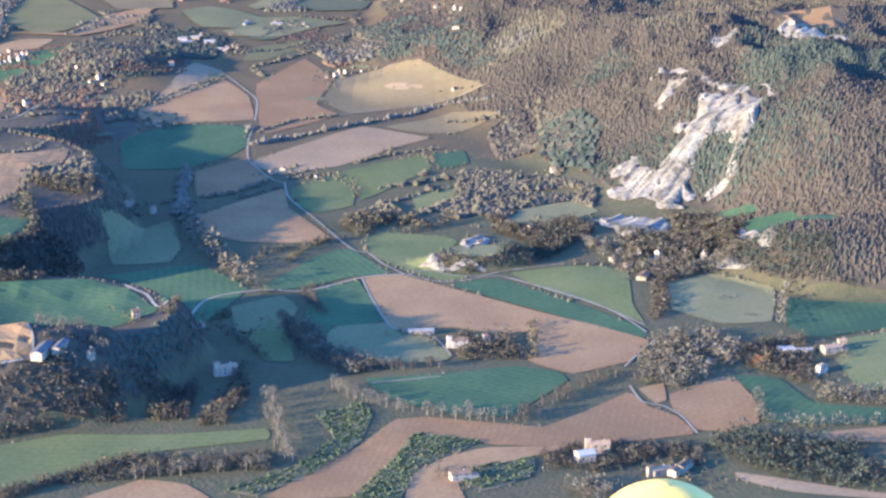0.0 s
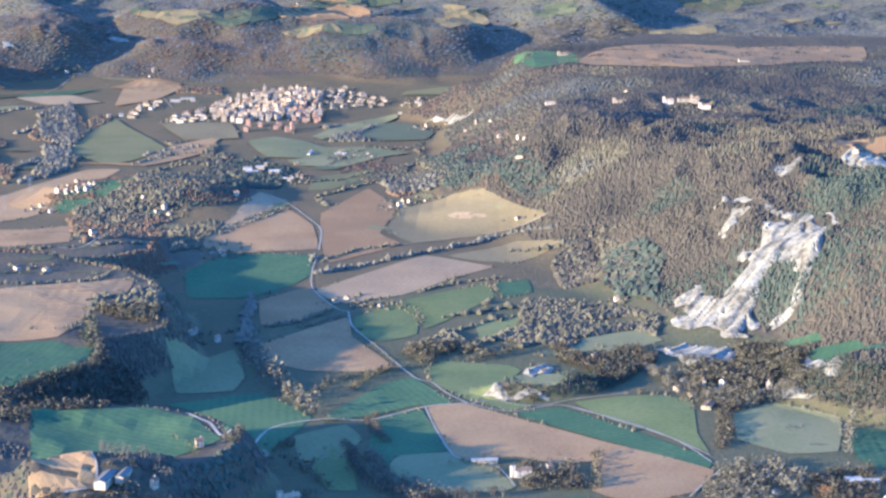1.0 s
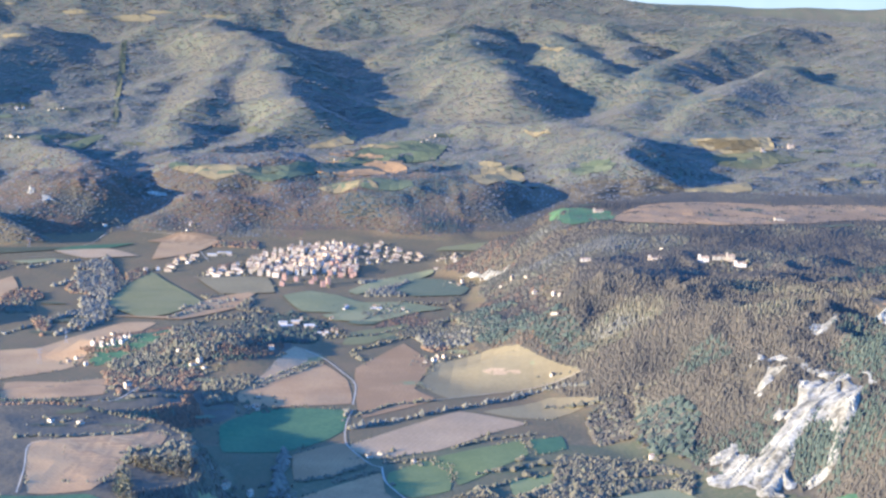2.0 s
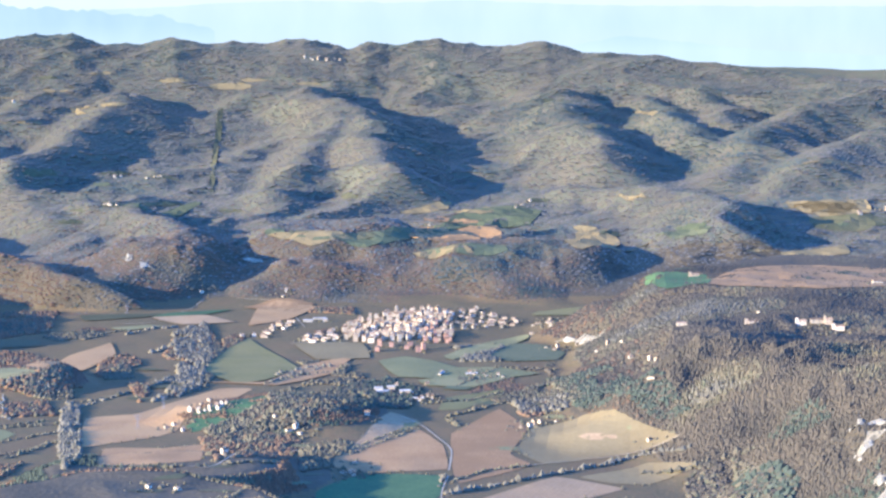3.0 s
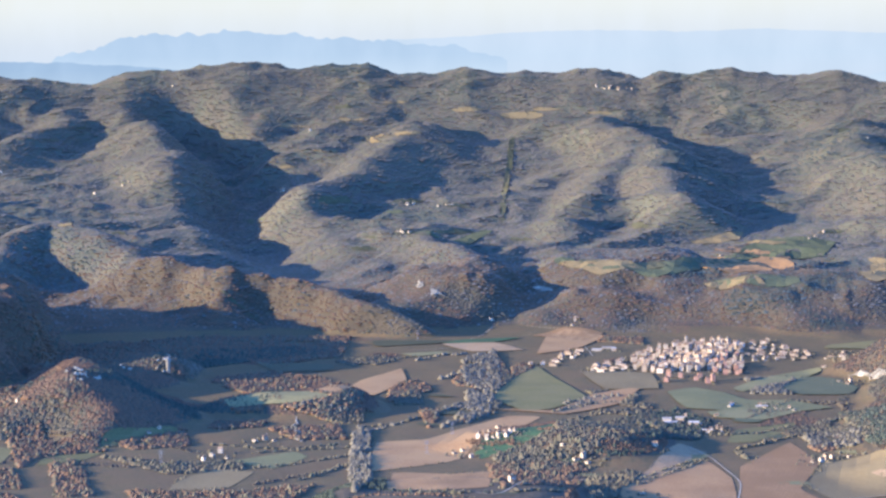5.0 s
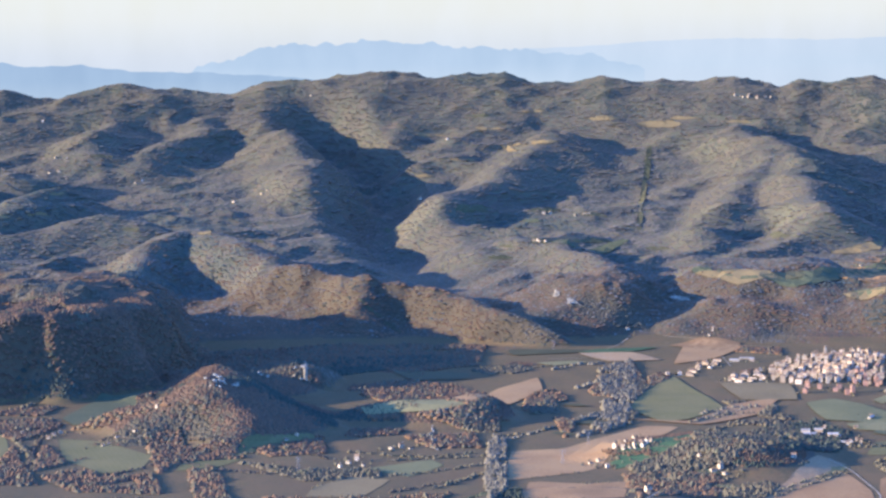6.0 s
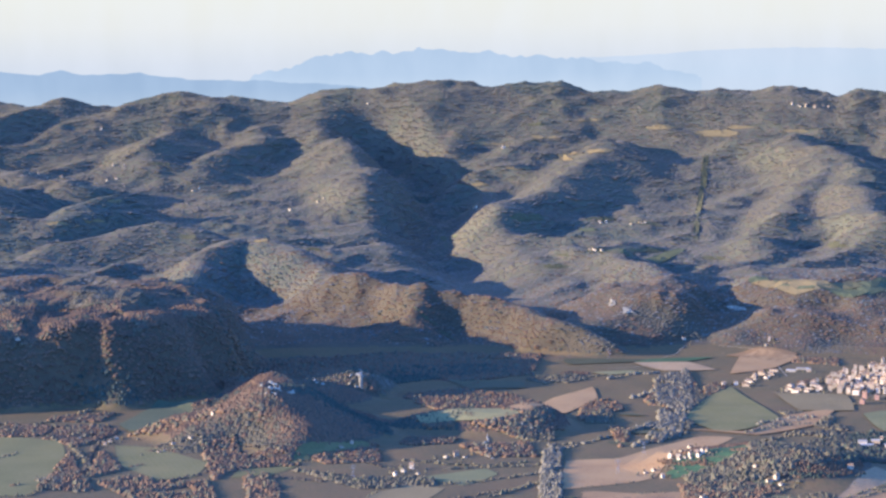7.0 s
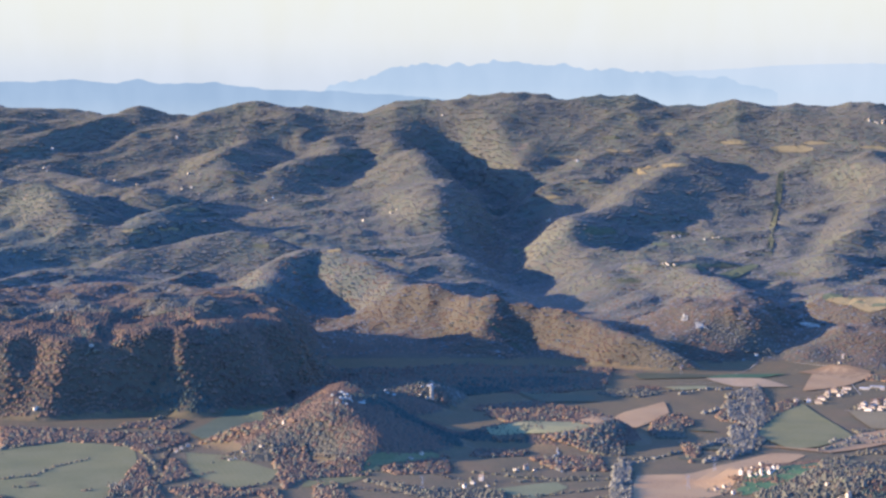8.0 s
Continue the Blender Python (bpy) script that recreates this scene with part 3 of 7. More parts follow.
field(M_GREEN, "dark green field of young winter corn", (-479, 2170), (-418, 2278), (-400, 2200), (-460, 2138))
field(M_PLOUGH, "bare ploughed brown field with faint drill lines", (-601, 3105), (-562, 3172), (-498, 3150), (-518, 3062))
field(M_FALLOW, "pale dry fallow field with thin grass", (-842, 2381), (-741, 2405), (-704, 2378), (-746, 2354), (-822, 2346))
field(M_HILL, "dull green hillside meadow among woods", (-917, 3626), (-835, 3857), (-815, 3816), (-876, 3626))
field(M_HILL, "dull green hillside meadow among woods", (-1169, 3865), (-1131, 3930), (-1117, 3918), (-1153, 3868))
# pale bank of bare earth, laid as a stubble field
field(M_TAN, "tan stubble field with dry pale earth", (160, 1060), (188, 1049), (217, 1039), (236, 1032), (257, 1028), (256, 1021), (186, 1032), (161, 1049))
field(M_PASTURE, "olive grass clearing among hillside woods", (-983, 3974), (-996, 3967), (-1030, 3956), (-1052, 3950), (-1035, 3959), (-1005, 4015))
field(M_PASTURE, "olive grass clearing among hillside woods", (-887, 3972), (-904, 3966), (-932, 3958), (-947, 3962), (-926, 3970), (-897, 3972))
field(M_PASTURE, "olive grass clearing among hillside woods", (-1132, 3899), (-1137, 3883), (-1153, 3870), (-1162, 3867), (-1154, 3876), (-1136, 3902))
field(M_PASTURE, "olive grass clearing among hillside woods", (-889, 3641), (-896, 3640), (-946, 3682), (-954, 3684), (-941, 3687), (-900, 3643))
field(M_PASTURE, "olive grass clearing among hillside woods", (-850, 3827), (-863, 3803), (-897, 3785), (-899, 3791), (-891, 3809), (-865, 3836))
field(M_PASTURE, "olive grass clearing among hillside woods", (-995, 3672), (-1003, 3672), (-1013, 3675), (-1027, 3679), (-1021, 3681), (-1002, 3676))
field(M_PASTURE, "olive grass clearing among hillside woods", (-731, 3790), (-750, 3788), (-766, 3787), (-778, 3787), (-767, 3795), (-743, 3794))
field(M_HILL, "dull green hillside meadow among woods", (-880, 3801), (-889, 3789), (-902, 3778), (-914, 3777), (-914, 3779), (-887, 3802))
field(M_HILL, "dull green hillside meadow among woods", (-1010, 3924), (-1018, 3918), (-1039, 3914), (-1049, 3920), (-1036, 3926), (-1020, 3928))
field(M_BROWN, "dull brown stubble clearing among woods", (-812, 4546), (-836, 4540), (-862, 4537), (-876, 4538), (-864, 4545), (-834, 4546))
field(M_BROWN, "dull brown stubble clearing among woods", (-696, 4553), (-716, 4548), (-744, 4544), (-755, 4544), (-741, 4548), (-711, 4555))
field(M_BROWN, "dull brown stubble clearing among woods", (-1068, 4303), (-1083, 4283), (-1105, 4274), (-1129, 4298), (-1112, 4298), (-1083, 4300))
field(M_BROWN, "dull brown stubble clearing among woods", (-1336, 4377), (-1359, 4370), (-1385, 4359), (-1404, 4351), (-1390, 4362), (-1360, 4375))
field(M_BROWN, "dull brown stubble clearing among woods", (-1145, 4271), (-1165, 4286), (-1177, 4289), (-1202, 4341), (-1185, 4314), (-1167, 4296))
field(M_PASTURE, "olive grass clearing among hillside woods", (-30, 3658), (-40, 3650), (-61, 3635), (-78, 3665), (-61, 3659), (-40, 3670))
field(M_PASTURE, "olive grass clearing among hillside woods", (-161, 4431), (-173, 4427), (-208, 4479), (-218, 4477), (-202, 4485), (-184, 4490))
field(M_PASTURE, "olive grass clearing among hillside woods", (-86, 4401), (-106, 4381), (-141, 4350), (-143, 4352), (-131, 4358), (-106, 4387))
field(M_PASTURE, "olive grass clearing among hillside woods", (-168, 3888), (-179, 3886), (-200, 3877), (-204, 3887), (-202, 3897), (-179, 3898))
field(M_PASTURE, "olive grass clearing among hillside woods", (-1260, 4451), (-1271, 4444), (-1298, 4440), (-1320, 4442), (-1301, 4448), (-1268, 4451))
field(M_PASTURE, "olive grass clearing among hillside woods", (-1118, 3918), (-1127, 3905), (-1150, 3875), (-1164, 3867), (-1146, 3886), (-1131, 3914))
field(M_PASTURE, "olive grass clearing among hillside woods", (-983, 3974), (-988, 3971), (-1010, 3961), (-1030, 3956), (-1019, 3963), (-996, 3990))
field(M_PASTURE, "olive grass clearing among hillside woods", (-873, 3801), (-883, 3793), (-905, 3775), (-911, 3749), (-912, 3780), (-887, 3806))
field(M_PASTURE, "olive grass clearing among hillside woods", (-946, 3730), (-943, 3685), (-966, 3684), (-974, 3685), (-962, 3689), (-952, 3728))
field(M_PASTURE, "olive grass clearing among hillside woods", (-993, 3643), (-997, 3636), (-1032, 3630), (-1038, 3637), (-1031, 3641), (-1006, 3644))
field(M_PASTURE, "olive grass clearing among hillside woods", (-520, 3849), (-529, 3846), (-549, 3849), (-559, 3860), (-562, 3884), (-537, 3857))
field(M_BROWN, "dull brown stubble clearing among woods", (-841, 4524), (-862, 4508), (-931, 4501), (-937, 4514), (-922, 4527), (-868, 4534))
field(M_BROWN, "dull brown stubble clearing among woods", (-1309, 4182), (-1316, 4176), (-1339, 4172), (-1350, 4175), (-1337, 4179), (-1319, 4185))
field(M_BROWN, "dull brown stubble clearing among woods", (-1242, 4261), (-1249, 4230), (-1268, 4226), (-1287, 4224), (-1271, 4229), (-1253, 4257))
field(M_BROWN, "dull brown stubble clearing among woods", (-60, 4274), (-79, 4201), (-99, 4179), (-114, 4188), (-102, 4195), (-71, 4273))
field(M_BROWN, "dull brown stubble clearing among woods", (57, 4381), (37, 4384), (7, 4436), (-24, 4480), (-4, 4466), (34, 4428))
field(M_BROWN, "dull brown stubble clearing among woods", (14, 3786), (-7, 3798), (-28, 3822), (-45, 3842), (-31, 3832), (-4, 3814))
field(M_BROWN, "dull brown stubble clearing among woods", (-75, 3685), (-91, 3681), (-105, 3679), (-118, 3700), (-103, 3703), (-85, 3719))
field(M_HILL, "dull green hillside meadow among woods", (109, 3548), (88, 3567), (65, 3589), (61, 3605), (66, 3609), (88, 3581))
field(M_PASTURE, "olive grass clearing among hillside woods", (-1945, 3963), (-1944, 3956), (-1971, 3945), (-1986, 3942), (-1977, 3949), (-1960, 3955))
field(M_PASTURE, "olive grass clearing among hillside woods", (-1809, 4107), (-1816, 4080), (-1837, 4051), (-1844, 4046), (-1832, 4062), (-1821, 4091))
field(M_PASTURE, "olive grass clearing among hillside woods", (-1775, 4207), (-1783, 4180), (-1790, 4164), (-1801, 4157), (-1800, 4159), (-1783, 4193))
field(M_PASTURE, "olive grass clearing among hillside woods", (-1129, 3925), (-1136, 3904), (-1152, 3878), (-1163, 3871), (-1150, 3892), (-1138, 3914))
field(M_PASTURE, "olive grass clearing among hillside woods", (-1673, 3516), (-1678, 3512), (-1700, 3508), (-1711, 3507), (-1699, 3515), (-1679, 3518))
field(M_PASTURE, "olive grass clearing among hillside woods", (-1063, 3121), (-1075, 3118), (-1094, 3124), (-1116, 3134), (-1099, 3132), (-1076, 3125))
field(M_PASTURE, "olive grass clearing among hillside woods", (-1027, 3101), (-1029, 3098), (-1050, 3108), (-1063, 3112), (-1054, 3115), (-1031, 3106))
field(M_PASTURE, "olive grass clearing among hillside woods", (-1364, 2558), (-1382, 2544), (-1414, 2533), (-1439, 2536), (-1424, 2542), (-1394, 2547))
field(M_PASTURE, "olive grass clearing among hillside woods", (-1460, 3601), (-1459, 3595), (-1481, 3595), (-1473, 3535), (-1488, 3599), (-1467, 3605))
field(M_BROWN, "dull brown stubble clearing among woods", (-1945, 3532), (-1958, 3522), (-1973, 3512), (-1987, 3513), (-1989, 3514), (-1960, 3526))
field(M_BROWN, "dull brown stubble clearing among woods", (-1903, 3593), (-1904, 3586), (-1918, 3558), (-1926, 3551), (-1919, 3562), (-1910, 3583))
field(M_BROWN, "dull brown stubble clearing among woods", (-1223, 4411), (-1247, 4405), (-1268, 4384), (-1283, 4405), (-1277, 4411), (-1250, 4416))
field(M_BROWN, "dull brown stubble clearing among woods", (-1152, 4497), (-1166, 4491), (-1185, 4482), (-1200, 4482), (-1189, 4487), (-1171, 4498))
field(M_BROWN, "dull brown stubble clearing among woods", (-976, 4520), (-999, 4499), (-1040, 4497), (-1052, 4501), (-1030, 4508), (-992, 4518))
field(M_BROWN, "dull brown stubble clearing among woods", (-1909, 3678), (-1916, 3665), (-1929, 3656), (-1934, 3654), (-1929, 3661), (-1917, 3674))
field(M_BROWN, "dull brown stubble clearing among woods", (-885, 4524), (-898, 4515), (-931, 4503), (-944, 4502), (-938, 4522), (-908, 4526))
field(M_BROWN, "dull brown stubble clearing among woods", (-1487, 3438), (-1482, 3401), (-1509, 3405), (-1509, 3405), (-1506, 3408), (-1487, 3414))
field(M_BROWN, "dull brown stubble clearing among woods", (-1151, 4301), (-1166, 4309), (-1208, 4349), (-1210, 4349), (-1198, 4358), (-1188, 4369))
field(M_HILL, "dull green hillside meadow among woods", (-1358, 2562), (-1364, 2556), (-1400, 2537), (-1421, 2539), (-1390, 2547), (-1376, 2555))
field(M_HILL, "dull green hillside meadow among woods", (-1123, 3926), (-1125, 3916), (-1137, 3891), (-1150, 3879), (-1143, 3896), (-1134, 3915))
field(M_HILL, "dull green hillside meadow among woods", (-908, 3706), (-927, 3701), (-959, 3752), (-966, 3691), (-966, 3750), (-938, 3757))
field(M_HILL, "dull green hillside meadow among woods", (-862, 3830), (-863, 3808), (-892, 3792), (-906, 3783), (-887, 3808), (-868, 3825))
field(M_HILL, "dull green hillside meadow among woods", (-1284, 3891), (-1293, 3895), (-1342, 3952), (-1346, 3966), (-1341, 3967), (-1303, 3910))
field(M_PASTURE, "olive grass clearing among hillside woods", (-422, 1842), (-431, 1839), (-455, 1842), (-472, 1848), (-456, 1852), (-436, 1848))
field(M_PASTURE, "olive grass clearing among hillside woods", (-389, 1768), (-395, 1746), (-418, 1743), (-420, 1747), (-413, 1751), (-399, 1760))
field(M_PASTURE, "olive grass clearing among hillside woods", (-339, 1805), (-346, 1796), (-372, 1780), (-384, 1778), (-365, 1788), (-348, 1800))
field(M_PASTURE, "olive grass clearing among hillside woods", (-399, 1705), (-404, 1696), (-419, 1696), (-432, 1695), (-426, 1703), (-407, 1710))
field(M_PASTURE, "olive grass clearing among hillside woods", (-290, 1894), (-296, 1881), (-308, 1868), (-315, 1860), (-306, 1878), (-294, 1892))
field(M_PASTURE, "olive grass clearing among hillside woods", (-340, 1701), (-341, 1695), (-361, 1701), (-371, 1705), (-370, 1712), (-352, 1709))
field(M_PASTURE, "olive grass clearing among hillside woods", (-533, 2396), (-551, 2388), (-566, 2382), (-580, 2393), (-569, 2406), (-551, 2410))
field(M_PASTURE, "olive grass clearing among hillside woods", (-556, 2320), (-562, 2312), (-580, 2314), (-588, 2322), (-585, 2329), (-565, 2326))
field(M_PASTURE, "olive grass clearing among hillside woods", (-586, 2519), (-595, 2515), (-611, 2513), (-625, 2520), (-614, 2531), (-604, 2531))
field(M_FALLOW, "dry pale clearing among hillside woods", (-316, 2066), (-330, 2060), (-346, 2063), (-355, 2068), (-351, 2073), (-332, 2074))
field(M_FALLOW, "dry pale clearing among hillside woods", (-392, 2090), (-395, 2082), (-417, 2078), (-423, 2086), (-418, 2094), (-402, 2093))
field(M_TAN, "tan stubble clearing among hillside woods", (-14, 2068), (-25, 2067), (-50, 2075), (-62, 2091), (-53, 2096), (-23, 2080))
field(M_FALLOW, "dry pale clearing among hillside woods", (16, 2068), (11, 2070), (-10, 2083), (-17, 2089), (-10, 2094), (6, 2082))
field(M_FALLOW, "dry pale clearing among hillside woods", (-118, 2060), (-126, 2052), (-144, 2051), (-151, 2056), (-144, 2065), (-126, 2070))
field(M_FALLOW, "dry pale clearing among hillside woods", (-80, 2218), (-83, 2216), (-97, 2227), (-104, 2236), (-99, 2243), (-84, 2232))
field(M_BROWN, "dull brown stubble clearing among woods", (223, 3487), (206, 3486), (179, 3475), (175, 3476), (189, 3485), (211, 3488))
field(M_BROWN, "dull brown stubble clearing among woods", (504, 3546), (487, 3541), (473, 3581), (455, 3579), (473, 3593), (494, 3584))
field(M_BROWN, "dull brown stubble clearing among woods", (571, 3567), (557, 3559), (536, 3556), (517, 3547), (528, 3555), (564, 3570))
field(M_BROWN, "dull brown stubble clearing among woods", (367, 4041), (358, 4030), (315, 4014), (309, 4016), (323, 4031), (353, 4039))
field(M_HILL, "dull green hillside meadow among woods", (-297, 1852), (-298, 1846), (-311, 1833), (-314, 1831), (-313, 1838), (-303, 1851))
field(M_HILL, "dull green hillside meadow among woods", (-317, 2358), (-325, 2353), (-338, 2351), (-346, 2360), (-340, 2367), (-323, 2370))
field(M_HILL, "dull green hillside meadow among woods", (-270, 2441), (-280, 2438), (-297, 2438), (-310, 2441), (-303, 2448), (-280, 2448))
field(M_HILL, "dull green hillside meadow among woods", (-37, 2504), (-42, 2510), (-52, 2525), (-64, 2543), (-52, 2534), (-44, 2520))
field(M_HILL, "dull green hillside meadow among woods", (521, 3772), (513, 3757), (481, 3755), (463, 3760), (481, 3769), (510, 3776))
field(M_HILL, "dull green hillside meadow among woods", (583, 3670), (572, 3668), (537, 3671), (520, 3677), (540, 3679), (573, 3676))
field(M_HILL, "dull green hillside meadow among woods", (368, 3700), (359, 3693), (320, 3688), (299, 3692), (318, 3737), (350, 3708))
field(M_HILL, "dull green hillside meadow among woods", (82, 2969), (71, 2955), (55, 2938), (42, 2940), (51, 2948), (73, 2969))
field(M_HILL, "dull green hillside meadow among woods", (398, 2656), (379, 2648), (346, 2640), (331, 2641), (357, 2659), (390, 2665))
field(M_PASTURE, "olive grass clearing among hillside woods", (-344, 1798), (-346, 1795), (-370, 1783), (-379, 1781), (-373, 1787), (-352, 1797))
field(M_PASTURE, "olive grass clearing among hillside woods", (-334, 1916), (-333, 1884), (-343, 1868), (-352, 1870), (-347, 1888), (-341, 1901))
field(M_PASTURE, "olive grass clearing among hillside woods", (-367, 1845), (-373, 1838), (-387, 1834), (-395, 1845), (-388, 1851), (-377, 1849))
field(M_PASTURE, "olive grass clearing among hillside woods", (-309, 1807), (-314, 1798), (-322, 1793), (-327, 1792), (-324, 1797), (-314, 1805))
field(M_PASTURE, "olive grass clearing among hillside woods", (120, 1732), (114, 1736), (105, 1742), (100, 1752), (103, 1756), (114, 1746))
field(M_PASTURE, "olive grass clearing among hillside woods", (89, 1605), (85, 1599), (73, 1598), (69, 1604), (75, 1610), (85, 1610))
field(M_PASTURE, "olive grass clearing among hillside woods", (135, 1586), (127, 1582), (118, 1581), (109, 1586), (116, 1593), (131, 1592))
field(M_PASTURE, "olive grass clearing among hillside woods", (149, 1543), (146, 1537), (135, 1538), (129, 1541), (138, 1548), (146, 1547))
field(M_PASTURE, "olive grass clearing among hillside woods", (207, 1379), (201, 1375), (194, 1374), (191, 1379), (193, 1381), (203, 1384))
field(M_PASTURE, "olive grass clearing among hillside woods", (219, 1345), (211, 1340), (204, 1341), (199, 1342), (205, 1347), (213, 1348))
field(M_PASTURE, "olive grass clearing among hillside woods", (243, 1270), (239, 1267), (234, 1270), (232, 1272), (235, 1276), (242, 1275))
field(M_HILL, "dull green hillside meadow among woods", (-413, 2174), (-424, 2172), (-449, 2173), (-459, 2184), (-448, 2186), (-421, 2183))
field(M_HILL, "dull green hillside meadow among woods", (-357, 2116), (-366, 2110), (-374, 2111), (-388, 2115), (-378, 2121), (-367, 2121))
field(M_HILL, "dull green hillside meadow among woods", (-193, 2412), (-199, 2401), (-214, 2396), (-229, 2403), (-225, 2422), (-205, 2419))
field(M_HILL, "dull green hillside meadow among woods", (-157, 2323), (-168, 2306), (-184, 2313), (-196, 2324), (-182, 2338), (-172, 2340))
field(M_HILL, "dull green hillside meadow among woods", (169, 1367), (164, 1359), (155, 1360), (154, 1365), (156, 1369), (167, 1372))
field(M_HILL, "dull green hillside meadow among woods", (173, 1307), (170, 1303), (162, 1300), (158, 1305), (162, 1309), (169, 1310))
field(M_HILL, "dull green hillside meadow among woods", (44, 1580), (37, 1574), (30, 1574), (21, 1578), (28, 1587), (38, 1588))
field(M_HILL, "dull green hillside meadow among woods", (15, 1666), (11, 1659), (4, 1659), (-2, 1666), (5, 1672), (13, 1672))
field(M_PLOUGH, "bare ploughed brown field with faint drill lines", (-393, 3723), (-331, 3649), (-257, 3739), (-238, 3592), (-291, 3426), (-386, 3473))
field(M_HILL, "dull green hillside meadow among woods", (-363, 3399), (-308, 3396), (-225, 3405), (-213, 3365), (-266, 3337), (-333, 3370))
field(M_BROWN, "dull brown stubble clearing among woods", (-132, 3662), (-88, 3463), (17, 3550), (7, 3548), (-94, 3387), (-125, 3462))
field(M_HILL, "dull green hillside meadow among woods", (45, 3560), (76, 3599), (109, 3574), (113, 3554), (75, 3541), (50, 3538))
field(M_BROWN, "dull brown stubble clearing among woods", (268, 3881), (353, 3890), (407, 3810), (362, 3753), (304, 3792))
field(M_PASTURE, "olive grass clearing among hillside woods", (303, 3768), (411, 3750), (469, 3721), (394, 3681), (305, 3681))
field(M_GREEN, "dark green field of young winter corn", (7, 2901), (54, 2907), (88, 2864), (82, 2760), (22, 2793))
field(M_PASTURE, "mown strip under a power line through the wood", (-902, 4415), (-893, 4429), (-863, 4251), (-874, 4243))
field(M_PASTURE, "mown strip under a power line through the wood", (-875, 4233), (-866, 4236), (-814, 3939), (-825, 3940))
field(M_OLIVE, "olive green meadow with cropped grass", (-1134, 2152), (-1076, 2145), (-982, 2080), (-959, 2001), (-994, 1979), (-1065, 2034))
field(M_OLIVE, "olive green meadow with cropped grass", (-893, 2159), (-856, 2223), (-840, 2218), (-883, 2151))
field(M_HILL, "dull green meadow beside the town", (-193, 2653), (-171, 2766), (-125, 2754), (-96, 2686), (-105, 2629), (-165, 2612))
field(M_FALLOW, "pale dry fallow field with thin grass", (-251, 2650), (-219, 2749), (-156, 2846), (-150, 2804), (-206, 2681), (-238, 2622))
field(M_OLIVE, "olive green meadow with cropped grass", (-538, 2513), (-546, 2698), (-532, 2785), (-505, 2725), (-422, 2541), (-448, 2447), (-477, 2421))
field(M_BROWN, "dull brown bare building plots beside the town", (-462, 2742), (-372, 2757), (-344, 2626), (-412, 2614))
field(M_PLOUGH, "bare ploughed brown field with faint drill lines", (-556, 2910), (-577, 3092), (-558, 3159), (-492, 3128), (-505, 3001), (-528, 2941))
field(M_FALLOW, "pale dry fallow field with thin grass", (-330, 2600), (-300, 2640), (-262, 2610), (-225, 2560), (-170, 2560), (-120, 2520), (-180, 2470), (-290, 2480))
field(M_FALLOW, "pale dry fallow field with thin grass", (-750, 2877), (-700, 2909), (-677, 2901), (-720, 2855))
field(M_PLOUGH, "bare ploughed brown field with faint drill lines", (-301, 2017), (-236, 2169), (-198, 2073), (-183, 1959), (-260, 1930), (-293, 1939))
field(M_GREEN, "dark green field of young winter corn", (-478, 2142), (-448, 2186), (-397, 2207), (-435, 2152), (-465, 2120))
field(M_FALLOW, "pale dry fallow field with thin grass", (-255, 2054), (-251, 2219), (-233, 2196), (-252, 2128))
field(M_TAN, "tan stubble field with dry pale earth", (-296, 2022), (-270, 2226), (-238, 2212), (-264, 2082))
field(M_OLIVE, "olive green meadow with cropped grass", (-220, 2349), (-159, 2409), (-156, 2372), (-194, 2281), (-222, 2273))
field(M_HILL, "dull green hillside meadow among woods", (-632, 3465), (-599, 3467), (-592, 3433), (-620, 3432))
field(M_PASTURE, "olive grass clearing among hillside woods", (-588, 3469), (-546, 3435), (-542, 3419), (-583, 3431))
field(M_HILL, "dull green hillside meadow among woods", (-592, 3423), (-547, 3408), (-509, 3408), (-513, 3396), (-569, 3397))
field(M_PASTURE, "olive grass clearing among hillside woods", (-497, 3416), (-464, 3451), (-436, 3455), (-441, 3422), (-490, 3409))
field(M_HILL, "dull green hillside meadow among woods", (-428, 3466), (-391, 3516), (-385, 3495), (-418, 3429))
field(M_BROWN, "dull brown stubble clearing among woods", (-445, 3824), (-392, 3864), (-353, 3898), (-358, 3841), (-418, 3811))
field(M_BROWN, "dull brown stubble clearing among woods", (-340, 3821), (-287, 3867), (-257, 3813), (-301, 3786))
field(M_PLOUGH, "bare ploughed brown field with faint drill lines", (-394, 3788), (-341, 3769), (-286, 3775), (-289, 3757), (-373, 3731))
track(1.9, (-255, 1421), (-207, 1295), (-189, 1273), (-175, 1248), (-164, 1365), (-128, 1394), (-96, 1395), (-58, 1428), (-28, 1437))
track(1.2, (-58, 1428), (-48, 1372), (-35, 1314), (-23, 1304), (-5, 1289), (6, 1251))
track(1.4, (-28, 1437), (-43, 1462), (-56, 1493), (-70, 1507), (-111, 1614), (-127, 1657), (-134, 1710))
track(1.2, (-28, 1437), (3, 1419), (39, 1435), (70, 1405), (107, 1361), (134, 1318))
track(1.2, (-179, 1927), (-179, 1865), (-172, 1793), (-146, 1723), (-134, 1710))
track(1.4, (-258, 2224), (-232, 2186), (-204, 2105), (-187, 2045), (-181, 1953))
track(1.2, (114, 1199), (119, 1171), (131, 1163), (140, 1147), (146, 1120))
track(1.2, (114, 1235), (125, 1262), (138, 1288))
track(1.1, (134, 1303), (117, 1345), (89, 1387), (47, 1428))
track(1.2, (-26, 1435), (-10, 1448), (7, 1435), (27, 1435), (48, 1449), (89, 1464))
track(1.1, (-102, 1980), (-80, 1995), (-53, 2010), (-31, 2015), (40, 2027))
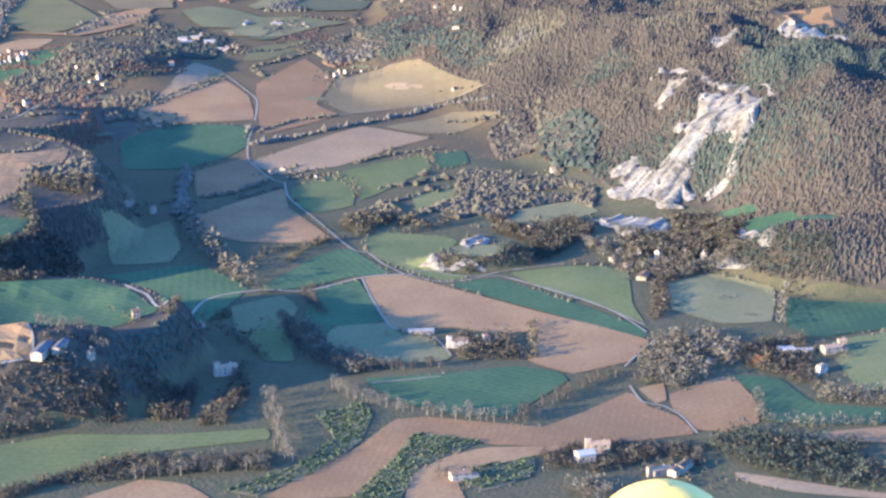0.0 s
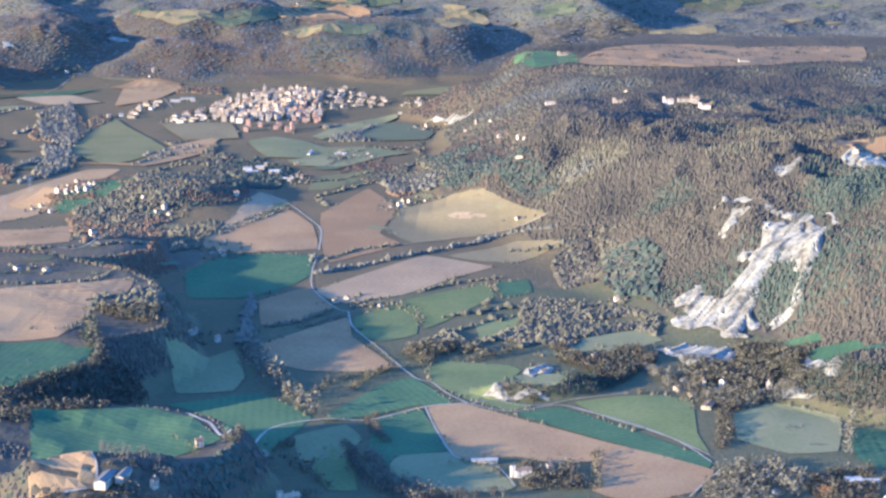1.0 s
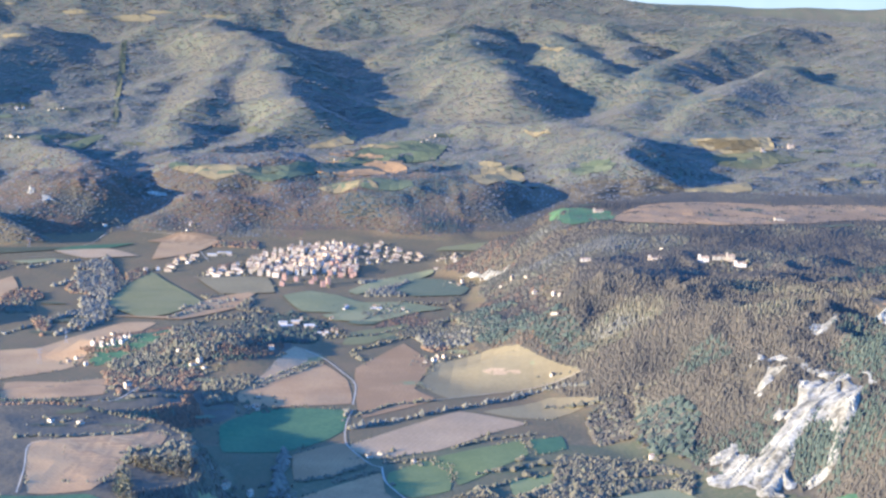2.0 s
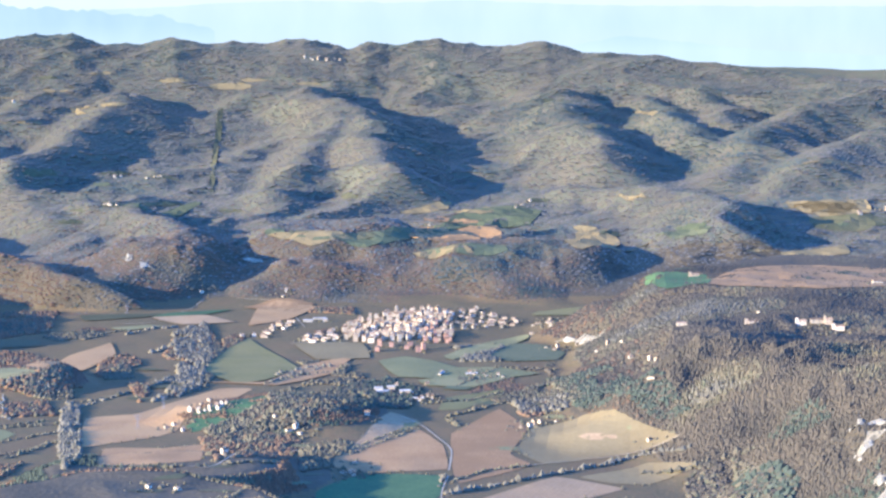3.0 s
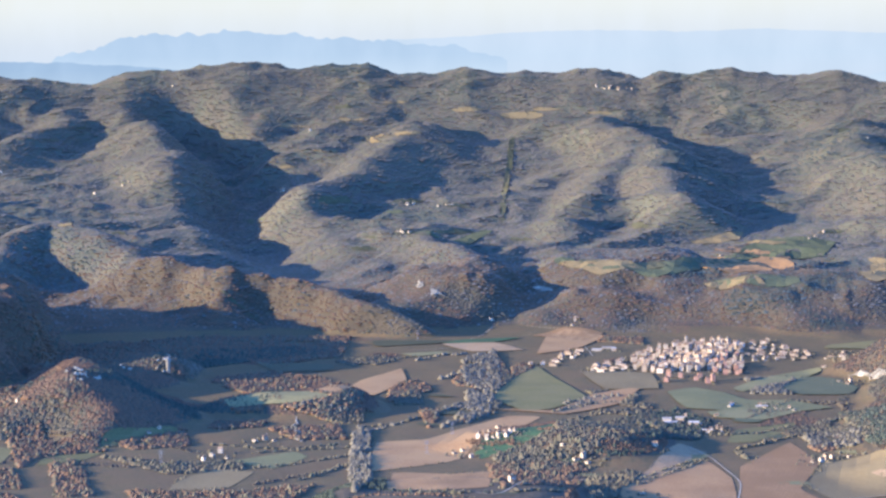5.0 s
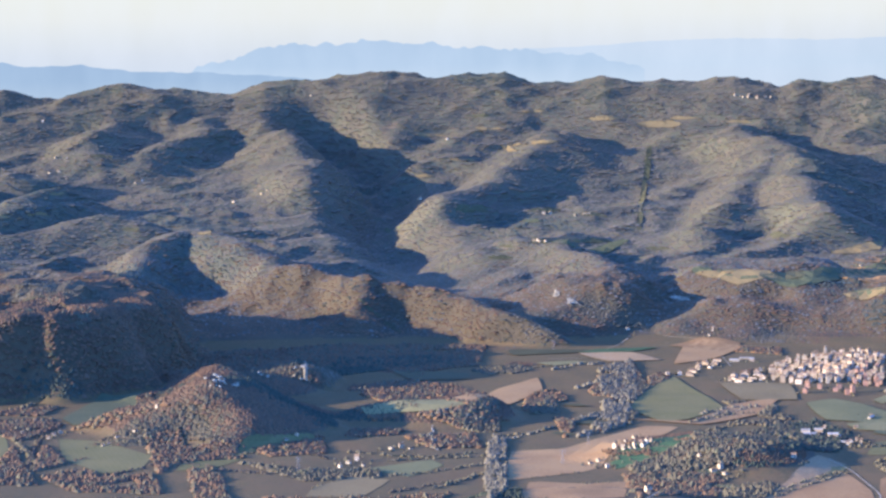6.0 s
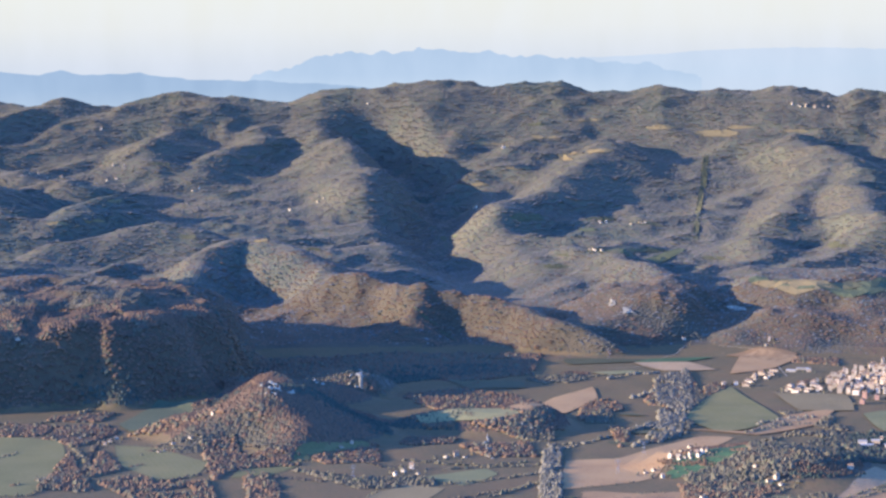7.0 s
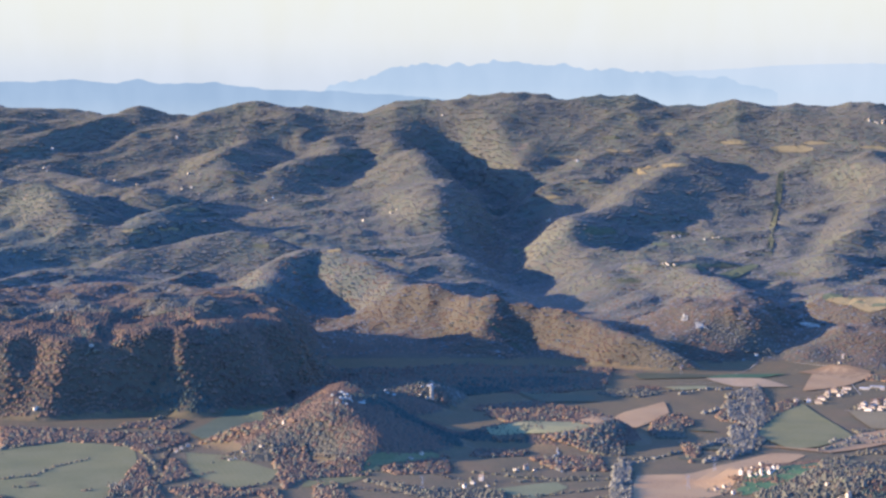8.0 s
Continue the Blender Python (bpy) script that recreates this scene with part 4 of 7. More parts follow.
track(1.1, (-238, 2707), (-190, 2760), (-159, 2753))
track(1.7, (-409, 1840), (-385, 1847), (-364, 2021), (-318, 2051))
track(1.2, (-252, 1127), (-240, 1132), (-237, 1148), (-247, 1174))
track(1.2, (-384, 1472), (-395, 1537), (-411, 1618), (-396, 1632))
track(1.2, (-470, 2752), (-412, 2760), (-360, 2762), (-300, 2768), label="pale street at the edge of the town")
track(1.0, (-440, 2745), (-428, 2690), (-400, 2625), (-340, 2632), label="pale street at the edge of the town")
track(1.0, (-405, 2755), (-395, 2690), (-380, 2628), label="pale street at the edge of the town")
track(1.2, (-625, 3181), (-559, 3156), (-515, 3046), (-474, 2902))
track(1.1, (-746, 2920), (-696, 2957), (-674, 3163))
track(1.2, (-42, 1198), (-22, 1203), (-1, 1209))


def marl(*corners):
    """Bare marl with ragged edges, cut by rills that run down the slope."""
    edge = []
    for (ax, ay), (bx, by) in zip(corners, corners[1:] + corners[:1]):
        n = max(2, int(math.hypot(bx - ax, by - ay) / 9))
        for i in range(n):
            x, y = ax + (bx - ax) * i / n, ay + (by - ay) * i / n
            edge.append((x + 5 * float(vnoise(x, y, 8, 33)), y + 7 * float(vnoise(x, y, 9, 34))))
    ob = field(M_MARL, "bare white marl slope cut by gullies", *edge, category="eroded slope", name="marl_slope", lift=0.8, step=2.2)
    OPEN.pop()
    BARE.append([tuple(c) for c in corners])
    vx, vy = np.array([v.co.x for v in ob.data.vertices]), np.array([v.co.y for v in ob.data.vertices])
    inset = np.clip(near_line(vx, vy, edge + edge[:1]) / 3.5, 0, 1)
    for v, k in zip(ob.data.vertices, inset):
        x, y = v.co.x, v.co.y
        across, down = 0.8 * x - 0.6 * y, 0.6 * x + 0.8 * y
        v.co.z += float(k) * (4.2 * abs(float(vnoise(across, 0.1 * down, 6, 31))) + 1.4 * float(vnoise(across, 0.3 * down, 20, 32)))
    return ob


BARE = []


# ---- eroded white marl ----
marl((136, 1700), (168, 1703), (163, 1686), (139, 1689))
marl((252, 1936), (275, 1955), (261, 1919))
marl((303, 1976), (341, 1963), (381, 1944), (374, 1910), (317, 1948))
marl((-9, 1466), (2, 1451), (27, 1448), (29, 1445), (-2, 1447), (-14, 1458))
marl((14, 1533), (33, 1542), (38, 1523), (18, 1473))
# quarry face on the slope, laid as a marl sheet
marl((-112, 2768), (-96, 2769), (-45, 2721), (-49, 2707), (-79, 2733))
marl((-723, 2268), (-732, 2320), (-700, 2232), (-679, 2186), (-694, 2199))
marl((-986, 2556), (-1081, 2837), (-979, 2556))
marl((175, 1842), (191, 1842), (199, 1900), (202, 1856), (216, 1839), (221, 1820), (204, 1826), (195, 1823), (182, 1828))
marl((183, 1783), (192, 1807), (204, 1817), (212, 1807), (200, 1793), (194, 1785), (186, 1776))
marl((220, 1817), (238, 1794), (259, 1782), (265, 1765), (260, 1756), (241, 1774), (225, 1798))
marl((274, 1768), (283, 1739), (278, 1723), (272, 1747))
marl((221, 1759), (235, 1778), (245, 1767), (234, 1736), (221, 1716), (201, 1690), (182, 1671), (179, 1678), (193, 1700), (213, 1723))
marl((244, 1764), (254, 1755), (246, 1711), (231, 1709), (217, 1703), (227, 1726), (236, 1745))
marl((256, 1761), (269, 1745), (260, 1692), (253, 1670), (244, 1648), (237, 1630), (224, 1624), (214, 1614), (210, 1621), (221, 1635), (233, 1644), (244, 1666), (254, 1706))
marl((216, 1698), (206, 1676), (199, 1663), (199, 1647), (204, 1624), (195, 1622), (188, 1643), (179, 1631), (173, 1656), (186, 1674), (200, 1684))
marl((147, 1636), (165, 1657), (176, 1669), (177, 1644), (181, 1624), (191, 1611), (184, 1604), (172, 1608), (171, 1630))
marl((137, 1709), (154, 1709), (161, 1720), (163, 1690), (178, 1663), (170, 1655), (157, 1658), (145, 1675), (150, 1692))
marl((133, 1665), (146, 1670), (163, 1652), (154, 1638), (138, 1639))
marl((117, 1588), (136, 1603), (165, 1591), (181, 1573), (166, 1551), (145, 1540), (124, 1574))
marl((226, 1541), (233, 1522), (241, 1521), (244, 1447), (237, 1434), (226, 1437), (227, 1513))
marl((197, 1461), (208, 1461), (220, 1431), (212, 1426), (199, 1437))
marl((254, 1939), (275, 1952), (270, 1931), (256, 1919))
marl((198, 1750), (211, 1743), (204, 1727), (197, 1724))


marl((222, 1776), (246, 1770), (258, 1704), (251, 1671), (238, 1675), (224, 1693), (210, 1674), (204, 1657), (195, 1630), (183, 1617), (166, 1629), (153, 1640), (147, 1669), (165, 1673), (181, 1672), (193, 1688), (212, 1745))
marl((236, 1691), (247, 1677), (252, 1669), (239, 1640), (226, 1624), (216, 1621), (223, 1634), (236, 1651))
# pale quarry faces below the hills, laid as marl sheets
marl((-824, 3276), (-812, 3262), (-806, 3244), (-816, 3246))
marl((-792, 3234), (-780, 3228), (-762, 3212), (-786, 3212))
marl((-652, 3380), (-621, 3362), (-610, 3344), (-640, 3362))


# ---- houses ----
rng = np.random.default_rng(5)


def part(name, bm, mat, parent, label=""):
    me = bpy.data.meshes.new(name)
    bm.to_mesh(me)
    bm.free()
    me.materials.append(mat)
    ob = new(name, me)
    ob.parent = parent
    if label:
        ob["label"] = label
    return ob


def add_box(bm, x0, x1, y0, y1, z0, z1):
    v = [bm.verts.new(p) for p in ((x0, y0, z0), (x1, y0, z0), (x1, y1, z0), (x0, y1, z0), (x0, y0, z1), (x1, y0, z1), (x1, y1, z1), (x0, y1, z1))]
    for f in ((3, 2, 1, 0), (4, 5, 6, 7), (0, 1, 5, 4), (1, 2, 6, 5), (2, 3, 7, 6), (3, 0, 4, 7)):
        bm.faces.new([v[i] for i in f])


def gabled(bm, w, d, h, rise):
    """Walls with gables at both ends of the width."""
    v = [bm.verts.new(p) for p in ((-w / 2, -d / 2, -1.5), (w / 2, -d / 2, -1.5), (w / 2, d / 2, -1.5), (-w / 2, d / 2, -1.5),
                                   (-w / 2, -d / 2, h), (w / 2, -d / 2, h), (w / 2, d / 2, h), (-w / 2, d / 2, h), (-w / 2, 0, h + rise), (w / 2, 0, h + rise))]
    for f in ((0, 1, 5, 4), (2, 3, 7, 6), (1, 2, 6, 9, 5), (3, 0, 4, 8, 7)):
        bm.faces.new([v[i] for i in f])


def roof_slope(bm, w, d, h, rise, side, over=0.5, thick=0.25):
    """One pitch of a roof, with eaves and thickness."""
    k = rise / (d / 2)
    y1, z1 = side * (d / 2 + over), h - over * k
    pts = [(-w / 2 - over, 0, h + rise), (w / 2 + over, 0, h + rise), (w / 2 + over, y1, z1), (-w / 2 - over, y1, z1)]
    low = [bm.verts.new((x, y, z + 0.03)) for x, y, z in pts]
    top = [bm.verts.new((x, y, z + thick)) for x, y, z in pts]
    bm.faces.new(top)
    bm.faces.new(low[::-1])
    for i in range(4):
        bm.faces.new((low[i], low[(i + 1) % 4], top[(i + 1) % 4], top[i]))


def house(name, label, w, d, h, rise, wall, roof, storeys=2, wing=False, tower=False, chimney=True):
    """A gabled house with two roof pitches, windows, a door and a chimney."""
    root = new(name)
    tagged(root, label, "house" if name != "farm_shed" else "shed")
    bm = bmesh.new()
    gabled(bm, w, d, h, rise)
    if wing:
        add_box(bm, w / 2, w / 2 + w * 0.4, -d / 2, d * 0.2, -1.5, h * 0.6)
    if tower:
        add_box(bm, -w / 2 - 3, -w / 2, -1.6, 1.6, -1.5, h + 4)
    body = part("wall", bm, wall, root)
    for side in (-1, 1):
        bm = bmesh.new()
        roof_slope(bm, w, d, h, rise, side)
        part("roof_pitch", bm, roof, root)
    if wing:
        bm = bmesh.new()
        add_box(bm, w / 2 - 0.1, w / 2 + w * 0.4 + 0.4, -d / 2 - 0.4, d * 0.2 + 0.4, h * 0.6, h * 0.6 + 0.25)
        part("wing_roof", bm, roof, root)
    if tower:
        bm = bmesh.new()
        add_box(bm, -w / 2 - 3.3, -w / 2 + 0.3, -1.9, 1.9, h + 4, h + 4.3)
        part("tower_roof", bm, roof, root)
    if chimney:
        bm = bmesh.new()
        add_box(bm, w * 0.2, w * 0.2 + 0.7, 0.6, 1.3, h + rise * 0.3, h + rise + 0.8)
        part("chimney", bm, wall, root)
    n = max(2, int(w / 5))
    for s in range(storeys):
        z = (h / storeys) * s + 1.0
        for i in range(n):
            x = -w / 2 + w * (i + 0.5) / n
            bm = bmesh.new()
            if s == 0 and i == n // 2:
                add_box(bm, x - 0.6, x + 0.6, -d / 2 - 0.06, -d / 2 + 0.1, 0.0, 2.2)
                part("door", bm, M_BARK, root)
            else:
                add_box(bm, x - 0.55, x + 0.55, -d / 2 - 0.05, -d / 2 + 0.1, z, z + 1.3)
                part("window", bm, M_GLASS, root)
    if wing or wall is M_STONE:
        bm = bmesh.new()
        add_box(bm, -w / 2 - 0.05, -w / 2 + 0.1, -0.6, 0.6, h * 0.55, h * 0.55 + 1.3)
        part("window", bm, M_GLASS, root)
    return root


def at_ground(x, y, turn):
    return pose(x, y, float(land(x, y)) + 0.3, 0, 0, turn)


FAR_OFF = (0, -3000)  # the first of each kind is later set down in its place
PATTERNS = {
    "villa": [house("house", "white rendered house with a tiled gable roof", 6.2, 5, 3.6, 1.1, M_WHITE, M_TILE, 2, True),
              house("house", "cream rendered country house with a tiled roof", 6.6, 5.4, 3.8, 1.2, M_CREAM, M_TILE, 2)],
    "farm": [house("farmhouse", "long stone farmhouse with a low side wing", 12, 7, 5.5, 1.7, M_STONE, M_TILE, 2, True),
             house("farmhouse", "stone farmhouse with a square tower", 10, 7, 5.5, 1.7, M_CREAM, M_TILE, 2, False, True)],
    "barn": [house("barn", "long barn with pale walls and a roof darkened for its shade", 30, 7, 4, 1.2, M_WHITE, M_SHADEROOF, 1, chimney=False)],
    "shed": [house("farm_shed", "long farm shed with a pale sheet roof", 20, 7.5, 3.6, 1.2, M_WHITE, M_METAL, 1, chimney=False),
             house("farm_shed", "low workshop with a pale sheet roof", 12, 7, 3.8, 1.1, M_CREAM, M_METAL, 1, chimney=False)],
    "old": [house("town_house", "narrow cream town house with a tiled roof", 6.5, 7, 7.5, 1.3, M_CREAM, M_TILE, 2),
            house("town_house", "tall white town house with a tiled roof", 6.5, 7, 8.2, 1.3, M_WHITE, M_TILE, 2),
            house("town_house", "stone town house with a weathered tiled roof", 7.5, 7, 6.8, 1.4, M_STONE, M_TILE, 2),
            house("town_house", "ochre rendered town house", 8, 7, 7, 1.3, M_CREAM, M_TILE, 2)],
    "new": [house("town_house", "detached cream house with a tiled roof", 8, 7, 5, 1.4, M_CREAM, M_TILE, 2, True),
            house("town_house", "detached white house with a tiled roof", 7.5, 7, 5.2, 1.4, M_WHITE, M_TILE, 2),
            house("town_house", "wide cream house with a tiled roof", 10, 7.5, 4.6, 1.1, M_CREAM, M_TILE, 2)],
    "brick": [house("apartment_block", "red brick apartment block with a tiled roof", 10, 8.5, 9.5, 1.3, M_BRICK, M_TILE, 3),
              house("apartment_block", "tall cream and red apartment block", 8.5, 8.5, 10, 1.3, M_BRICK, M_TILE, 3)],
}
USED = {}
BUILT = []


def place_house(kind, x, y, turn):
    pick = PATTERNS[kind][(len(BUILT) * 7 + int(abs(x))) % len(PATTERNS[kind])]
    m = at_ground(x, y, turn) @ Matrix.Diagonal((float(rng.uniform(0.6, 1.15)), float(rng.uniform(0.65, 1.05)), float(rng.uniform(0.6, 1.2)), 1))
    if pick.name in USED:
        copy_thing(pick, m)
    else:
        pick.matrix_basis = m
        USED[pick.name] = True
    BUILT.append((x, y))


def town_quarter(kind, gap, *corners):
    poly = [tuple(c) for c in corners]
    xs, ys = [p[0] for p in poly], [p[1] for p in poly]
    for y in np.arange(min(ys), max(ys), gap):
        for x in np.arange(min(xs), max(xs), gap):
            px, py = x + rng.uniform(-0.22, 0.22) * gap, y + rng.uniform(-0.22, 0.22) * gap
            if not inside(np.array([px]), np.array([py]), poly)[0] or rng.random() < 0.1:
                continue
            if any(abs(px - bx) < gap * 0.75 and abs(py - by) < gap * 0.75 for bx, by in BUILT):
                continue
            turn = 20 * float(vnoise(px, py, 60, 61)) + rng.choice((0, 0, 90, 180)) + rng.normal(0, 5)
            place_house(kind, px, py, turn)


# ---- farms and lone houses ----
place_house("barn", -230, 1146, 82)
place_house("barn", -221, 1151, 82)
place_house("shed", -14, 1300, 8)
place_house("shed", 227, 1267, 5)
place_house("shed", 79, 1076, 20)
place_house("farm", -132, 1213, 30)
place_house("farm", 11, 1272, 15)
place_house("farm", 236, 1229, 60)
place_house("farm", 248, 1265, 20)
place_house("farm", 143, 1427, 70)
place_house("farm", 132, 1064, 60)
place_house("farm", 127, 1058, 60)
place_house("farm", 119, 1057, 30)
place_house("farm", 88, 1088, 10)
place_house("villa", 257, 1276, 10)
place_house("villa", 68, 1565, 40)
place_house("villa", 28, 1522, 10)
place_house("villa", -255, 1629, 20)
place_house("villa", -231, 1606, 30)
place_house("villa", -269, 1923, 5)
place_house("villa", -278, 1916, 60)
place_house("villa", -204, 1149, 60)
place_house("villa", -189, 1226, 20)
place_house("villa", -159, 1309, 60)
place_house("villa", 28, 1291, 20)
place_house("villa", 125, 1472, 35)
place_house("villa", 145, 1485, 80)
place_house("villa", 151, 1466, 40)
place_house("villa", 134, 1457, 30)
place_house("villa", 131, 1497, 15)
place_house("villa", 159, 1482, 55)
place_house("villa", 169, 1472, 50)
place_house("villa", 184, 1462, 60)
place_house("villa", 192, 1476, 75)
place_house("villa", 181, 1492, 45)
place_house("villa", 203, 1487, 56)
place_house("villa", -451, 2183, 65)
place_house("villa", -459, 2179, 50)
place_house("villa", -389, 1901, 45)
place_house("villa", -365, 2117, 40)
place_house("villa", -357, 2123, 55)
place_house("villa", -139, 1755, 80)
place_house("villa", -148, 1744, 30)
place_house("villa", -108, 1724, 50)
place_house("villa", -88, 2203, 30)
place_house("villa", -112, 2195, 60)
place_house("villa", 168, 1244, 55)
place_house("shed", -297, 2373, 20)
place_house("shed", -268, 2372, 20)
place_house("shed", -241, 2506, 80)
place_house("shed", -204, 2509, 10)
place_house("shed", -251, 2339, 0)
place_house("shed", 220, 1270, 5)
place_house("farm", 335, 1968, 20)
place_house("farm", 334, 1909, 10)
place_house("farm", 329, 1961, 80)
place_house("farm", 10, 1043, 20)
place_house("shed", -302, 2378, 10)
place_house("villa", -264, 2369, 10)
place_house("villa", -249, 2352, 0)
place_house("villa", -235, 2335, 5)
place_house("villa", -465, 2180, 40)
place_house("villa", -455, 2189, 0)
place_house("villa", -471, 2177, 60)
place_house("villa", -449, 2192, 70)
place_house("villa", -478, 2127, 30)
place_house("villa", -362, 2119, 24)
place_house("villa", -351, 2113, 60)
place_house("villa", -385, 1887, 15)
place_house("villa", -253, 1630, 84)
place_house("villa", -254, 1615, 35)
place_house("villa", -271, 1921, 60)
place_house("villa", -267, 1911, 5)
place_house("villa", -416, 1714, 60)
place_house("villa", -390, 1709, 50)
place_house("villa", -125, 2174, 0)
place_house("villa", -115, 2183, 36)
place_house("villa", -106, 2204, 65)
place_house("villa", -200, 2503, 70)
place_house("villa", -185, 2496, 30)
place_house("villa", -164, 2490, 60)
place_house("villa", -290, 2185, 0)
place_house("villa", -251, 2435, 15)
place_house("farm", 130, 2393, 10)
place_house("farm", 185, 2386, 5)
place_house("farm", 201, 2385, 5)
place_house("farm", 215, 2382, 3)
place_house("farm", 226, 2372, 3)
place_house("farm", 302, 2693, 10)
place_house("farm", 76, 2860, 10)
place_house("farm", 391, 3744, 20)
place_house("farm", 446, 3792, 10)
place_house("farm", 48, 2380, 5)
place_house("villa", 11, 2175, 66)
place_house("villa", -10, 2368, 15)
place_house("villa", 19, 2303, 60)
place_house("villa", 142, 2493, 60)
place_house("villa", 94, 1744, 10)
place_house("villa", 10, 2042, 45)
place_house("villa", -243, 2530, 5)
place_house("villa", -207, 2521, 5)
place_house("villa", -189, 2508, 5)
place_house("villa", -171, 2505, 5)
place_house("villa", -201, 2534, 20)
place_house("villa", -285, 2415, 10)
place_house("villa", -242, 2353, 5)
place_house("villa", -249, 2327, 5)
place_house("shed", -270, 2368, 10)
place_house("shed", -289, 2392, 5)
place_house("villa", -123, 2733, 80)
place_house("villa", -111, 2710, 5)
place_house("villa", -53, 2574, 80)
place_house("villa", -39, 2577, 40)
place_house("villa", -108, 2735, 40)
place_house("villa", -82, 2739, 15)
place_house("villa", -63, 2728, 10)
place_house("villa", -10, 2370, 50)
place_house("villa", 12, 2341, 25)
place_house("villa", 14, 2173, 60)
place_house("villa", -21, 2540, 35)
place_house("villa", -453, 2189, 70)
place_house("villa", -446, 2200, 85)
place_house("villa", -461, 2185, 55)
place_house("villa", -390, 1911, 50)
place_house("villa", -384, 2148, 50)
place_house("villa", -359, 2125, 25)
place_house("villa", -276, 1981, 40)
place_house("villa", -684, 3195, 40)
place_house("villa", -553, 3214, 10)
place_house("villa", -553, 3186, 65)
place_house("villa", -1152, 2174, 10)
place_house("villa", -1148, 2153, 10)
place_house("villa", -1154, 2194, 30)
place_house("villa", -1040, 2220, 80)
place_house("villa", -1060, 2132, 25)
place_house("villa", -1063, 2124, 45)
place_house("villa", -1060, 2154, 40)
place_house("villa", -1043, 2165, 70)
place_house("villa", -866, 2188, 35)
place_house("villa", -860, 2208, 85)
place_house("villa", -729, 2194, 30)
place_house("villa", -737, 2181, 70)
place_house("villa", -718, 2191, 45)
place_house("villa", -752, 2109, 10)
place_house("villa", -754, 2087, 85)
place_house("villa", -735, 2080, 80)
place_house("villa", -755, 2064, 70)
place_house("villa", -479, 2227, 40)
place_house("villa", -488, 2310, 55)
place_house("villa", -484, 2190, 80)
place_house("villa", -475, 2190, 5)
place_house("villa", -493, 2149, 50)
place_house("villa", -500, 2143, 35)
place_house("villa", -1430, 2302, 60)
place_house("villa", -1396, 2385, 40)
place_house("villa", -1195, 2178, 55)
place_house("villa", -2190, 3811, 35)
place_house("villa", -2188, 3773, 20)
place_house("villa", -2200, 3864, 50)
place_house("villa", -2165, 3837, 65)
place_house("villa", -2151, 3873, 60)
place_house("villa", -2053, 3887, 80)
place_house("villa", -2040, 3903, 5)
place_house("villa", -2008, 3877, 20)
place_house("villa", -2070, 3871, 30)
place_house("villa", -1860, 3924, 30)
place_house("villa", -1868, 3911, 50)
place_house("villa", -2398, 3944, 0)
place_house("villa", -2378, 3875, 75)
place_house("villa", -2354, 3847, 20)
place_house("villa", -2037, 3936, 20)
place_house("villa", -2178, 4102, 10)
place_house("villa", -2064, 3938, 60)
place_house("villa", -733, 4620, 15)
place_house("villa", -715, 4625, 30)
place_house("villa", -727, 4619, 50)
place_house("villa", -745, 4620, 35)
place_house("villa", -1310, 4070, 5)
place_house("villa", -1012, 3955, 50)
place_house("villa", -1002, 3961, 30)
place_house("villa", -930, 3962, 35)
place_house("villa", -951, 3955, 75)
place_house("villa", -954, 3687, 70)
place_house("villa", -965, 3688, 0)
place_house("villa", -1584, 3896, 60)
place_house("villa", -1669, 4413, 60)
place_house("villa", -1323, 4326, 30)
place_house("villa", -1629, 3858, 70)
place_house("villa", -1574, 3903, 40)
place_house("villa", -716, 4621, 75)
place_house("villa", -697, 4624, 0)
place_house("villa", -681, 4638, 15)
place_house("villa", -669, 4642, 85)
place_house("villa", -1014, 3956, 20)
place_house("villa", -936, 3961, 60)
place_house("villa", -925, 3964, 40)
place_house("villa", -957, 3688, 40)
place_house("villa", -942, 3688, 55)
place_house("villa", -218, 3860, 20)
place_house("villa", -204, 3883, 35)
place_house("villa", -228, 3841, 40)
place_house("villa", -377, 3725, 35)
place_house("villa", -142, 4368, 20)
place_house("villa", -1302, 4064, 10)
place_house("villa", -1302, 3839, 40)


# ---- the town ----
town_quarter("brick", 17, (-310, 2951), (-274, 2976), (-252, 2757), (-288, 2756))
town_quarter("brick", 19, (-363, 2747), (-291, 2750), (-278, 2690), (-345, 2672))
town_quarter("old", 12.5, (-424, 2899), (-396, 2994), (-371, 3069), (-348, 3089), (-280, 3092), (-264, 2924), (-256, 2778), (-299, 2786), (-328, 2774), (-366, 2767), (-399, 2781))
town_quarter("new", 16, (-547, 2800), (-530, 2839), (-511, 2936), (-499, 2971), (-486, 2902), (-512, 2802))
town_quarter("new", 14, (-470, 2767), (-445, 2827), (-423, 2894), (-397, 2776), (-434, 2759))
town_quarter("new", 17, (-281, 3098), (-241, 3133), (-225, 3063), (-168, 2981), (-184, 2916), (-224, 2914), (-261, 2896))
town_quarter("new", 24, (-149, 2846), (-150, 2958), (-134, 3042), (-120, 3007), (-125, 2847))
place_house("shed", -478, 2961, 10)
place_house("shed", -454, 2968, 10)
place_house("shed", -466, 2990, 10)


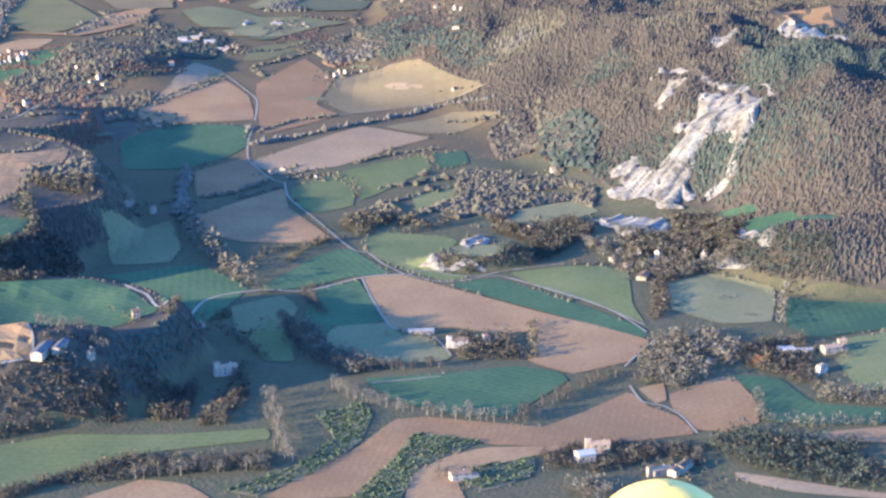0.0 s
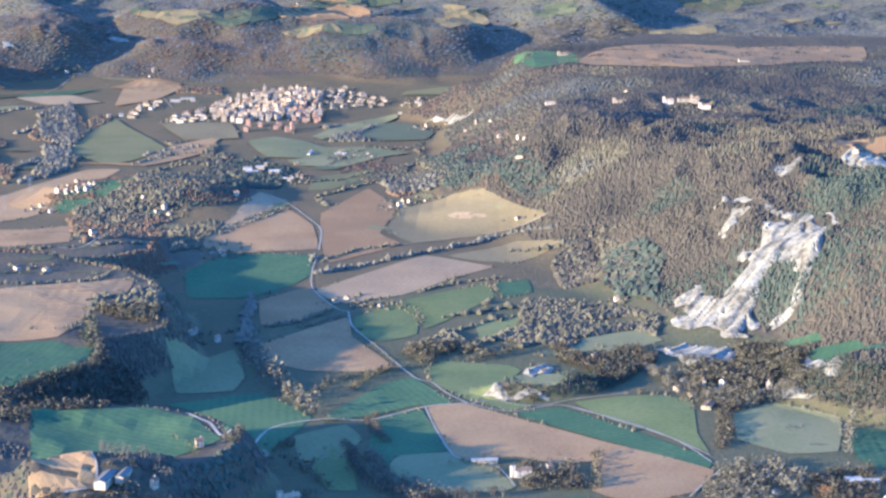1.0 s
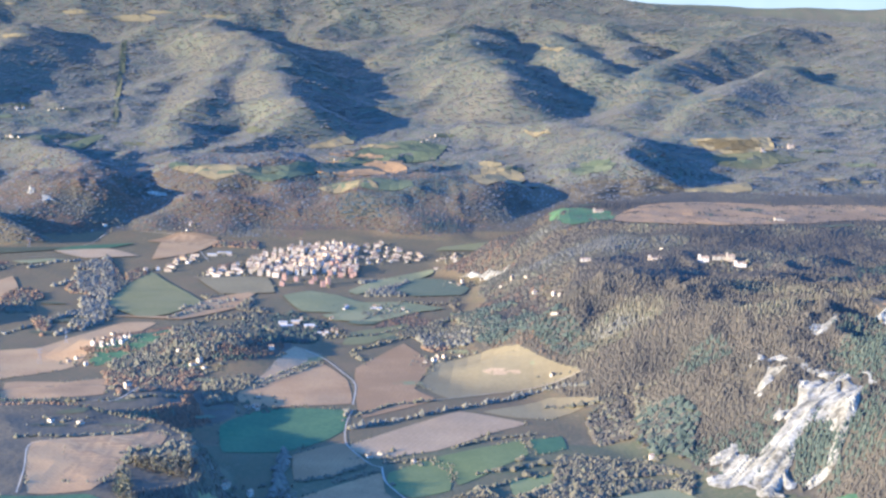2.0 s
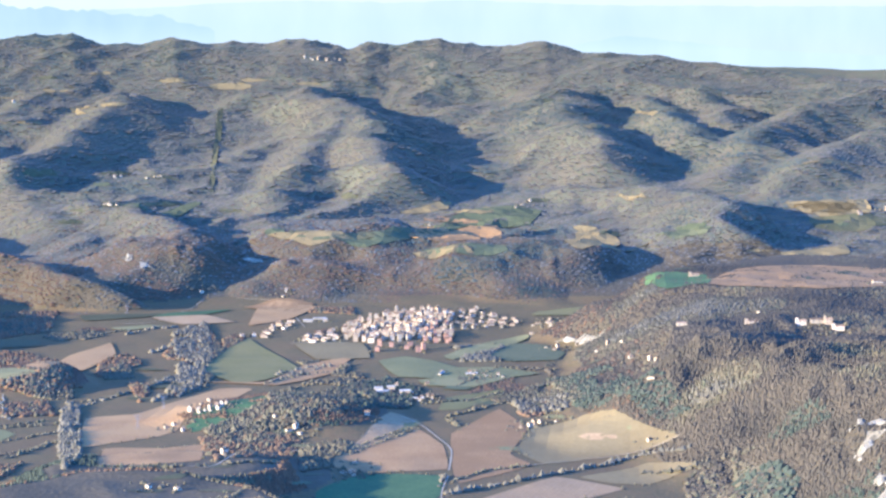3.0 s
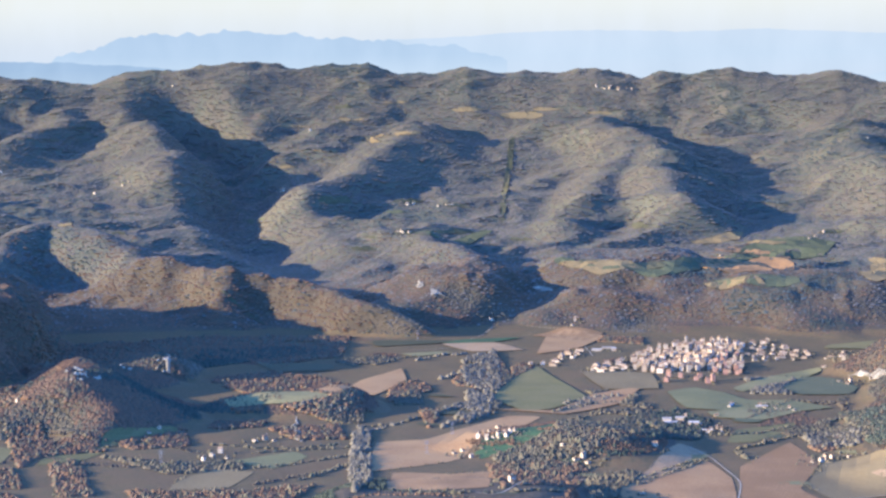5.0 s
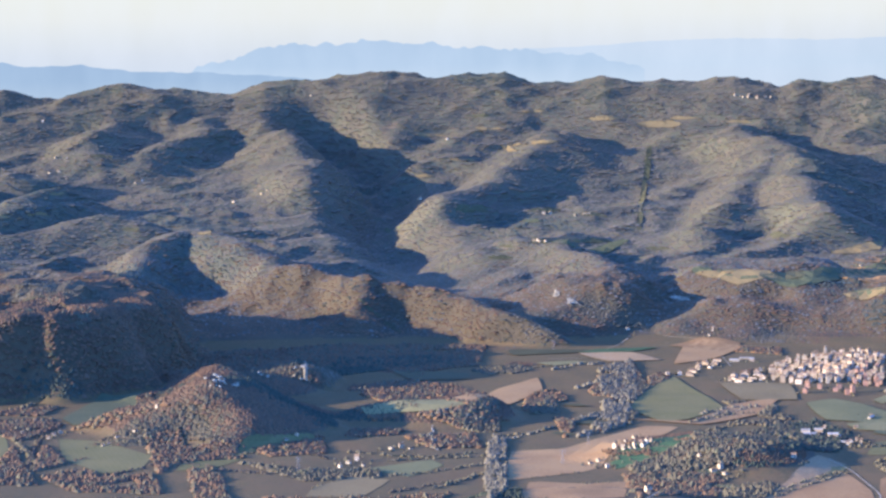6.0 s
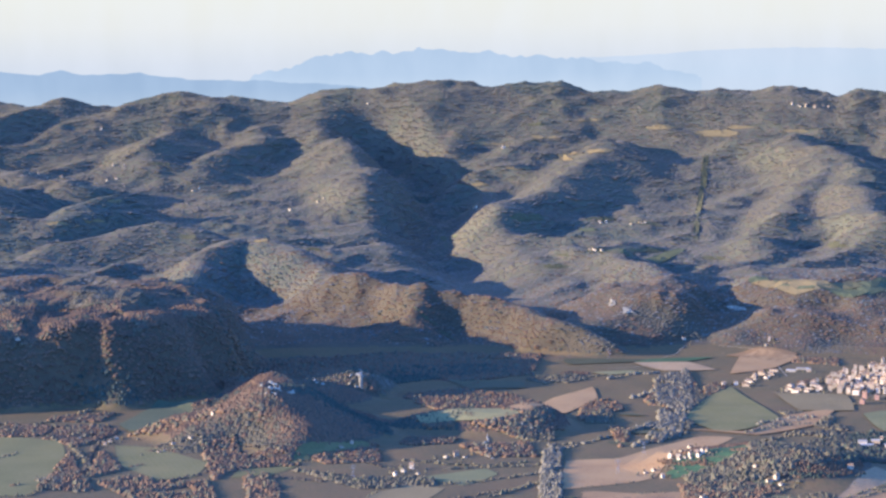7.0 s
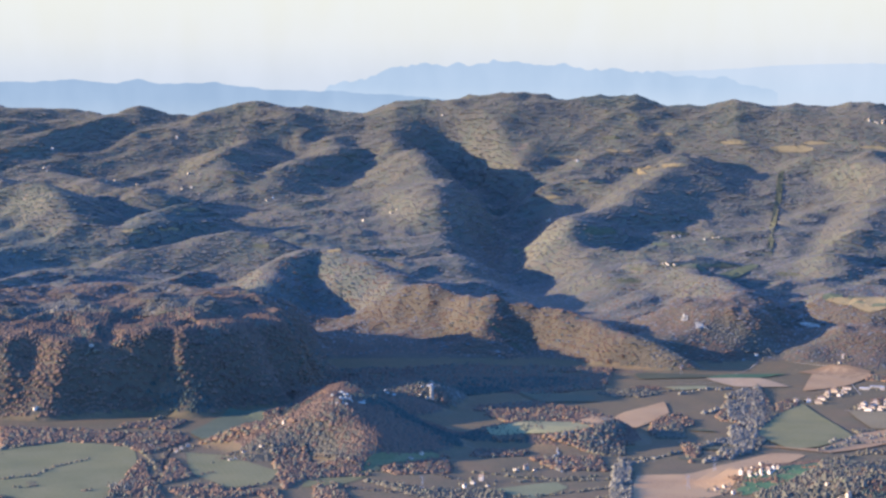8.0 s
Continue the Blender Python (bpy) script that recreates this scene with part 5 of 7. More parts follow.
# ---- woods ----


def sprays(points, radius, tall, count):
    """Corners and faces of loose sprays of leaves and twigs, so that light passes between them."""
    n = len(points)
    a, u = rng.uniform(0, 6.28, (n, count)), rng.uniform(-0.8, 1, (n, count))
    k = rng.uniform(0.55, 1, (n, count)) * radius[:, None]
    flat = np.sqrt(1 - u * u) * k
    mid_ = points[:, None, :] + np.stack([flat * np.cos(a), flat * np.sin(a), u * k * tall + (radius * tall * 0.82)[:, None]], -1)
    size = radius[:, None, None, None] * 1.75 / math.sqrt(count)
    v = mid_[:, :, None, :] + rng.normal(0, 0.62, (n, count, 3, 3)) * size
    return v.reshape(-1, 3), np.arange(n * count * 3).reshape(-1, 3)


def by_house(x, y, gap):
    """Close to a house."""
    close = np.zeros(np.shape(x), bool)
    for bx, by in BUILT:
        close |= (np.abs(x - bx) < gap) & (np.abs(y - by) < gap)
    return close


def bare_slope(x, y):
    """Bare marl, with a few bushes left on it."""
    free = np.zeros(np.shape(x), bool)
    for poly in BARE:
        cx, cy = sum(p[0] for p in poly) / len(poly), sum(p[1] for p in poly) / len(poly)
        free |= inside(cx + (x - cx) * 0.9, cy + (y + 4 - cy) * 0.9, poly)
    return free & (vnoise(0.86 * x - 0.5 * y, 0.16 * (0.5 * x + 0.86 * y), 6.5, 42) < 0.34)


def open_land(x, y):
    free = np.zeros(np.shape(x), bool)
    for poly in OPEN:
        xs, ys = [p[0] for p in poly], [p[1] for p in poly]
        box = (x > min(xs)) & (x < max(xs)) & (y > min(ys)) & (y < max(ys)) & ~free
        if box.any():
            free[box] |= inside(x[box], y[box], poly)
    return free


def polar_scatter(r0, r1, az0, az1, gap):
    rs = np.arange(r0, r1, gap)
    out = []
    for r in rs:
        n = int(math.radians(az1 - az0) * r / gap)
        a = np.radians(az0 + (az1 - az0) * (np.arange(n) + rng.uniform(-0.45, 0.45, n)) / n)
        rr = r + rng.uniform(-0.45, 0.45, n) * gap
        out.append(np.stack([-rr * np.sin(a), rr * np.cos(a)], 1))
    return np.concatenate(out)


CLUMP_V = np.array([(0, 0, 1.0)] + [(math.cos(a), math.sin(a), 0.0) for a in np.arange(5) * 2 * math.pi / 5] + [(0, 0, -0.9)])
CLUMP_F = np.array([(0, i + 1, (i + 1) % 5 + 1) for i in range(5)] + [(6, (i + 1) % 5 + 1, i + 1) for i in range(5)])
TUFT_V = np.array([(0, 0, 0.75)] + [(math.cos(a), math.sin(a), -0.7) for a in np.arange(5) * 2 * math.pi / 5])
TUFT_F = np.array([(0, i + 1, (i + 1) % 5 + 1) for i in range(5)])
CAP_V = np.array([(0, 0, 1.0)] + [(math.cos(a), math.sin(a), 0.25) for a in np.arange(5) * 2 * math.pi / 5] + [(0.8 * math.cos(a), 0.8 * math.sin(a), -0.75) for a in (np.arange(5) + 0.5) * 2 * math.pi / 5])
CAP_F = np.array([(0, i + 1, (i + 1) % 5 + 1) for i in range(5)] + [(i + 1, i + 6, (i + 1) % 5 + 1) for i in range(5)] + [((i + 1) % 5 + 1, i + 6, (i + 1) % 5 + 6) for i in range(5)])


def caps(points, radius, tall, shape=(CAP_V, CAP_F)):
    """Open-bottomed small crowns for far woods."""
    n, k = len(points), len(shape[0])
    v = shape[0][None] * rng.uniform(0.6, 1.35, (n, k, 1)) * rng.uniform(0.75, 1.25, (n, 1, 1)) * radius[:, None, None]
    turn = rng.uniform(0, 6.28, n)
    c, s = np.cos(turn)[:, None], np.sin(turn)[:, None]
    v[:, :, 0], v[:, :, 1] = v[:, :, 0] * c - v[:, :, 1] * s, v[:, :, 0] * s + v[:, :, 1] * c
    v[:, :, 2] = (v[:, :, 2] + 0.7) * tall
    v = v + points[:, None, :]
    return v.reshape(-1, 3), (shape[1][None] + (np.arange(n) * k)[:, None, None]).reshape(-1, 3)


def crowns(points, radius, tall, wood=False):
    """Nearer trees get more sprays; the woods on the far hills are small caps."""
    r = np.hypot(points[:, 0], points[:, 1])
    vs, fs, base = [], [], 0
    bands = ((0, 1350, 0, 0.9), (1350, 2250, 0, 1.5), (2250, 3000, 0, 0.95), (3000, 3650, 0, 0.42), (3650, 9000, 0, 0.3))
    shape = (TUFT_V, TUFT_F)
    if not wood:
        bands = ((0, 1250, 34, 1.0), (1250, 1600, 22, 1.0), (1600, 2000, 0, 0.8), (2000, 9000, 0, 0.72))
    for lo, hi, count, high in bands:
        pick = (r >= lo) & (r < hi)
        if pick.any():
            if not wood:
                shape = (CAP_V, CAP_F) if lo < 2000 else (CLUMP_V, CLUMP_F)
            v, f = sprays(points[pick], radius[pick], tall * high, count) if count else caps(points[pick], radius[pick], tall * high, shape)
            vs.append(v), fs.append(f + base)
            base += len(v)
    return np.concatenate(vs), np.concatenate(fs)


KINDS = {"oak": (M_OAK, 0.85), "rust": (M_RUST, 0.85), "pine": (M_PINE, 1.0), "bare": (M_BARE, 1.25), "hedge": (M_HEDGE, 1.0), "far": (M_HAZEWOOD, 0.8), "far_pine": (M_HAZEPINE, 0.9)}
WORDS = {"rust": "rusty brown autumn oaks", "oak": "brown autumn oak trees", "pine": "dark green pine trees", "bare": "grey leafless poplars and willows", "hedge": "mixed hedgerow bushes and trees"}


def on_track(x, y, gap):
    close = np.zeros(np.shape(x), bool)
    for line in TRACKS:
        xs, ys = [p[0] for p in line], [p[1] for p in line]
        box = (x > min(xs) - gap) & (x < max(xs) + gap) & (y > min(ys) - gap) & (y < max(ys) + gap)
        if box.any():
            close[box] |= near_line(x[box], y[box], line) < gap
    return close


def trees_object(name, label, kind, x, y, radius, wood=False):
    mat, tall = KINDS[kind]
    v, f = crowns(np.column_stack([x, y, land(x, y) - 0.3]), radius, tall * (0.82 if wood else 1.3), wood)
    far = np.hypot(v[f[:, 0], 0], v[f[:, 0], 1]) > 2250
    return tagged(fast_mesh(name, v, f, mat, far), label, "trees", kind="stuff")


def tree(name, label, mat, width, tall, count):
    """One tree: a tapered trunk, limbs and a crown of ragged clumps with gaps."""
    root = new(name)
    tagged(root, label, "tree", "trees along the near fields")
    bm = bmesh.new()
    bmesh.ops.create_cone(bm, cap_ends=True, segments=7, radius1=0.28, radius2=0.12, depth=tall * 0.55, matrix=Matrix.Translation((0, 0, tall * 0.27)))
    me = bpy.data.meshes.new("trunk")
    bm.to_mesh(me)
    bm.free()
    me.materials.append(M_BARK)
    new("trunk", me).parent = root
    for i in range(3):
        a = i * 2.1 + 0.4
        p0, p1 = Vector((0, 0, tall * 0.35)), Vector((width * 0.3 * math.cos(a), width * 0.3 * math.sin(a), tall * 0.68))
        bm = bmesh.new()
        m = Matrix.Translation((p0 + p1) / 2) @ (p1 - p0).to_track_quat("Z", "Y").to_matrix().to_4x4()
        bmesh.ops.create_cone(bm, cap_ends=True, segments=5, radius1=0.12, radius2=0.04, depth=(p1 - p0).length, matrix=m)
        me = bpy.data.meshes.new("limb")
        bm.to_mesh(me)
        bm.free()
        me.materials.append(M_BARK)
        new("limb", me).parent = root
    v, f = sprays(np.array([(0.0, 0.0, tall * 0.2)]), np.array([width * 0.46]), tall * 0.4 / (width * 0.46), 3 * count)
    crown = fast_mesh("crown", v, f, mat)
    crown.parent = root
    return root


TREES = {
    "oak": [tree("oak_tree", "broad oak tree with brown autumn leaves", M_OAK, 7.5, 7.5, 67), tree("oak_tree", "young oak tree with thin brown leaves", M_OAK, 6, 6.5, 57)],
    "bare": [tree("poplar_tree", "tall leafless grey-brown poplar tree", M_BARE, 4.5, 11, 67), tree("willow_tree", "leafless pale willow tree by the stream", M_BARE, 6.5, 8, 62)],
    "hedge": [tree("hedge_tree", "small green-brown hedgerow tree", M_HEDGE, 5.5, 6, 57), tree("hedge_tree", "bushy green hedgerow tree", M_HEDGE, 6.5, 6.5, 62)],
    "pine": [tree("pine_tree", "dark green pine tree with a dense crown", M_PINE, 6, 8.5, 67)],
    "orange": [tree("oak_tree", "round tree with bright orange autumn leaves", M_ORANGE, 9, 9, 110)],
}
SINGLE = []


def single_tree(kind, x, y):
    pick = TREES[kind][len(SINGLE) % len(TREES[kind])]
    m = pose(x, y, float(land(x, y)) - 0.1, 0, 0, float(rng.uniform(0, 360))) @ Matrix.Diagonal((*[float(rng.uniform(0.75, 1.2))] * 3, 1))
    if pick.name in SINGLE:
        copy_thing(pick, m)
    else:
        pick.matrix_basis = m
    SINGLE.append(pick.name)


def tree_row(kind, size, *points):
    """A row of trees along a line; size is the usual crown width."""
    size *= 0.8
    xs, ys = [], []
    for (ax, ay), (bx, by) in zip(points, points[1:]):
        n = max(1, int(math.hypot(bx - ax, by - ay) / (size * 0.42)))
        for i in range(n):
            if rng.random() < 0.12:
                continue
            k = (i + rng.uniform(-0.4, 0.4)) / n
            xs.append(ax + (bx - ax) * k + rng.normal(0, size * 0.28)), ys.append(ay + (by - ay) * k + rng.normal(0, size * 0.28))
    x, y = np.array(xs), np.array(ys)
    keep = ~on_track(x, y, 3.0)
    x, y = x[keep], y[keep]
    if len(x) and np.hypot(x, y).mean() < 1420 and len(SINGLE) + len(x) < 290:
        for px, py in zip(x, y):
            single_tree(kind, float(px), float(py))
    elif len(x):
        trees_object("hedgerow", "row of " + WORDS[kind] + " between fields", kind, x, y, size * 0.5 * rng.uniform(0.45, 1.25, len(x)))


GROVES = []


def grove(kind, size, *corners):
    poly = [tuple(c) for c in corners]
    GROVES.append(poly)
    if kind == "oak" and math.hypot(*poly[0]) > 1750 and math.degrees(math.atan2(-poly[0][0], poly[0][1])) > 2:
        kind = "rust"
    xs, ys = [p[0] for p in poly], [p[1] for p in poly]
    size *= 0.74
    gap = size * 0.56
    gx_, gy_ = np.meshgrid(np.arange(min(xs), max(xs), gap), np.arange(min(ys), max(ys), gap))
    x, y = gx_.ravel() + rng.uniform(-0.5, 0.5, gx_.size) * gap, gy_.ravel() + rng.uniform(-0.5, 0.5, gx_.size) * gap
    keep = inside(x, y, poly) & (vnoise(x, y, 35, 41) > -0.6) & ~open_land(x, y) & ~on_track(x, y, 3.5) & ~by_house(x, y, 7.5)
    x, y = x[keep], y[keep]
    other = {"oak": "hedge", "rust": "hedge", "hedge": "oak", "pine": "oak", "bare": "hedge"}[kind]
    mixed = rng.random(len(x)) < 0.25
    for k, pick in ((kind, ~mixed), (other, mixed)):
        if pick.any():
            trees_object("grove", "grove of " + WORDS[k] + " on the valley floor", k, x[pick], y[pick], size * (0.62 if math.hypot(*poly[0]) > 1550 else 0.48) * rng.uniform(0.5, 1.25, int(pick.sum())))


# ---- hedges, tree rows and groves in the valley ----
tree_row("bare", 12, (-222, 1740), (-212, 1642), (-202, 1587), (-187, 1537), (-162, 1464), (-138, 1408))
tree_row("bare", 10, (-214, 1610), (-196, 1534), (-173, 1482), (-147, 1432), (-130, 1402))
tree_row("bare", 8, (-173, 1849), (-130, 1890), (-79, 1940), (-48, 1969), (-15, 2003), (18, 2008), (50, 1983))
tree_row("hedge", 6, (-77, 1780), (-54, 1809), (-29, 1824), (-3, 1835))
tree_row("hedge", 5, (-133, 1726), (-100, 1741))
tree_row("hedge", 6, (-169, 1653), (-135, 1695))
tree_row("hedge", 5, (-128, 1663), (-110, 1612), (-89, 1545))
tree_row("hedge", 7, (-117, 1466), (-96, 1520), (-75, 1531), (-54, 1551))
tree_row("hedge", 9, (-50, 1688), (-22, 1707), (16, 1728), (36, 1748))
tree_row("hedge", 10, (-32, 1552), (-2, 1581), (25, 1624), (37, 1666))
tree_row("hedge", 8, (2, 1945), (39, 1932), (81, 1938), (108, 1934))
tree_row("hedge", 6, (-286, 2025), (-260, 2096), (-233, 2165))
tree_row("hedge", 7, (-473, 1826), (-435, 1840), (-394, 1841), (-338, 1873))
tree_row("hedge", 6, (-428, 1650), (-382, 1651), (-338, 1666), (-315, 1802))
tree_row("hedge", 9, (-330, 1599), (-307, 1622), (-297, 1645))
tree_row("hedge", 9, (-321, 1546), (-304, 1474), (-293, 1438))
tree_row("hedge", 8, (-192, 2184), (-209, 2231), (-176, 2283), (-154, 2329))
tree_row("hedge", 9, (-442, 2421), (-412, 2489), (-381, 2513))
tree_row("bare", 7, (-241, 1173), (-221, 1170), (-201, 1167), (-196, 1157))
tree_row("hedge", 9, (-126, 1228), (-124, 1188), (-127, 1142), (-128, 1119))
tree_row("bare", 9, (-102, 1173), (-95, 1127), (-89, 1093), (-83, 1063))
tree_row("hedge", 9, (-231, 1017), (-205, 1037), (-173, 1063), (-132, 1056), (-94, 1079))
tree_row("bare", 8, (-164, 1042), (-138, 1051), (-110, 1054), (-92, 1058))
tree_row("oak", 8, (-106, 1335), (-96, 1275), (-79, 1240), (-57, 1220), (-29, 1226), (-1, 1230))
tree_row("oak", 7, (-96, 1390), (-85, 1347), (-79, 1335))
tree_row("bare", 9, (-66, 1188), (-48, 1164), (-20, 1144), (6, 1135), (38, 1132))
tree_row("oak", 11, (42, 1128), (59, 1159), (81, 1191), (104, 1217), (121, 1211))
tree_row("hedge", 7, (61, 1325), (59, 1292), (56, 1244))
tree_row("bare", 6, (187, 1141), (215, 1131), (257, 1134))
tree_row("bare", 7, (242, 1406), (233, 1368), (224, 1317))
tree_row("hedge", 6, (-35, 1312), (-23, 1297), (-5, 1283), (6, 1249))
tree_row("hedge", 5, (-129, 1390), (-96, 1397), (-89, 1412))
tree_row("hedge", 5, (-176, 1247), (-169, 1229), (-169, 1340))
tree_row("bare", 6, (-184, 1928), (-177, 1843), (-175, 1803))
tree_row("hedge", 6, (-199, 1654), (-171, 1674), (-146, 1719))
tree_row("bare", 8, (-223, 1757), (-217, 1676), (-204, 1618))
tree_row("hedge", 6, (-299, 2017), (-270, 2106), (-237, 2175))
tree_row("hedge", 6, (-86, 1531), (-96, 1516), (-128, 1497), (-142, 1460))
tree_row("hedge", 7, (-142, 1298), (-120, 1262), (-107, 1240))
tree_row("bare", 5, (190, 1185), (185, 1139))
tree_row("hedge", 5, (85, 1458), (114, 1465), (134, 1451))
tree_row("hedge", 6, (7, 1689), (-12, 1680), (-30, 1663), (-44, 1646))
tree_row("hedge", 6, (-174, 1899), (-144, 1954), (-102, 1980))
tree_row("hedge", 7, (-296, 1458), (-291, 1417), (-304, 1393))
tree_row("bare", 10, (-645, 2294), (-613, 2172), (-586, 2062))
tree_row("bare", 10, (-554, 2301), (-530, 2340), (-532, 2409))
tree_row("bare", 9, (-634, 2846), (-625, 2896), (-621, 2737), (-641, 2660))
tree_row("bare", 13, (-580, 2578), (-543, 2427))
tree_row("hedge", 9, (-1346, 2091), (-1328, 2188), (-1288, 2298), (-1285, 2397))
tree_row("hedge", 9, (-1192, 2152), (-1076, 1994), (-1043, 1894))
tree_row("hedge", 7, (-1240, 1925), (-1218, 1958), (-1228, 2016), (-1218, 2079))
tree_row("hedge", 8, (-633, 2300), (-603, 2335), (-587, 2379))
tree_row("oak", 8, (-971, 2164), (-900, 2129), (-854, 2151), (-783, 2104))
tree_row("oak", 7, (-933, 2049), (-868, 2022), (-811, 2010))
tree_row("hedge", 7, (-774, 2153), (-732, 2146), (-680, 2146), (-640, 2184))
tree_row("bare", 8, (-441, 2421), (-421, 2496), (-389, 2555))
tree_row("hedge", 7, (-1424, 2347), (-1380, 2387), (-1360, 2411))
tree_row("hedge", 7, (-238, 2310), (-195, 2334), (-160, 2386))
tree_row("hedge", 7, (-216, 2420), (-172, 2568), (-101, 2555))
tree_row("bare", 8, (-443, 2484), (-411, 2549), (-356, 2564))
tree_row("oak", 8, (-75, 2397), (-115, 2554), (-157, 2551))
tree_row("hedge", 6, (-250, 2729), (-208, 2764), (-155, 2764))
tree_row("hedge", 7, (-718, 2114), (-666, 2144), (-622, 2166))
tree_row("hedge", 7, (-690, 2031), (-654, 2067), (-614, 2117))
tree_row("hedge", 8, (-622, 1983), (-606, 2045), (-596, 2074))
tree_row("oak", 7, (-663, 1950), (-641, 1987), (-626, 2016))
tree_row("bare", 8, (-628, 2269), (-615, 2307), (-595, 2358))
tree_row("bare", 9, (-752, 2340), (-718, 2360), (-672, 2342))
tree_row("hedge", 6, (-422, 2368), (-380, 2437), (-336, 2417))
tree_row("oak", 7, (-1502, 2335), (-1419, 2366), (-1339, 2419), (-1298, 2469))
tree_row("oak", 8, (-1160, 2163), (-1118, 2057), (-1059, 1936))
tree_row("oak", 7, (-1284, 2441), (-1248, 2521), (-1203, 2569))
tree_row("hedge", 7, (-943, 2102), (-909, 2118), (-866, 2113))
tree_row("oak", 8, (-988, 1968), (-961, 2007), (-952, 2060))
tree_row("bare", 8, (-712, 2819), (-693, 2876), (-657, 2895))
tree_row("hedge", 7, (-831, 2835), (-765, 2803), (-723, 2865))
grove("pine", 8, (90, 1892), (129, 1856), (138, 1796), (126, 1725), (99, 1748), (86, 1795))
grove("oak", 8, (-348, 1359), (-312, 1390), (-274, 1467), (-258, 1442), (-260, 1273), (-329, 1256))
grove("pine", 8, (-321, 1381), (-287, 1408), (-266, 1444), (-265, 1412), (-288, 1298), (-319, 1368))
grove("oak", 8, (-265, 1125), (-234, 1129), (-198, 1151), (-176, 1153), (-148, 1198), (-148, 1134), (-205, 1125), (-260, 1094))
grove("bare", 8, (-234, 1129), (-198, 1151), (-173, 1157), (-175, 1143), (-221, 1126))
grove("oak", 8, (-143, 1123), (-130, 1187), (-124, 1222), (-116, 1186), (-124, 1126))
grove("bare", 9, (131, 1291), (174, 1305), (195, 1270), (178, 1230), (143, 1194), (120, 1205))
grove("oak", 8, (4, 1300), (43, 1299), (52, 1246), (13, 1243), (6, 1276))
grove("oak", 8, (192, 1279), (235, 1293), (233, 1238), (229, 1196), (208, 1219), (190, 1237))
grove("bare", 8, (226, 1196), (252, 1191), (291, 1182), (287, 1164), (225, 1173))
grove("bare", 7, (102, 1534), (143, 1508), (198, 1515), (210, 1439), (167, 1416), (122, 1462))
grove("hedge", 7, (26, 1716), (83, 1701), (118, 1660), (104, 1646), (43, 1620), (-2, 1587), (-37, 1574))
grove("hedge", 7, (-81, 1571), (-48, 1646), (-29, 1607), (-63, 1544))
grove("pine", 7, (35, 1454), (95, 1574), (97, 1510), (64, 1455), (35, 1448))
grove("oak", 7, (-10, 1455), (7, 1454), (35, 1453), (23, 1442), (-2, 1450))
grove("pine", 9, (146, 1101), (168, 1126), (204, 1109), (272, 1095), (260, 1042), (217, 1037), (188, 1047), (170, 1070))
grove("oak", 7, (53, 1086), (85, 1099), (114, 1100), (144, 1101), (142, 1067), (125, 1084), (85, 1056), (58, 1062))
grove("bare", 7, (55, 1058), (79, 1046), (95, 1027), (82, 1008), (60, 1045))
grove("hedge", 8, (177, 1599), (220, 1549), (223, 1449), (206, 1442), (178, 1525))
grove("oak", 8, (160, 1509), (172, 1461), (151, 1340), (138, 1326))
grove("bare", 8, (-145, 2340), (-80, 2309), (-78, 2253), (-128, 2258))
grove("oak", 9, (-783, 2357), (-719, 2427), (-653, 2371), (-694, 2320))
grove("hedge", 8, (-617, 2825), (-548, 2697), (-527, 2596), (-510, 2397), (-536, 2431), (-558, 2639))
grove("oak", 9, (-690, 2587), (-669, 2651), (-625, 2564), (-659, 2469))
grove("oak", 8, (-1435, 2229), (-1327, 2253), (-1263, 2252), (-1250, 2188), (-1356, 2106))
grove("oak", 8, (-1086, 1888), (-1162, 2097), (-1091, 1988), (-1027, 1902))
grove("oak", 9, (-1026, 2159), (-995, 2186), (-936, 2085), (-931, 1987))
grove("hedge", 8, (-469, 2147), (-415, 2185), (-406, 2431), (-344, 2477), (-328, 2357), (-345, 2134), (-414, 2055))
grove("pine", 8, (-303, 2476), (-254, 2400), (-255, 2294), (-304, 2184), (-367, 2396))
grove("hedge", 7, (-135, 2404), (-98, 2483), (-66, 2308), (-90, 2277), (-123, 2305))
grove("oak", 8, (-134, 2271), (-105, 2320), (-90, 2264), (-119, 2238))
grove("pine", 7, (-112, 2488), (-36, 2378), (26, 2169), (53, 2072), (25, 2073), (-52, 2251))
grove("hedge", 8, (-329, 1256), (-334, 1369), (-296, 1412), (-288, 1412), (-312, 1374))
grove("hedge", 8, (-330, 1580), (-296, 1641), (-276, 1657), (-267, 1524), (-306, 1549))
grove("pine", 8, (-316, 1490), (-310, 1521), (-297, 1455), (-301, 1436))
grove("hedge", 7, (-341, 2052), (-307, 2096), (-252, 2026), (-286, 1948), (-312, 1877))
grove("oak", 7, (-453, 2093), (-370, 2122), (-348, 2094), (-334, 1912), (-389, 1868))
grove("hedge", 8, (-353, 2414), (-332, 2458), (-297, 2340), (-316, 2160), (-347, 2162))
grove("hedge", 6, (-22, 1742), (36, 1748), (84, 1734), (128, 1679), (120, 1626), (34, 1653), (-12, 1674))
grove("oak", 6, (34, 1620), (100, 1605), (117, 1558), (81, 1490), (41, 1557))
grove("hedge", 6, (137, 1558), (174, 1542), (198, 1496), (182, 1433), (136, 1448))
grove("oak", 6, (180, 1599), (217, 1585), (244, 1534), (220, 1538), (186, 1573))
grove("bare", 7, (-49, 1299), (-29, 1230), (-56, 1214), (-79, 1240), (-94, 1309), (-84, 1316), (-69, 1252))
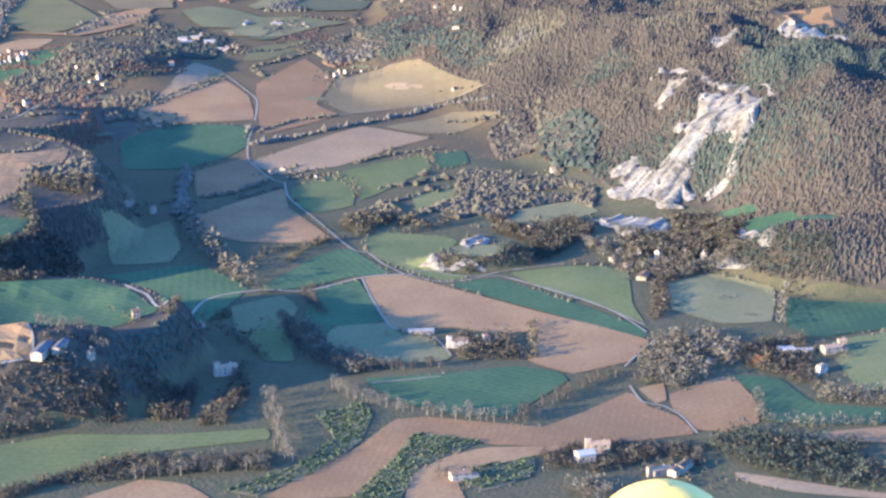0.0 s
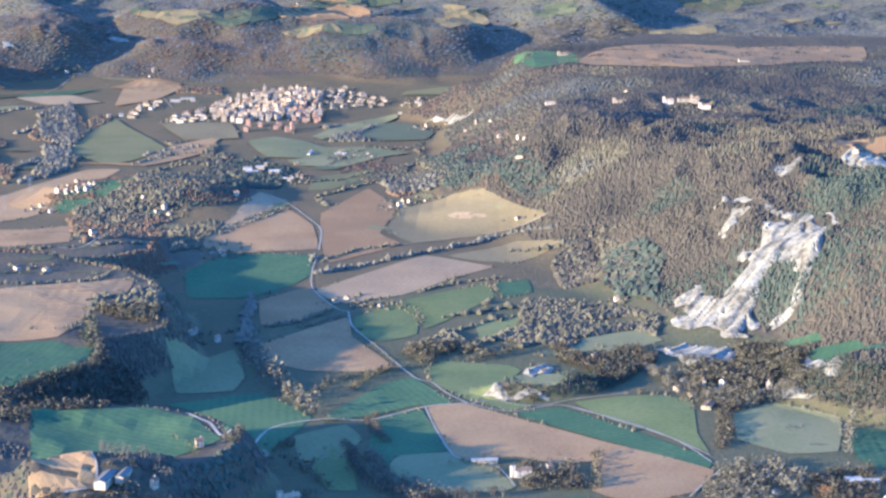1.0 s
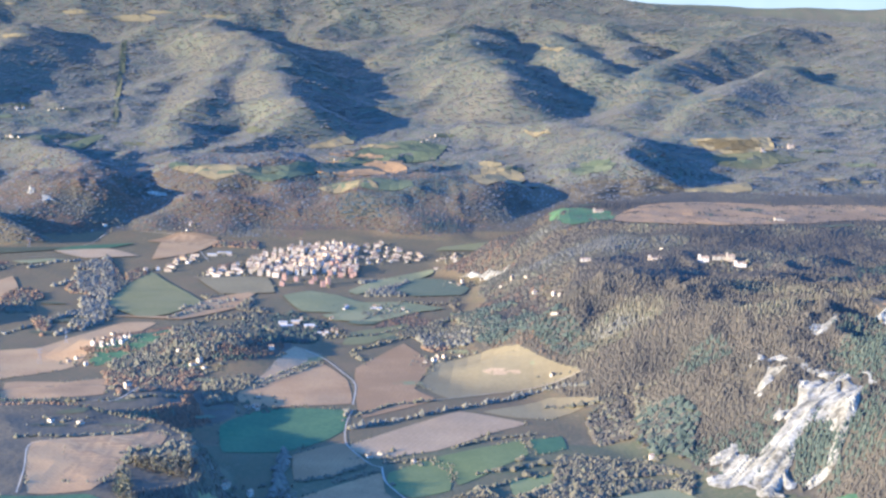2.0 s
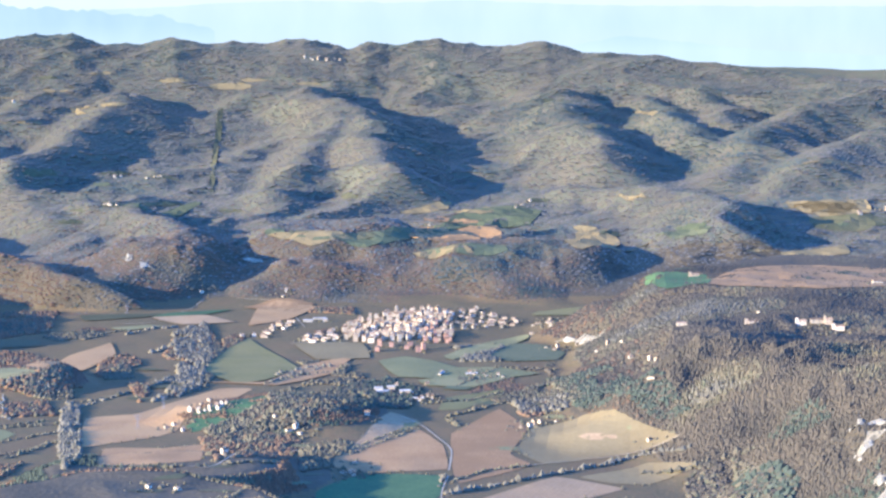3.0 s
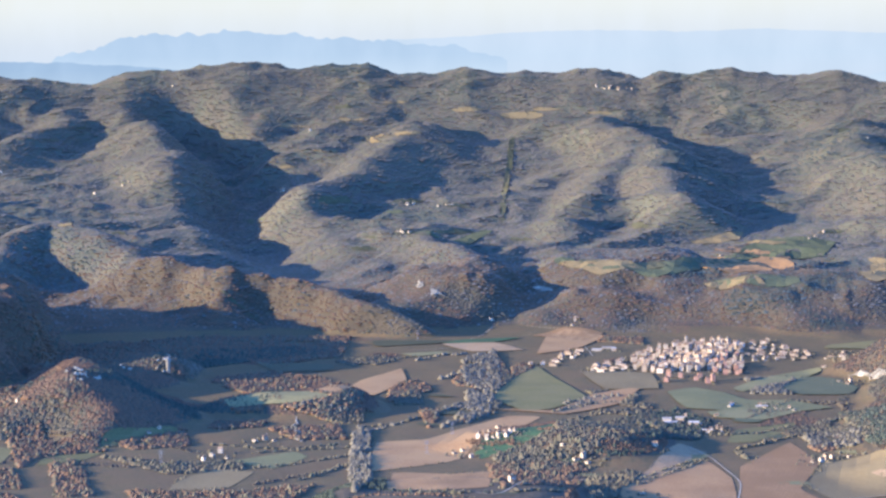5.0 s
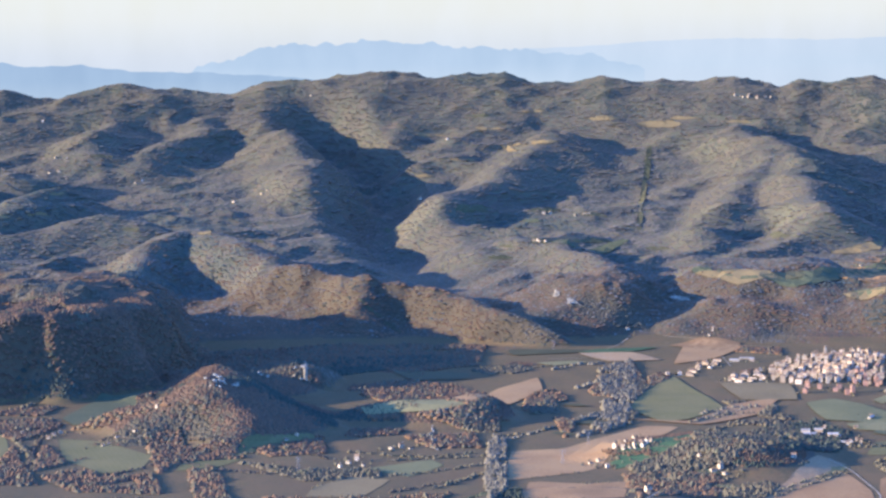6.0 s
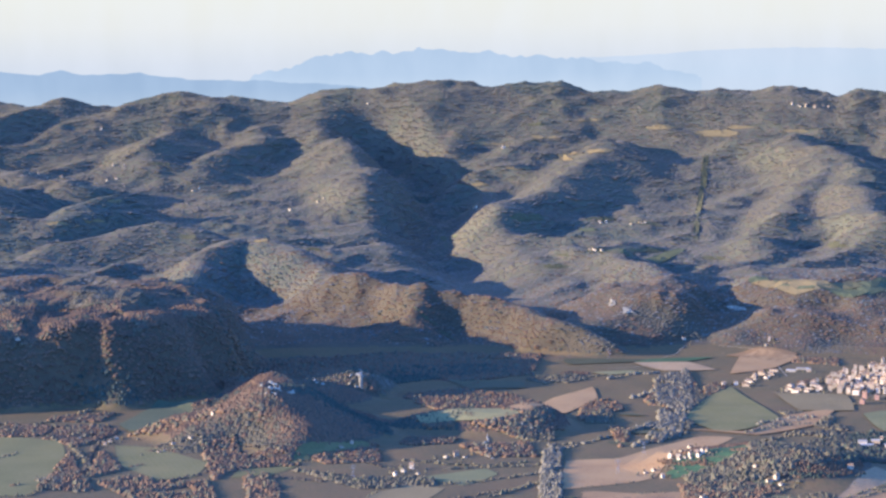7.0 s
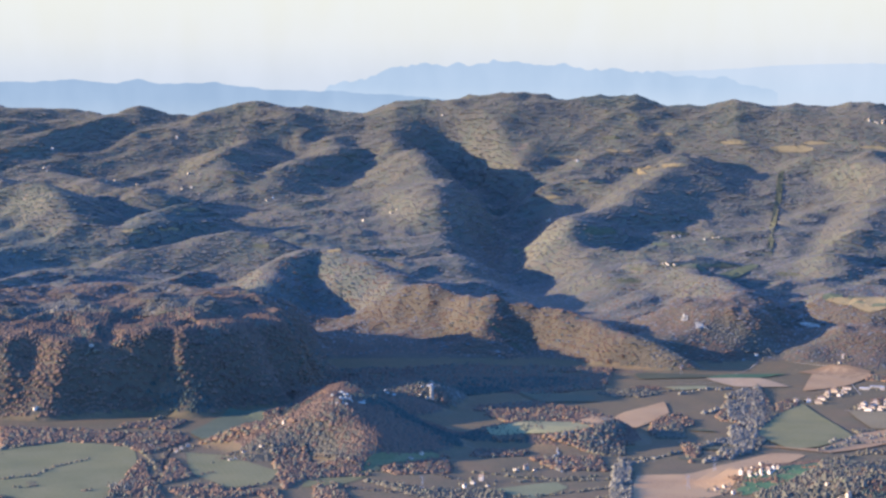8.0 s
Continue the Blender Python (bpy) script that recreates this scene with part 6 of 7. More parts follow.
grove("hedge", 6, (-115, 1337), (-104, 1285), (-93, 1240), (-104, 1241), (-116, 1299))
grove("hedge", 6, (-188, 2355), (-138, 2388), (-83, 2347), (-56, 2268), (-93, 2268), (-146, 2322))
grove("pine", 7, (-108, 2474), (-32, 2338), (-17, 2164), (-67, 2240))
grove("bare", 8, (-650, 2838), (-621, 2934), (-552, 2646), (-514, 2373), (-551, 2315), (-584, 2396), (-561, 2479))
grove("bare", 7, (-643, 2251), (-628, 2269), (-520, 1880), (-519, 1817), (-589, 2046))
grove("hedge", 7, (-736, 2411), (-684, 2438), (-643, 2297), (-716, 2332))
grove("hedge", 7, (-678, 2544), (-653, 2590), (-613, 2460), (-646, 2452))
grove("oak", 7, (-568, 2790), (-554, 2840), (-502, 2648), (-528, 2594))
grove("hedge", 7, (-434, 2599), (-376, 2602), (-331, 2477), (-390, 2503))
grove("oak", 7, (-521, 3128), (-433, 3122), (-422, 3044), (-494, 3068))
grove("bare", 7, (-243, 2729), (-200, 2758), (-152, 2714), (-175, 2613), (-225, 2613))
grove("oak", 7, (-233, 1120), (-206, 1134), (-165, 1190), (-146, 1187), (-148, 1134), (-205, 1125))
grove("hedge", 6, (-198, 1082), (-172, 1076), (-134, 1073), (-94, 1077), (-92, 1054), (-129, 1052), (-167, 1042), (-205, 1033), (-229, 1006), (-242, 1012), (-227, 1026), (-208, 1050))
grove("hedge", 6, (-169, 1229), (-175, 1358), (-151, 1354), (-138, 1336), (-162, 1315))
grove("oak", 8, (-1134, 2117), (-1052, 2015), (-986, 1964), (-937, 1984), (-883, 1896), (-978, 1884), (-1063, 1959))
grove("oak", 8, (-891, 2139), (-836, 2226), (-796, 2136), (-849, 2101))
grove("hedge", 7, (-874, 2064), (-785, 2038), (-706, 2066), (-696, 2017), (-765, 1985))
grove("oak", 8, (-927, 2049), (-873, 2015), (-798, 1870), (-830, 1860))
grove("oak", 8, (-994, 2121), (-894, 2145), (-876, 2085), (-939, 2046))
grove("oak", 8, (-1147, 2213), (-1194, 2382), (-1160, 2462), (-1023, 2215), (-1066, 2214), (-1105, 2204))
grove("oak", 8, (-1236, 2170), (-1257, 2248), (-1212, 2280), (-1170, 2229), (-1170, 2130))
grove("oak", 7, (-614, 2614), (-648, 2866), (-621, 2928), (-547, 2687), (-558, 2529))
grove("oak", 7, (-612, 2427), (-567, 2413), (-524, 2344), (-566, 2296))
grove("pine", 7, (205, 1438), (230, 1501), (249, 1437), (280, 1430), (300, 1405), (293, 1388), (263, 1397), (238, 1409))


# added wood, planted to darken the valley floor where shade lies
grove("oak", 9, (-1174, 2542), (-1311, 2864), (-1094, 3007), (-874, 3047), (-826, 2842), (-903, 2745), (-970, 2786), (-1070, 2760), (-1081, 2637))
grove("oak", 7, (23, 1948), (76, 1929), (89, 1806), (51, 1797))
grove("hedge", 7, (87, 1940), (114, 1860), (117, 1764), (91, 1804))
# groves added to darken the strip that lies in shade
grove("pine", 8, (-1007, 2563), (-1047, 2871), (-927, 2933), (-851, 2883), (-917, 2795), (-986, 2702))
grove("oak", 8, (-946, 2593), (-880, 2681), (-807, 2652), (-740, 2586), (-763, 2414), (-895, 2539))
grove("hedge", 7, (-826, 2799), (-777, 2862), (-740, 2816), (-772, 2752))
grove("oak", 7, (-879, 2408), (-799, 2369), (-756, 2347), (-808, 2330))
single_tree("orange", 198.0, 1235.3)
# a patchwork of small plots on the rest of the valley floor
PLOTS = [(M_PLOUGH, "bare ploughed brown plot on the valley floor"), (M_FALLOW, "dry fallow plot on the valley floor"), (M_OLIVE, "olive green meadow plot on the valley floor"),
         (M_PLOUGH, "bare ploughed brown plot on the valley floor"), (M_TAN, "tan stubble plot on the valley floor"), (M_GREEN, "green plot of young corn on the valley floor")]


def lattice_corner(i, j):
    u, v = 92 * (i + 0.3 * float(lattice(np.int64(i), np.int64(j), 91))), 66 * (j + 0.3 * float(lattice(np.int64(i), np.int64(j), 92)))
    c, s = math.cos(0.35), math.sin(0.35)
    return u * c - v * s, u * s + v * c


for i in range(-30, 40):
    for j in range(5, 55):
        quad = [lattice_corner(i, j), lattice_corner(i + 1, j), lattice_corner(i + 1, j + 1), lattice_corner(i, j + 1)]
        cx, cy = sum(q[0] for q in quad) / 4, sum(q[1] for q in quad) / 4
        r, bearing = math.hypot(cx, cy), math.degrees(math.atan2(-cx, cy))
        if not (1050 < r < 3150 and -12 < bearing < 34):
            continue
        quad = [(cx + (x - cx) * 0.93, cy + (y - cy) * 0.93) for x, y in quad]
        spots = quad + [(cx, cy)] + [((quad[k][0] + quad[k - 1][0]) / 2, (quad[k][1] + quad[k - 1][1]) / 2) for k in range(4)]
        sx, sy = np.array([p[0] for p in spots]), np.array([p[1] for p in spots])
        if (land(sx, sy) > 8).any() or open_land(sx, sy).any() or by_house(sx, sy, 16).any() or on_track(sx, sy, 5).any() or any(inside(sx, sy, g).any() for g in GROVES):
            continue
        if bearing > 13 and r < 2700 and float(lattice(np.int64(i), np.int64(j), 95)) < 0.7:
            grove("oak", 7.5, *quad)
            continue
        mat, label = PLOTS[int(abs(float(lattice(np.int64(i), np.int64(j), 93))) * 5.99)]
        # left-hand plots get the darkened pasture, since the floor there lies in shade
        if bearing > 12.5 and float(lattice(np.int64(i), np.int64(j), 94)) < 0.6:
            mat, label = M_PASTURE, "pasture plot on the valley floor, darkened for shade"
        field(mat, label, *quad)

# the woods on all the hills, and loose trees on rough ground
wild = {k: [] for k in KINDS}
for r0, r1, gap in ((1000, 1350, 3.2), (1350, 1650, 2.9), (1650, 2250, 2.9), (2250, 3100, 4.1), (3100, 3800, 5.6), (3800, 4860, 7.0)):
    p = polar_scatter(r0, r1, -15, 35, gap)
    x, y = p[:, 0], p[:, 1]
    z = land(x, y)
    cover = 0.55 * vnoise(x, y, 170, 21) + 0.45 * vnoise(x, y, 55, 22)
    keep = (smooth(4, 15, z) * 1.35 - 0.62 + 0.75 * cover + 0.25 * smooth(1800, 2300, np.hypot(x, y)) > 0) & ~(open_land(x, y) & ((np.hypot(x, y) < 2200) | (vnoise(x, y, 16, 77) < 0.22))) & ~on_track(x, y, 4)
    if r0 < 3100:
        steep = np.abs(land(x + 5, y) - z) + np.abs(land(x, y + 5) - z)
        keep &= ~bare_slope(x, y) & ((np.hypot(x, y) > 2150) | (x > -90) | (steep > 1.6) | (cover > 0.5))
    keep &= ~by_house(x, y, 8)
    x, y = x[keep], y[keep]
    mood = 0.6 * vnoise(x, y, 260, 23) + 0.5 * vnoise(x, y, 75, 24) + rng.uniform(-0.15, 0.15, len(x))
    radius = gap * (0.92 if r0 < 3100 else 0.78) * rng.uniform(0.65, 1.25, len(x))
    # with distance, more trees take the haze-paled colours
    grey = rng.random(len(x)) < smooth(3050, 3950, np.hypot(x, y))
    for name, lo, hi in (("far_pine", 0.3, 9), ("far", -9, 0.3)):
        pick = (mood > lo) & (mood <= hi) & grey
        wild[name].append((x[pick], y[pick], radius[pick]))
    for name, lo, hi in (("pine", 0.42, 9), ("oak", -0.4, 0.42), ("rust", -0.4, 0.42), ("hedge", -0.72, -0.4), ("bare", -9, -0.72)):
        pick = (mood > lo) & (mood <= hi) & ~grey
        if name in ("oak", "rust"):
            pick &= (np.degrees(np.arctan2(-x, y)) - 25 * (np.hypot(x, y) < 1750) > 3 + 4 * rng.uniform(-1, 1, len(x))) == (name == "rust")
        wild[name].append((x[pick], y[pick], radius[pick]))
for name, label in (("pine", "dark green pine wood on the hillsides"), ("oak", "brown autumn oak wood on the hillsides"), ("rust", "rusty brown autumn oak wood on the hillsides"), ("hedge", "mixed scrub wood on the hillsides"), ("bare", "grey leafless wood on the hillsides"), ("far", "leafless wood on the far hills, paled for haze in its colour"), ("far_pine", "pine wood on the far hills, paled and blued for haze in its colour")):
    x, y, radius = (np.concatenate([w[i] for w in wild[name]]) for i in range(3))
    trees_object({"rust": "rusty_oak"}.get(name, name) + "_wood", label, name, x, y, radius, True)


# bushes along the edges of the fields
edge_x, edge_y = [], []
for poly in OPEN:
    for (ax, ay), (bx, by) in zip(poly, poly[1:] + poly[:1]):
        n = int(math.hypot(bx - ax, by - ay) / 4.5 + rng.random())
        for i in range(n):
            k = rng.random()
            x, y = ax + (bx - ax) * k, ay + (by - ay) * k
            if float(vnoise(x, y, 40, 51)) > 0.22:
                edge_x.append(x + rng.normal(0, 1.3)), edge_y.append(y + rng.normal(0, 1.3))
edge_x, edge_y = np.array(edge_x), np.array(edge_y)
keep = ~on_track(edge_x, edge_y, 2.5)
edge_x, edge_y = edge_x[keep], edge_y[keep]
trees_object("field_hedge", "low mixed bushes along the field edges", "hedge", edge_x, edge_y, rng.uniform(0.5, 1.0, len(edge_x)) * (2.2 + 1.6 * vnoise(edge_x, edge_y, 30, 52)), True)


# vine rows
def vine_rows(*corners, turn=0.6, gap=3.4):
    poly = [tuple(c) for c in corners]
    c, s = math.cos(turn), math.sin(turn)
    us = [x * c + y * s for x, y in poly]
    vs_ = [-x * s + y * c for x, y in poly]
    xs, ys = [], []
    for v in np.arange(min(vs_), max(vs_), gap):
        for u in np.arange(min(us), max(us), 1.5):
            xs.append(u * c - v * s), ys.append(u * s + v * c)
    x, y = np.array(xs), np.array(ys)
    keep = inside(x, y, poly) & (rng.random(len(x)) < 0.85)
    x, y = x[keep], y[keep]
    n = len(x)
    v, f = caps(np.column_stack([x, y, land(x, y) + 0.7]), rng.uniform(0.6, 1.0, n), 1.0)
    tagged(fast_mesh("vine_row", v, f, M_VINES), "rows of leafy green vines in a vineyard", "vines", kind="stuff")



# garden trees round the lone houses
LONE = [b for b in BUILT if not (2580 < math.hypot(*b) < 3200 and -560 < b[0] < -140) and math.hypot(*b) < 4000]
hx_ = np.array([b[0] for b in LONE for k in range(9)]) + rng.normal(0, 11, 9 * len(LONE))
hy_ = np.array([b[1] for b in LONE for k in range(9)]) + rng.normal(0, 13, 9 * len(LONE))
keep = ~by_house(hx_, hy_, 5.5) & ~on_track(hx_, hy_, 3.0)
hx_, hy_ = hx_[keep], hy_[keep]
trees_object("house_garden", "garden trees round the lone houses", "hedge", hx_, hy_, rng.uniform(1.3, 2.9, len(hx_)))

# garden trees between the town's houses
TOWN = [b for b in BUILT if 2580 < math.hypot(*b) < 3200 and -560 < b[0] < -140]
gx_ = np.array([b[0] for b in TOWN for k in range(4)]) + rng.uniform(-13, 13, 4 * len(TOWN))
gy_ = np.array([b[1] for b in TOWN for k in range(4)]) + rng.uniform(-13, 13, 4 * len(TOWN))
keep = ~by_house(gx_, gy_, 5.5)
gx_, gy_ = gx_[keep], gy_[keep]
trees_object("town_garden", "dark garden trees between the town houses", "hedge", gx_, gy_, rng.uniform(1.4, 2.8, len(gx_)))
vine_rows((-15, 1111), (22, 1098), (6, 1082), (-13, 1058), (-24, 1005), (-49, 1011), (-31, 1059))
vine_rows((16, 1060), (51, 1076), (50, 1054), (36, 1037), (21, 1027), (10, 1042))
vine_rows((-73, 1137), (-47, 1162), (-40, 1141), (-45, 1100), (-68, 1051), (-98, 1018), (-114, 1026), (-80, 1059), (-61, 1101))


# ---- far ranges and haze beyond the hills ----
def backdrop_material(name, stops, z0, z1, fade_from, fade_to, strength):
    """Glowing distance, haze painted into colour by height; it thins upwards into the sky."""
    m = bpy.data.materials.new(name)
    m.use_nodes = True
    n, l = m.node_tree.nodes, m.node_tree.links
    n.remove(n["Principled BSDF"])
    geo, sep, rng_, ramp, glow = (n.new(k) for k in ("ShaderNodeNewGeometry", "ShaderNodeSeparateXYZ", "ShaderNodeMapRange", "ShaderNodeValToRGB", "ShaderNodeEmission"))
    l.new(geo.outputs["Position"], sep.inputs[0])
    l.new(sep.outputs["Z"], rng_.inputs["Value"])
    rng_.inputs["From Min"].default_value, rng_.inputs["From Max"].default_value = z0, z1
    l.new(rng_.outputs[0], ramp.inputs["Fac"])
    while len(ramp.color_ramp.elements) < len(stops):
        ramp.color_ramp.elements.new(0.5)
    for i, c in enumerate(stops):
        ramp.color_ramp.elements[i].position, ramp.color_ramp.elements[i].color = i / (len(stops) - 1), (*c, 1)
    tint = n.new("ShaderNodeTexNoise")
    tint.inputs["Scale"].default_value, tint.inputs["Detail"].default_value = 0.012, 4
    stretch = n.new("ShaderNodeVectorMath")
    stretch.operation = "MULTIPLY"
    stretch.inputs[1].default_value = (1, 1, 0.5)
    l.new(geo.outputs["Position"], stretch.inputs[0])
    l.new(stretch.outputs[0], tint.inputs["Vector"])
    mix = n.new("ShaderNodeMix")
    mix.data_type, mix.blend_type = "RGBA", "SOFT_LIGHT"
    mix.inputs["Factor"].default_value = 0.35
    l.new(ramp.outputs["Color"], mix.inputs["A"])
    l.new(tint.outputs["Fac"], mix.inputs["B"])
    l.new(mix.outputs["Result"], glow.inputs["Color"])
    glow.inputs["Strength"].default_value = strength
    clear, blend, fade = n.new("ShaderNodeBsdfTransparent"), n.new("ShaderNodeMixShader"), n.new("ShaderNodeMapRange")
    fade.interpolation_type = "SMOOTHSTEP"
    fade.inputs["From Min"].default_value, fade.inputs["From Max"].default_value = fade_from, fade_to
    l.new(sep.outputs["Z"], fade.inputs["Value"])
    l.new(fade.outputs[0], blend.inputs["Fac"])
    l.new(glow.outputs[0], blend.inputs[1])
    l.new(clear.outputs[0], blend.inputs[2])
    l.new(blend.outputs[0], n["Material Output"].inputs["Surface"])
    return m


def height_at(el, r):
    return EYE + r * math.tan(math.radians(el))


def far_range(r, az, el, mat, label, foot=-1.6, rough=0.0):
    """A range of hills on the horizon."""
    a = np.arange(az[0], az[-1], 0.06)
    e = np.interp(a, az, el) + rough * (vnoise(a * 100, a * 0, 35, 71) + 0.6 * vnoise(a * 100, a * 0, 14, 72))
    x, y = -r * np.sin(np.radians(a)), r * np.cos(np.radians(a))
    top = EYE + r * np.tan(np.radians(e))
    n = len(a)
    deep = 1.001
    v = np.concatenate([np.column_stack([x, y, np.full(n, height_at(foot, r))]), np.column_stack([x * deep, y * deep, top])])
    i = np.arange(n - 1)
    ob = fast_mesh("backdrop", v, np.stack([i, i + 1, i + 1 + n, i + n], -1), mat)
    ob.visible_shadow = False
    return tagged(ob, label, "distance", kind="structure")


# glowing haze colours; the HAZE sheet hides the world's own sky
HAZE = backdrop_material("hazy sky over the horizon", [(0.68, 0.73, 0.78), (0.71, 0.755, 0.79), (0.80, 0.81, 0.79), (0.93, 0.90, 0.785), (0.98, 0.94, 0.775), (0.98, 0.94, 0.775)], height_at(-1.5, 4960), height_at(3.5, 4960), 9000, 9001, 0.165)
FAR = backdrop_material("far mountains glowing haze-blue", [(0.70, 0.78, 0.82), (0.57, 0.68, 0.77), (0.54, 0.65, 0.75)], height_at(-0.6, 4940), height_at(1.0, 4940), 9000, 9001, 0.165)
NEARER = backdrop_material("haze-blue hills", [(0.55, 0.65, 0.73), (0.44, 0.56, 0.68), (0.42, 0.54, 0.67)], height_at(-0.8, 4900), height_at(0.5, 4900), 9000, 9001, 0.165)
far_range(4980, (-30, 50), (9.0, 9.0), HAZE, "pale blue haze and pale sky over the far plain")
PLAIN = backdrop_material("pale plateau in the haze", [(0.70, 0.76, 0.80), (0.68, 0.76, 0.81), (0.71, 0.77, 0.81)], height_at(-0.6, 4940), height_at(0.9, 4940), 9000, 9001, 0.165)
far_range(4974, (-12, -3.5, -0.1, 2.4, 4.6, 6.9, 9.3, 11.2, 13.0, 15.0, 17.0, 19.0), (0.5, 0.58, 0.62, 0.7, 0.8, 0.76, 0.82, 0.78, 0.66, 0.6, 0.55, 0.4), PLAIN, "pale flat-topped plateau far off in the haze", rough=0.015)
far_range(4965, (11.6, 13.0, 15.1, 16.5, 17.0, 17.5, 18.1, 18.7, 19.3, 20.4, 21.3, 22.3, 23.2, 23.8, 24.2), (0.0, 0.42, 0.57, 0.62, 0.76, 0.84, 0.73, 0.9, 0.9, 0.77, 0.77, 0.61, 0.36, 0.15, -0.1), FAR, "jagged mountain massif far off, glowing haze-blue", rough=0.07)
far_range(4945, (19.0, 22.0, 23.5, 24.7, 25.8, 26.9, 28.4, 29.0, 29.6, 30.7, 31.7, 32.6, 33.6, 42), (-0.3, -0.05, 0.05, 0.07, 0.13, 0.3, 0.25, 0.41, 0.26, 0.38, 0.3, 0.3, 0.27, 0.2), NEARER, "mountain range with pale cliffs far off, glowing haze-blue", rough=0.02)
far_range(4945, (-14, -6, -3.7, -2.2, -0.7, 0.4, 1.7, 2.4), (-0.9, -0.75, -0.62, -0.5, -0.32, -0.18, -0.4, -0.8), FAR, "hills at the edge of the plain, glowing haze-blue", rough=0.02)


# ---- a second hot-air balloon, below and ahead ----
def balloon(x, y, z, radius):
    root = new("hot_air_balloon")
    root.matrix_basis = pose(x, y, z)
    tagged(root, "yellow hot-air balloon in flight over the valley", "balloon")
    gores, rows_ = 24, 14
    prof = []
    for i in range(rows_ + 1):
        k = i / rows_
        a = math.pi * (0.02 + 0.72 * k)
        prof.append((radius * math.sin(a) * (1 if a < 1.6 else 1 - 0.25 * (a - 1.6)), radius * math.cos(a) * (1.0 if a < 1.57 else 1.55)))
    prof.append((radius * 0.16, -radius * 1.62))
    for g in range(gores):
        bm = bmesh.new()
        a0, a1 = 2 * math.pi * g / gores, 2 * math.pi * (g + 1) / gores
        strips = []
        for r, h in prof:
            strip = []
            for j in range(5):
                a = a0 + (a1 - a0) * j / 4
                out = 1 + 0.02 * math.sin(math.pi * j / 4)
                strip.append(bm.verts.new((r * out * math.cos(a), r * out * math.sin(a), h)))
            strips.append(strip)
        for s, t in zip(strips, strips[1:]):
            for j in range(4):
                bm.faces.new((s[j], t[j], t[j + 1], s[j + 1]))
        gore = part("gore", bm, M_YELLOW, root)
        gore.data.polygons.foreach_set("use_smooth", [True] * len(gore.data.polygons))
    bm = bmesh.new()
    bmesh.ops.create_cone(bm, cap_ends=True, segments=32, radius1=radius * 0.12, radius2=radius * 0.03, depth=0.3, matrix=Matrix.Translation((0, 0, radius * 1.0)))
    part("crown_cap", bm, M_YELLOW, root)
    low = -radius * 1.62
    bm = bmesh.new()
    add_box(bm, -0.9, 0.9, -0.7, 0.7, low - 4.2, low - 3.0)
    basket = part("basket", bm, M_WICKER, root)
    bm = bmesh.new()
    add_box(bm, -1.0, 1.0, -0.8, -0.65, low - 3.05, low - 2.92)
    add_box(bm, -1.0, 1.0, 0.65, 0.8, low - 3.05, low - 2.92)
    add_box(bm, -1.0, -0.85, -0.65, 0.65, low - 3.05, low - 2.92)
    add_box(bm, 0.85, 1.0, -0.65, 0.65, low - 3.05, low - 2.92)
    part("rim", bm, M_BARK, basket)
    bm = bmesh.new()
    bmesh.ops.create_cone(bm, cap_ends=True, segments=12, radius1=0.3, radius2=0.22, depth=0.6, matrix=Matrix.Translation((0, 0, low - 1.2)))
    part("burner", bm, M_STEEL, root)
    for sx in (-1, 1):
        for sy in (-1, 1):
            bm = bmesh.new()
            a, b = Vector((0.85 * sx, 0.65 * sy, low - 3.0)), Vector((radius * 0.1 * sx, radius * 0.1 * sy, low))
            m = Matrix.Translation((a + b) / 2) @ (b - a).to_track_quat("Z", "Y").to_matrix().to_4x4()
            bmesh.ops.create_cone(bm, cap_ends=True, segments=6, radius1=0.03, radius2=0.03, depth=(b - a).length, matrix=m)
            part("suspension_cable", bm, M_STEEL, root)


balloon(25.5, 221.5, EYE - 98.5, 9.0)


# ---- limestone crags on the knolls ----
def crag(x, y, size, seed):
    bm = bmesh.new()
    bmesh.ops.create_icosphere(bm, subdivisions=2, radius=size)
    for v in bm.verts:
        k = 1 + 0.35 * float(vnoise(v.co.x * 3 + seed * 50, v.co.y * 3 + v.co.z * 2, size * 1.6, 81))
        v.co = Vector((v.co.x * k * 1.3, v.co.y * k, v.co.z * k * 0.9))
    me = bpy.data.meshes.new("crag")
    bm.to_mesh(me)
    bm.free()
    me.materials.append(M_ROCK)
    ob = new("crag", me)
    ob.matrix_basis = pose(x, y, float(land(x, y)) + size * 0.25, 0, 0, seed * 37)
    tagged(ob, "pale limestone crag among oaks on the knoll", "rock", "crags on the knoll")


crag(-967, 2296, 1.2, 5)
crag(-983, 2274, 2.8, 19)
crag(-987, 2276, 1.2, 10)
crag(-966, 2288, 2.8, 32)
crag(-967, 2285, 2.0, 17)
crag(-968, 2294, 1.8, 20)
crag(-968, 2282, 2.9, 10)
crag(-978, 2276, 1.1, 20)
crag(-989, 2284, 1.8, 32)
crag(-981, 2255, 2.9, 26)
crag(-979, 2275, 2.6, 37)
crag(-990, 2277, 3.0, 10)
crag(-973, 2261, 2.6, 33)
crag(-993, 2257, 2.0, 32)
crag(-977, 2260, 2.9, 29)
crag(-1041, 2538, 1.8, 29)
crag(-1038, 2524, 1.5, 10)
crag(-1027, 2535, 2.2, 30)
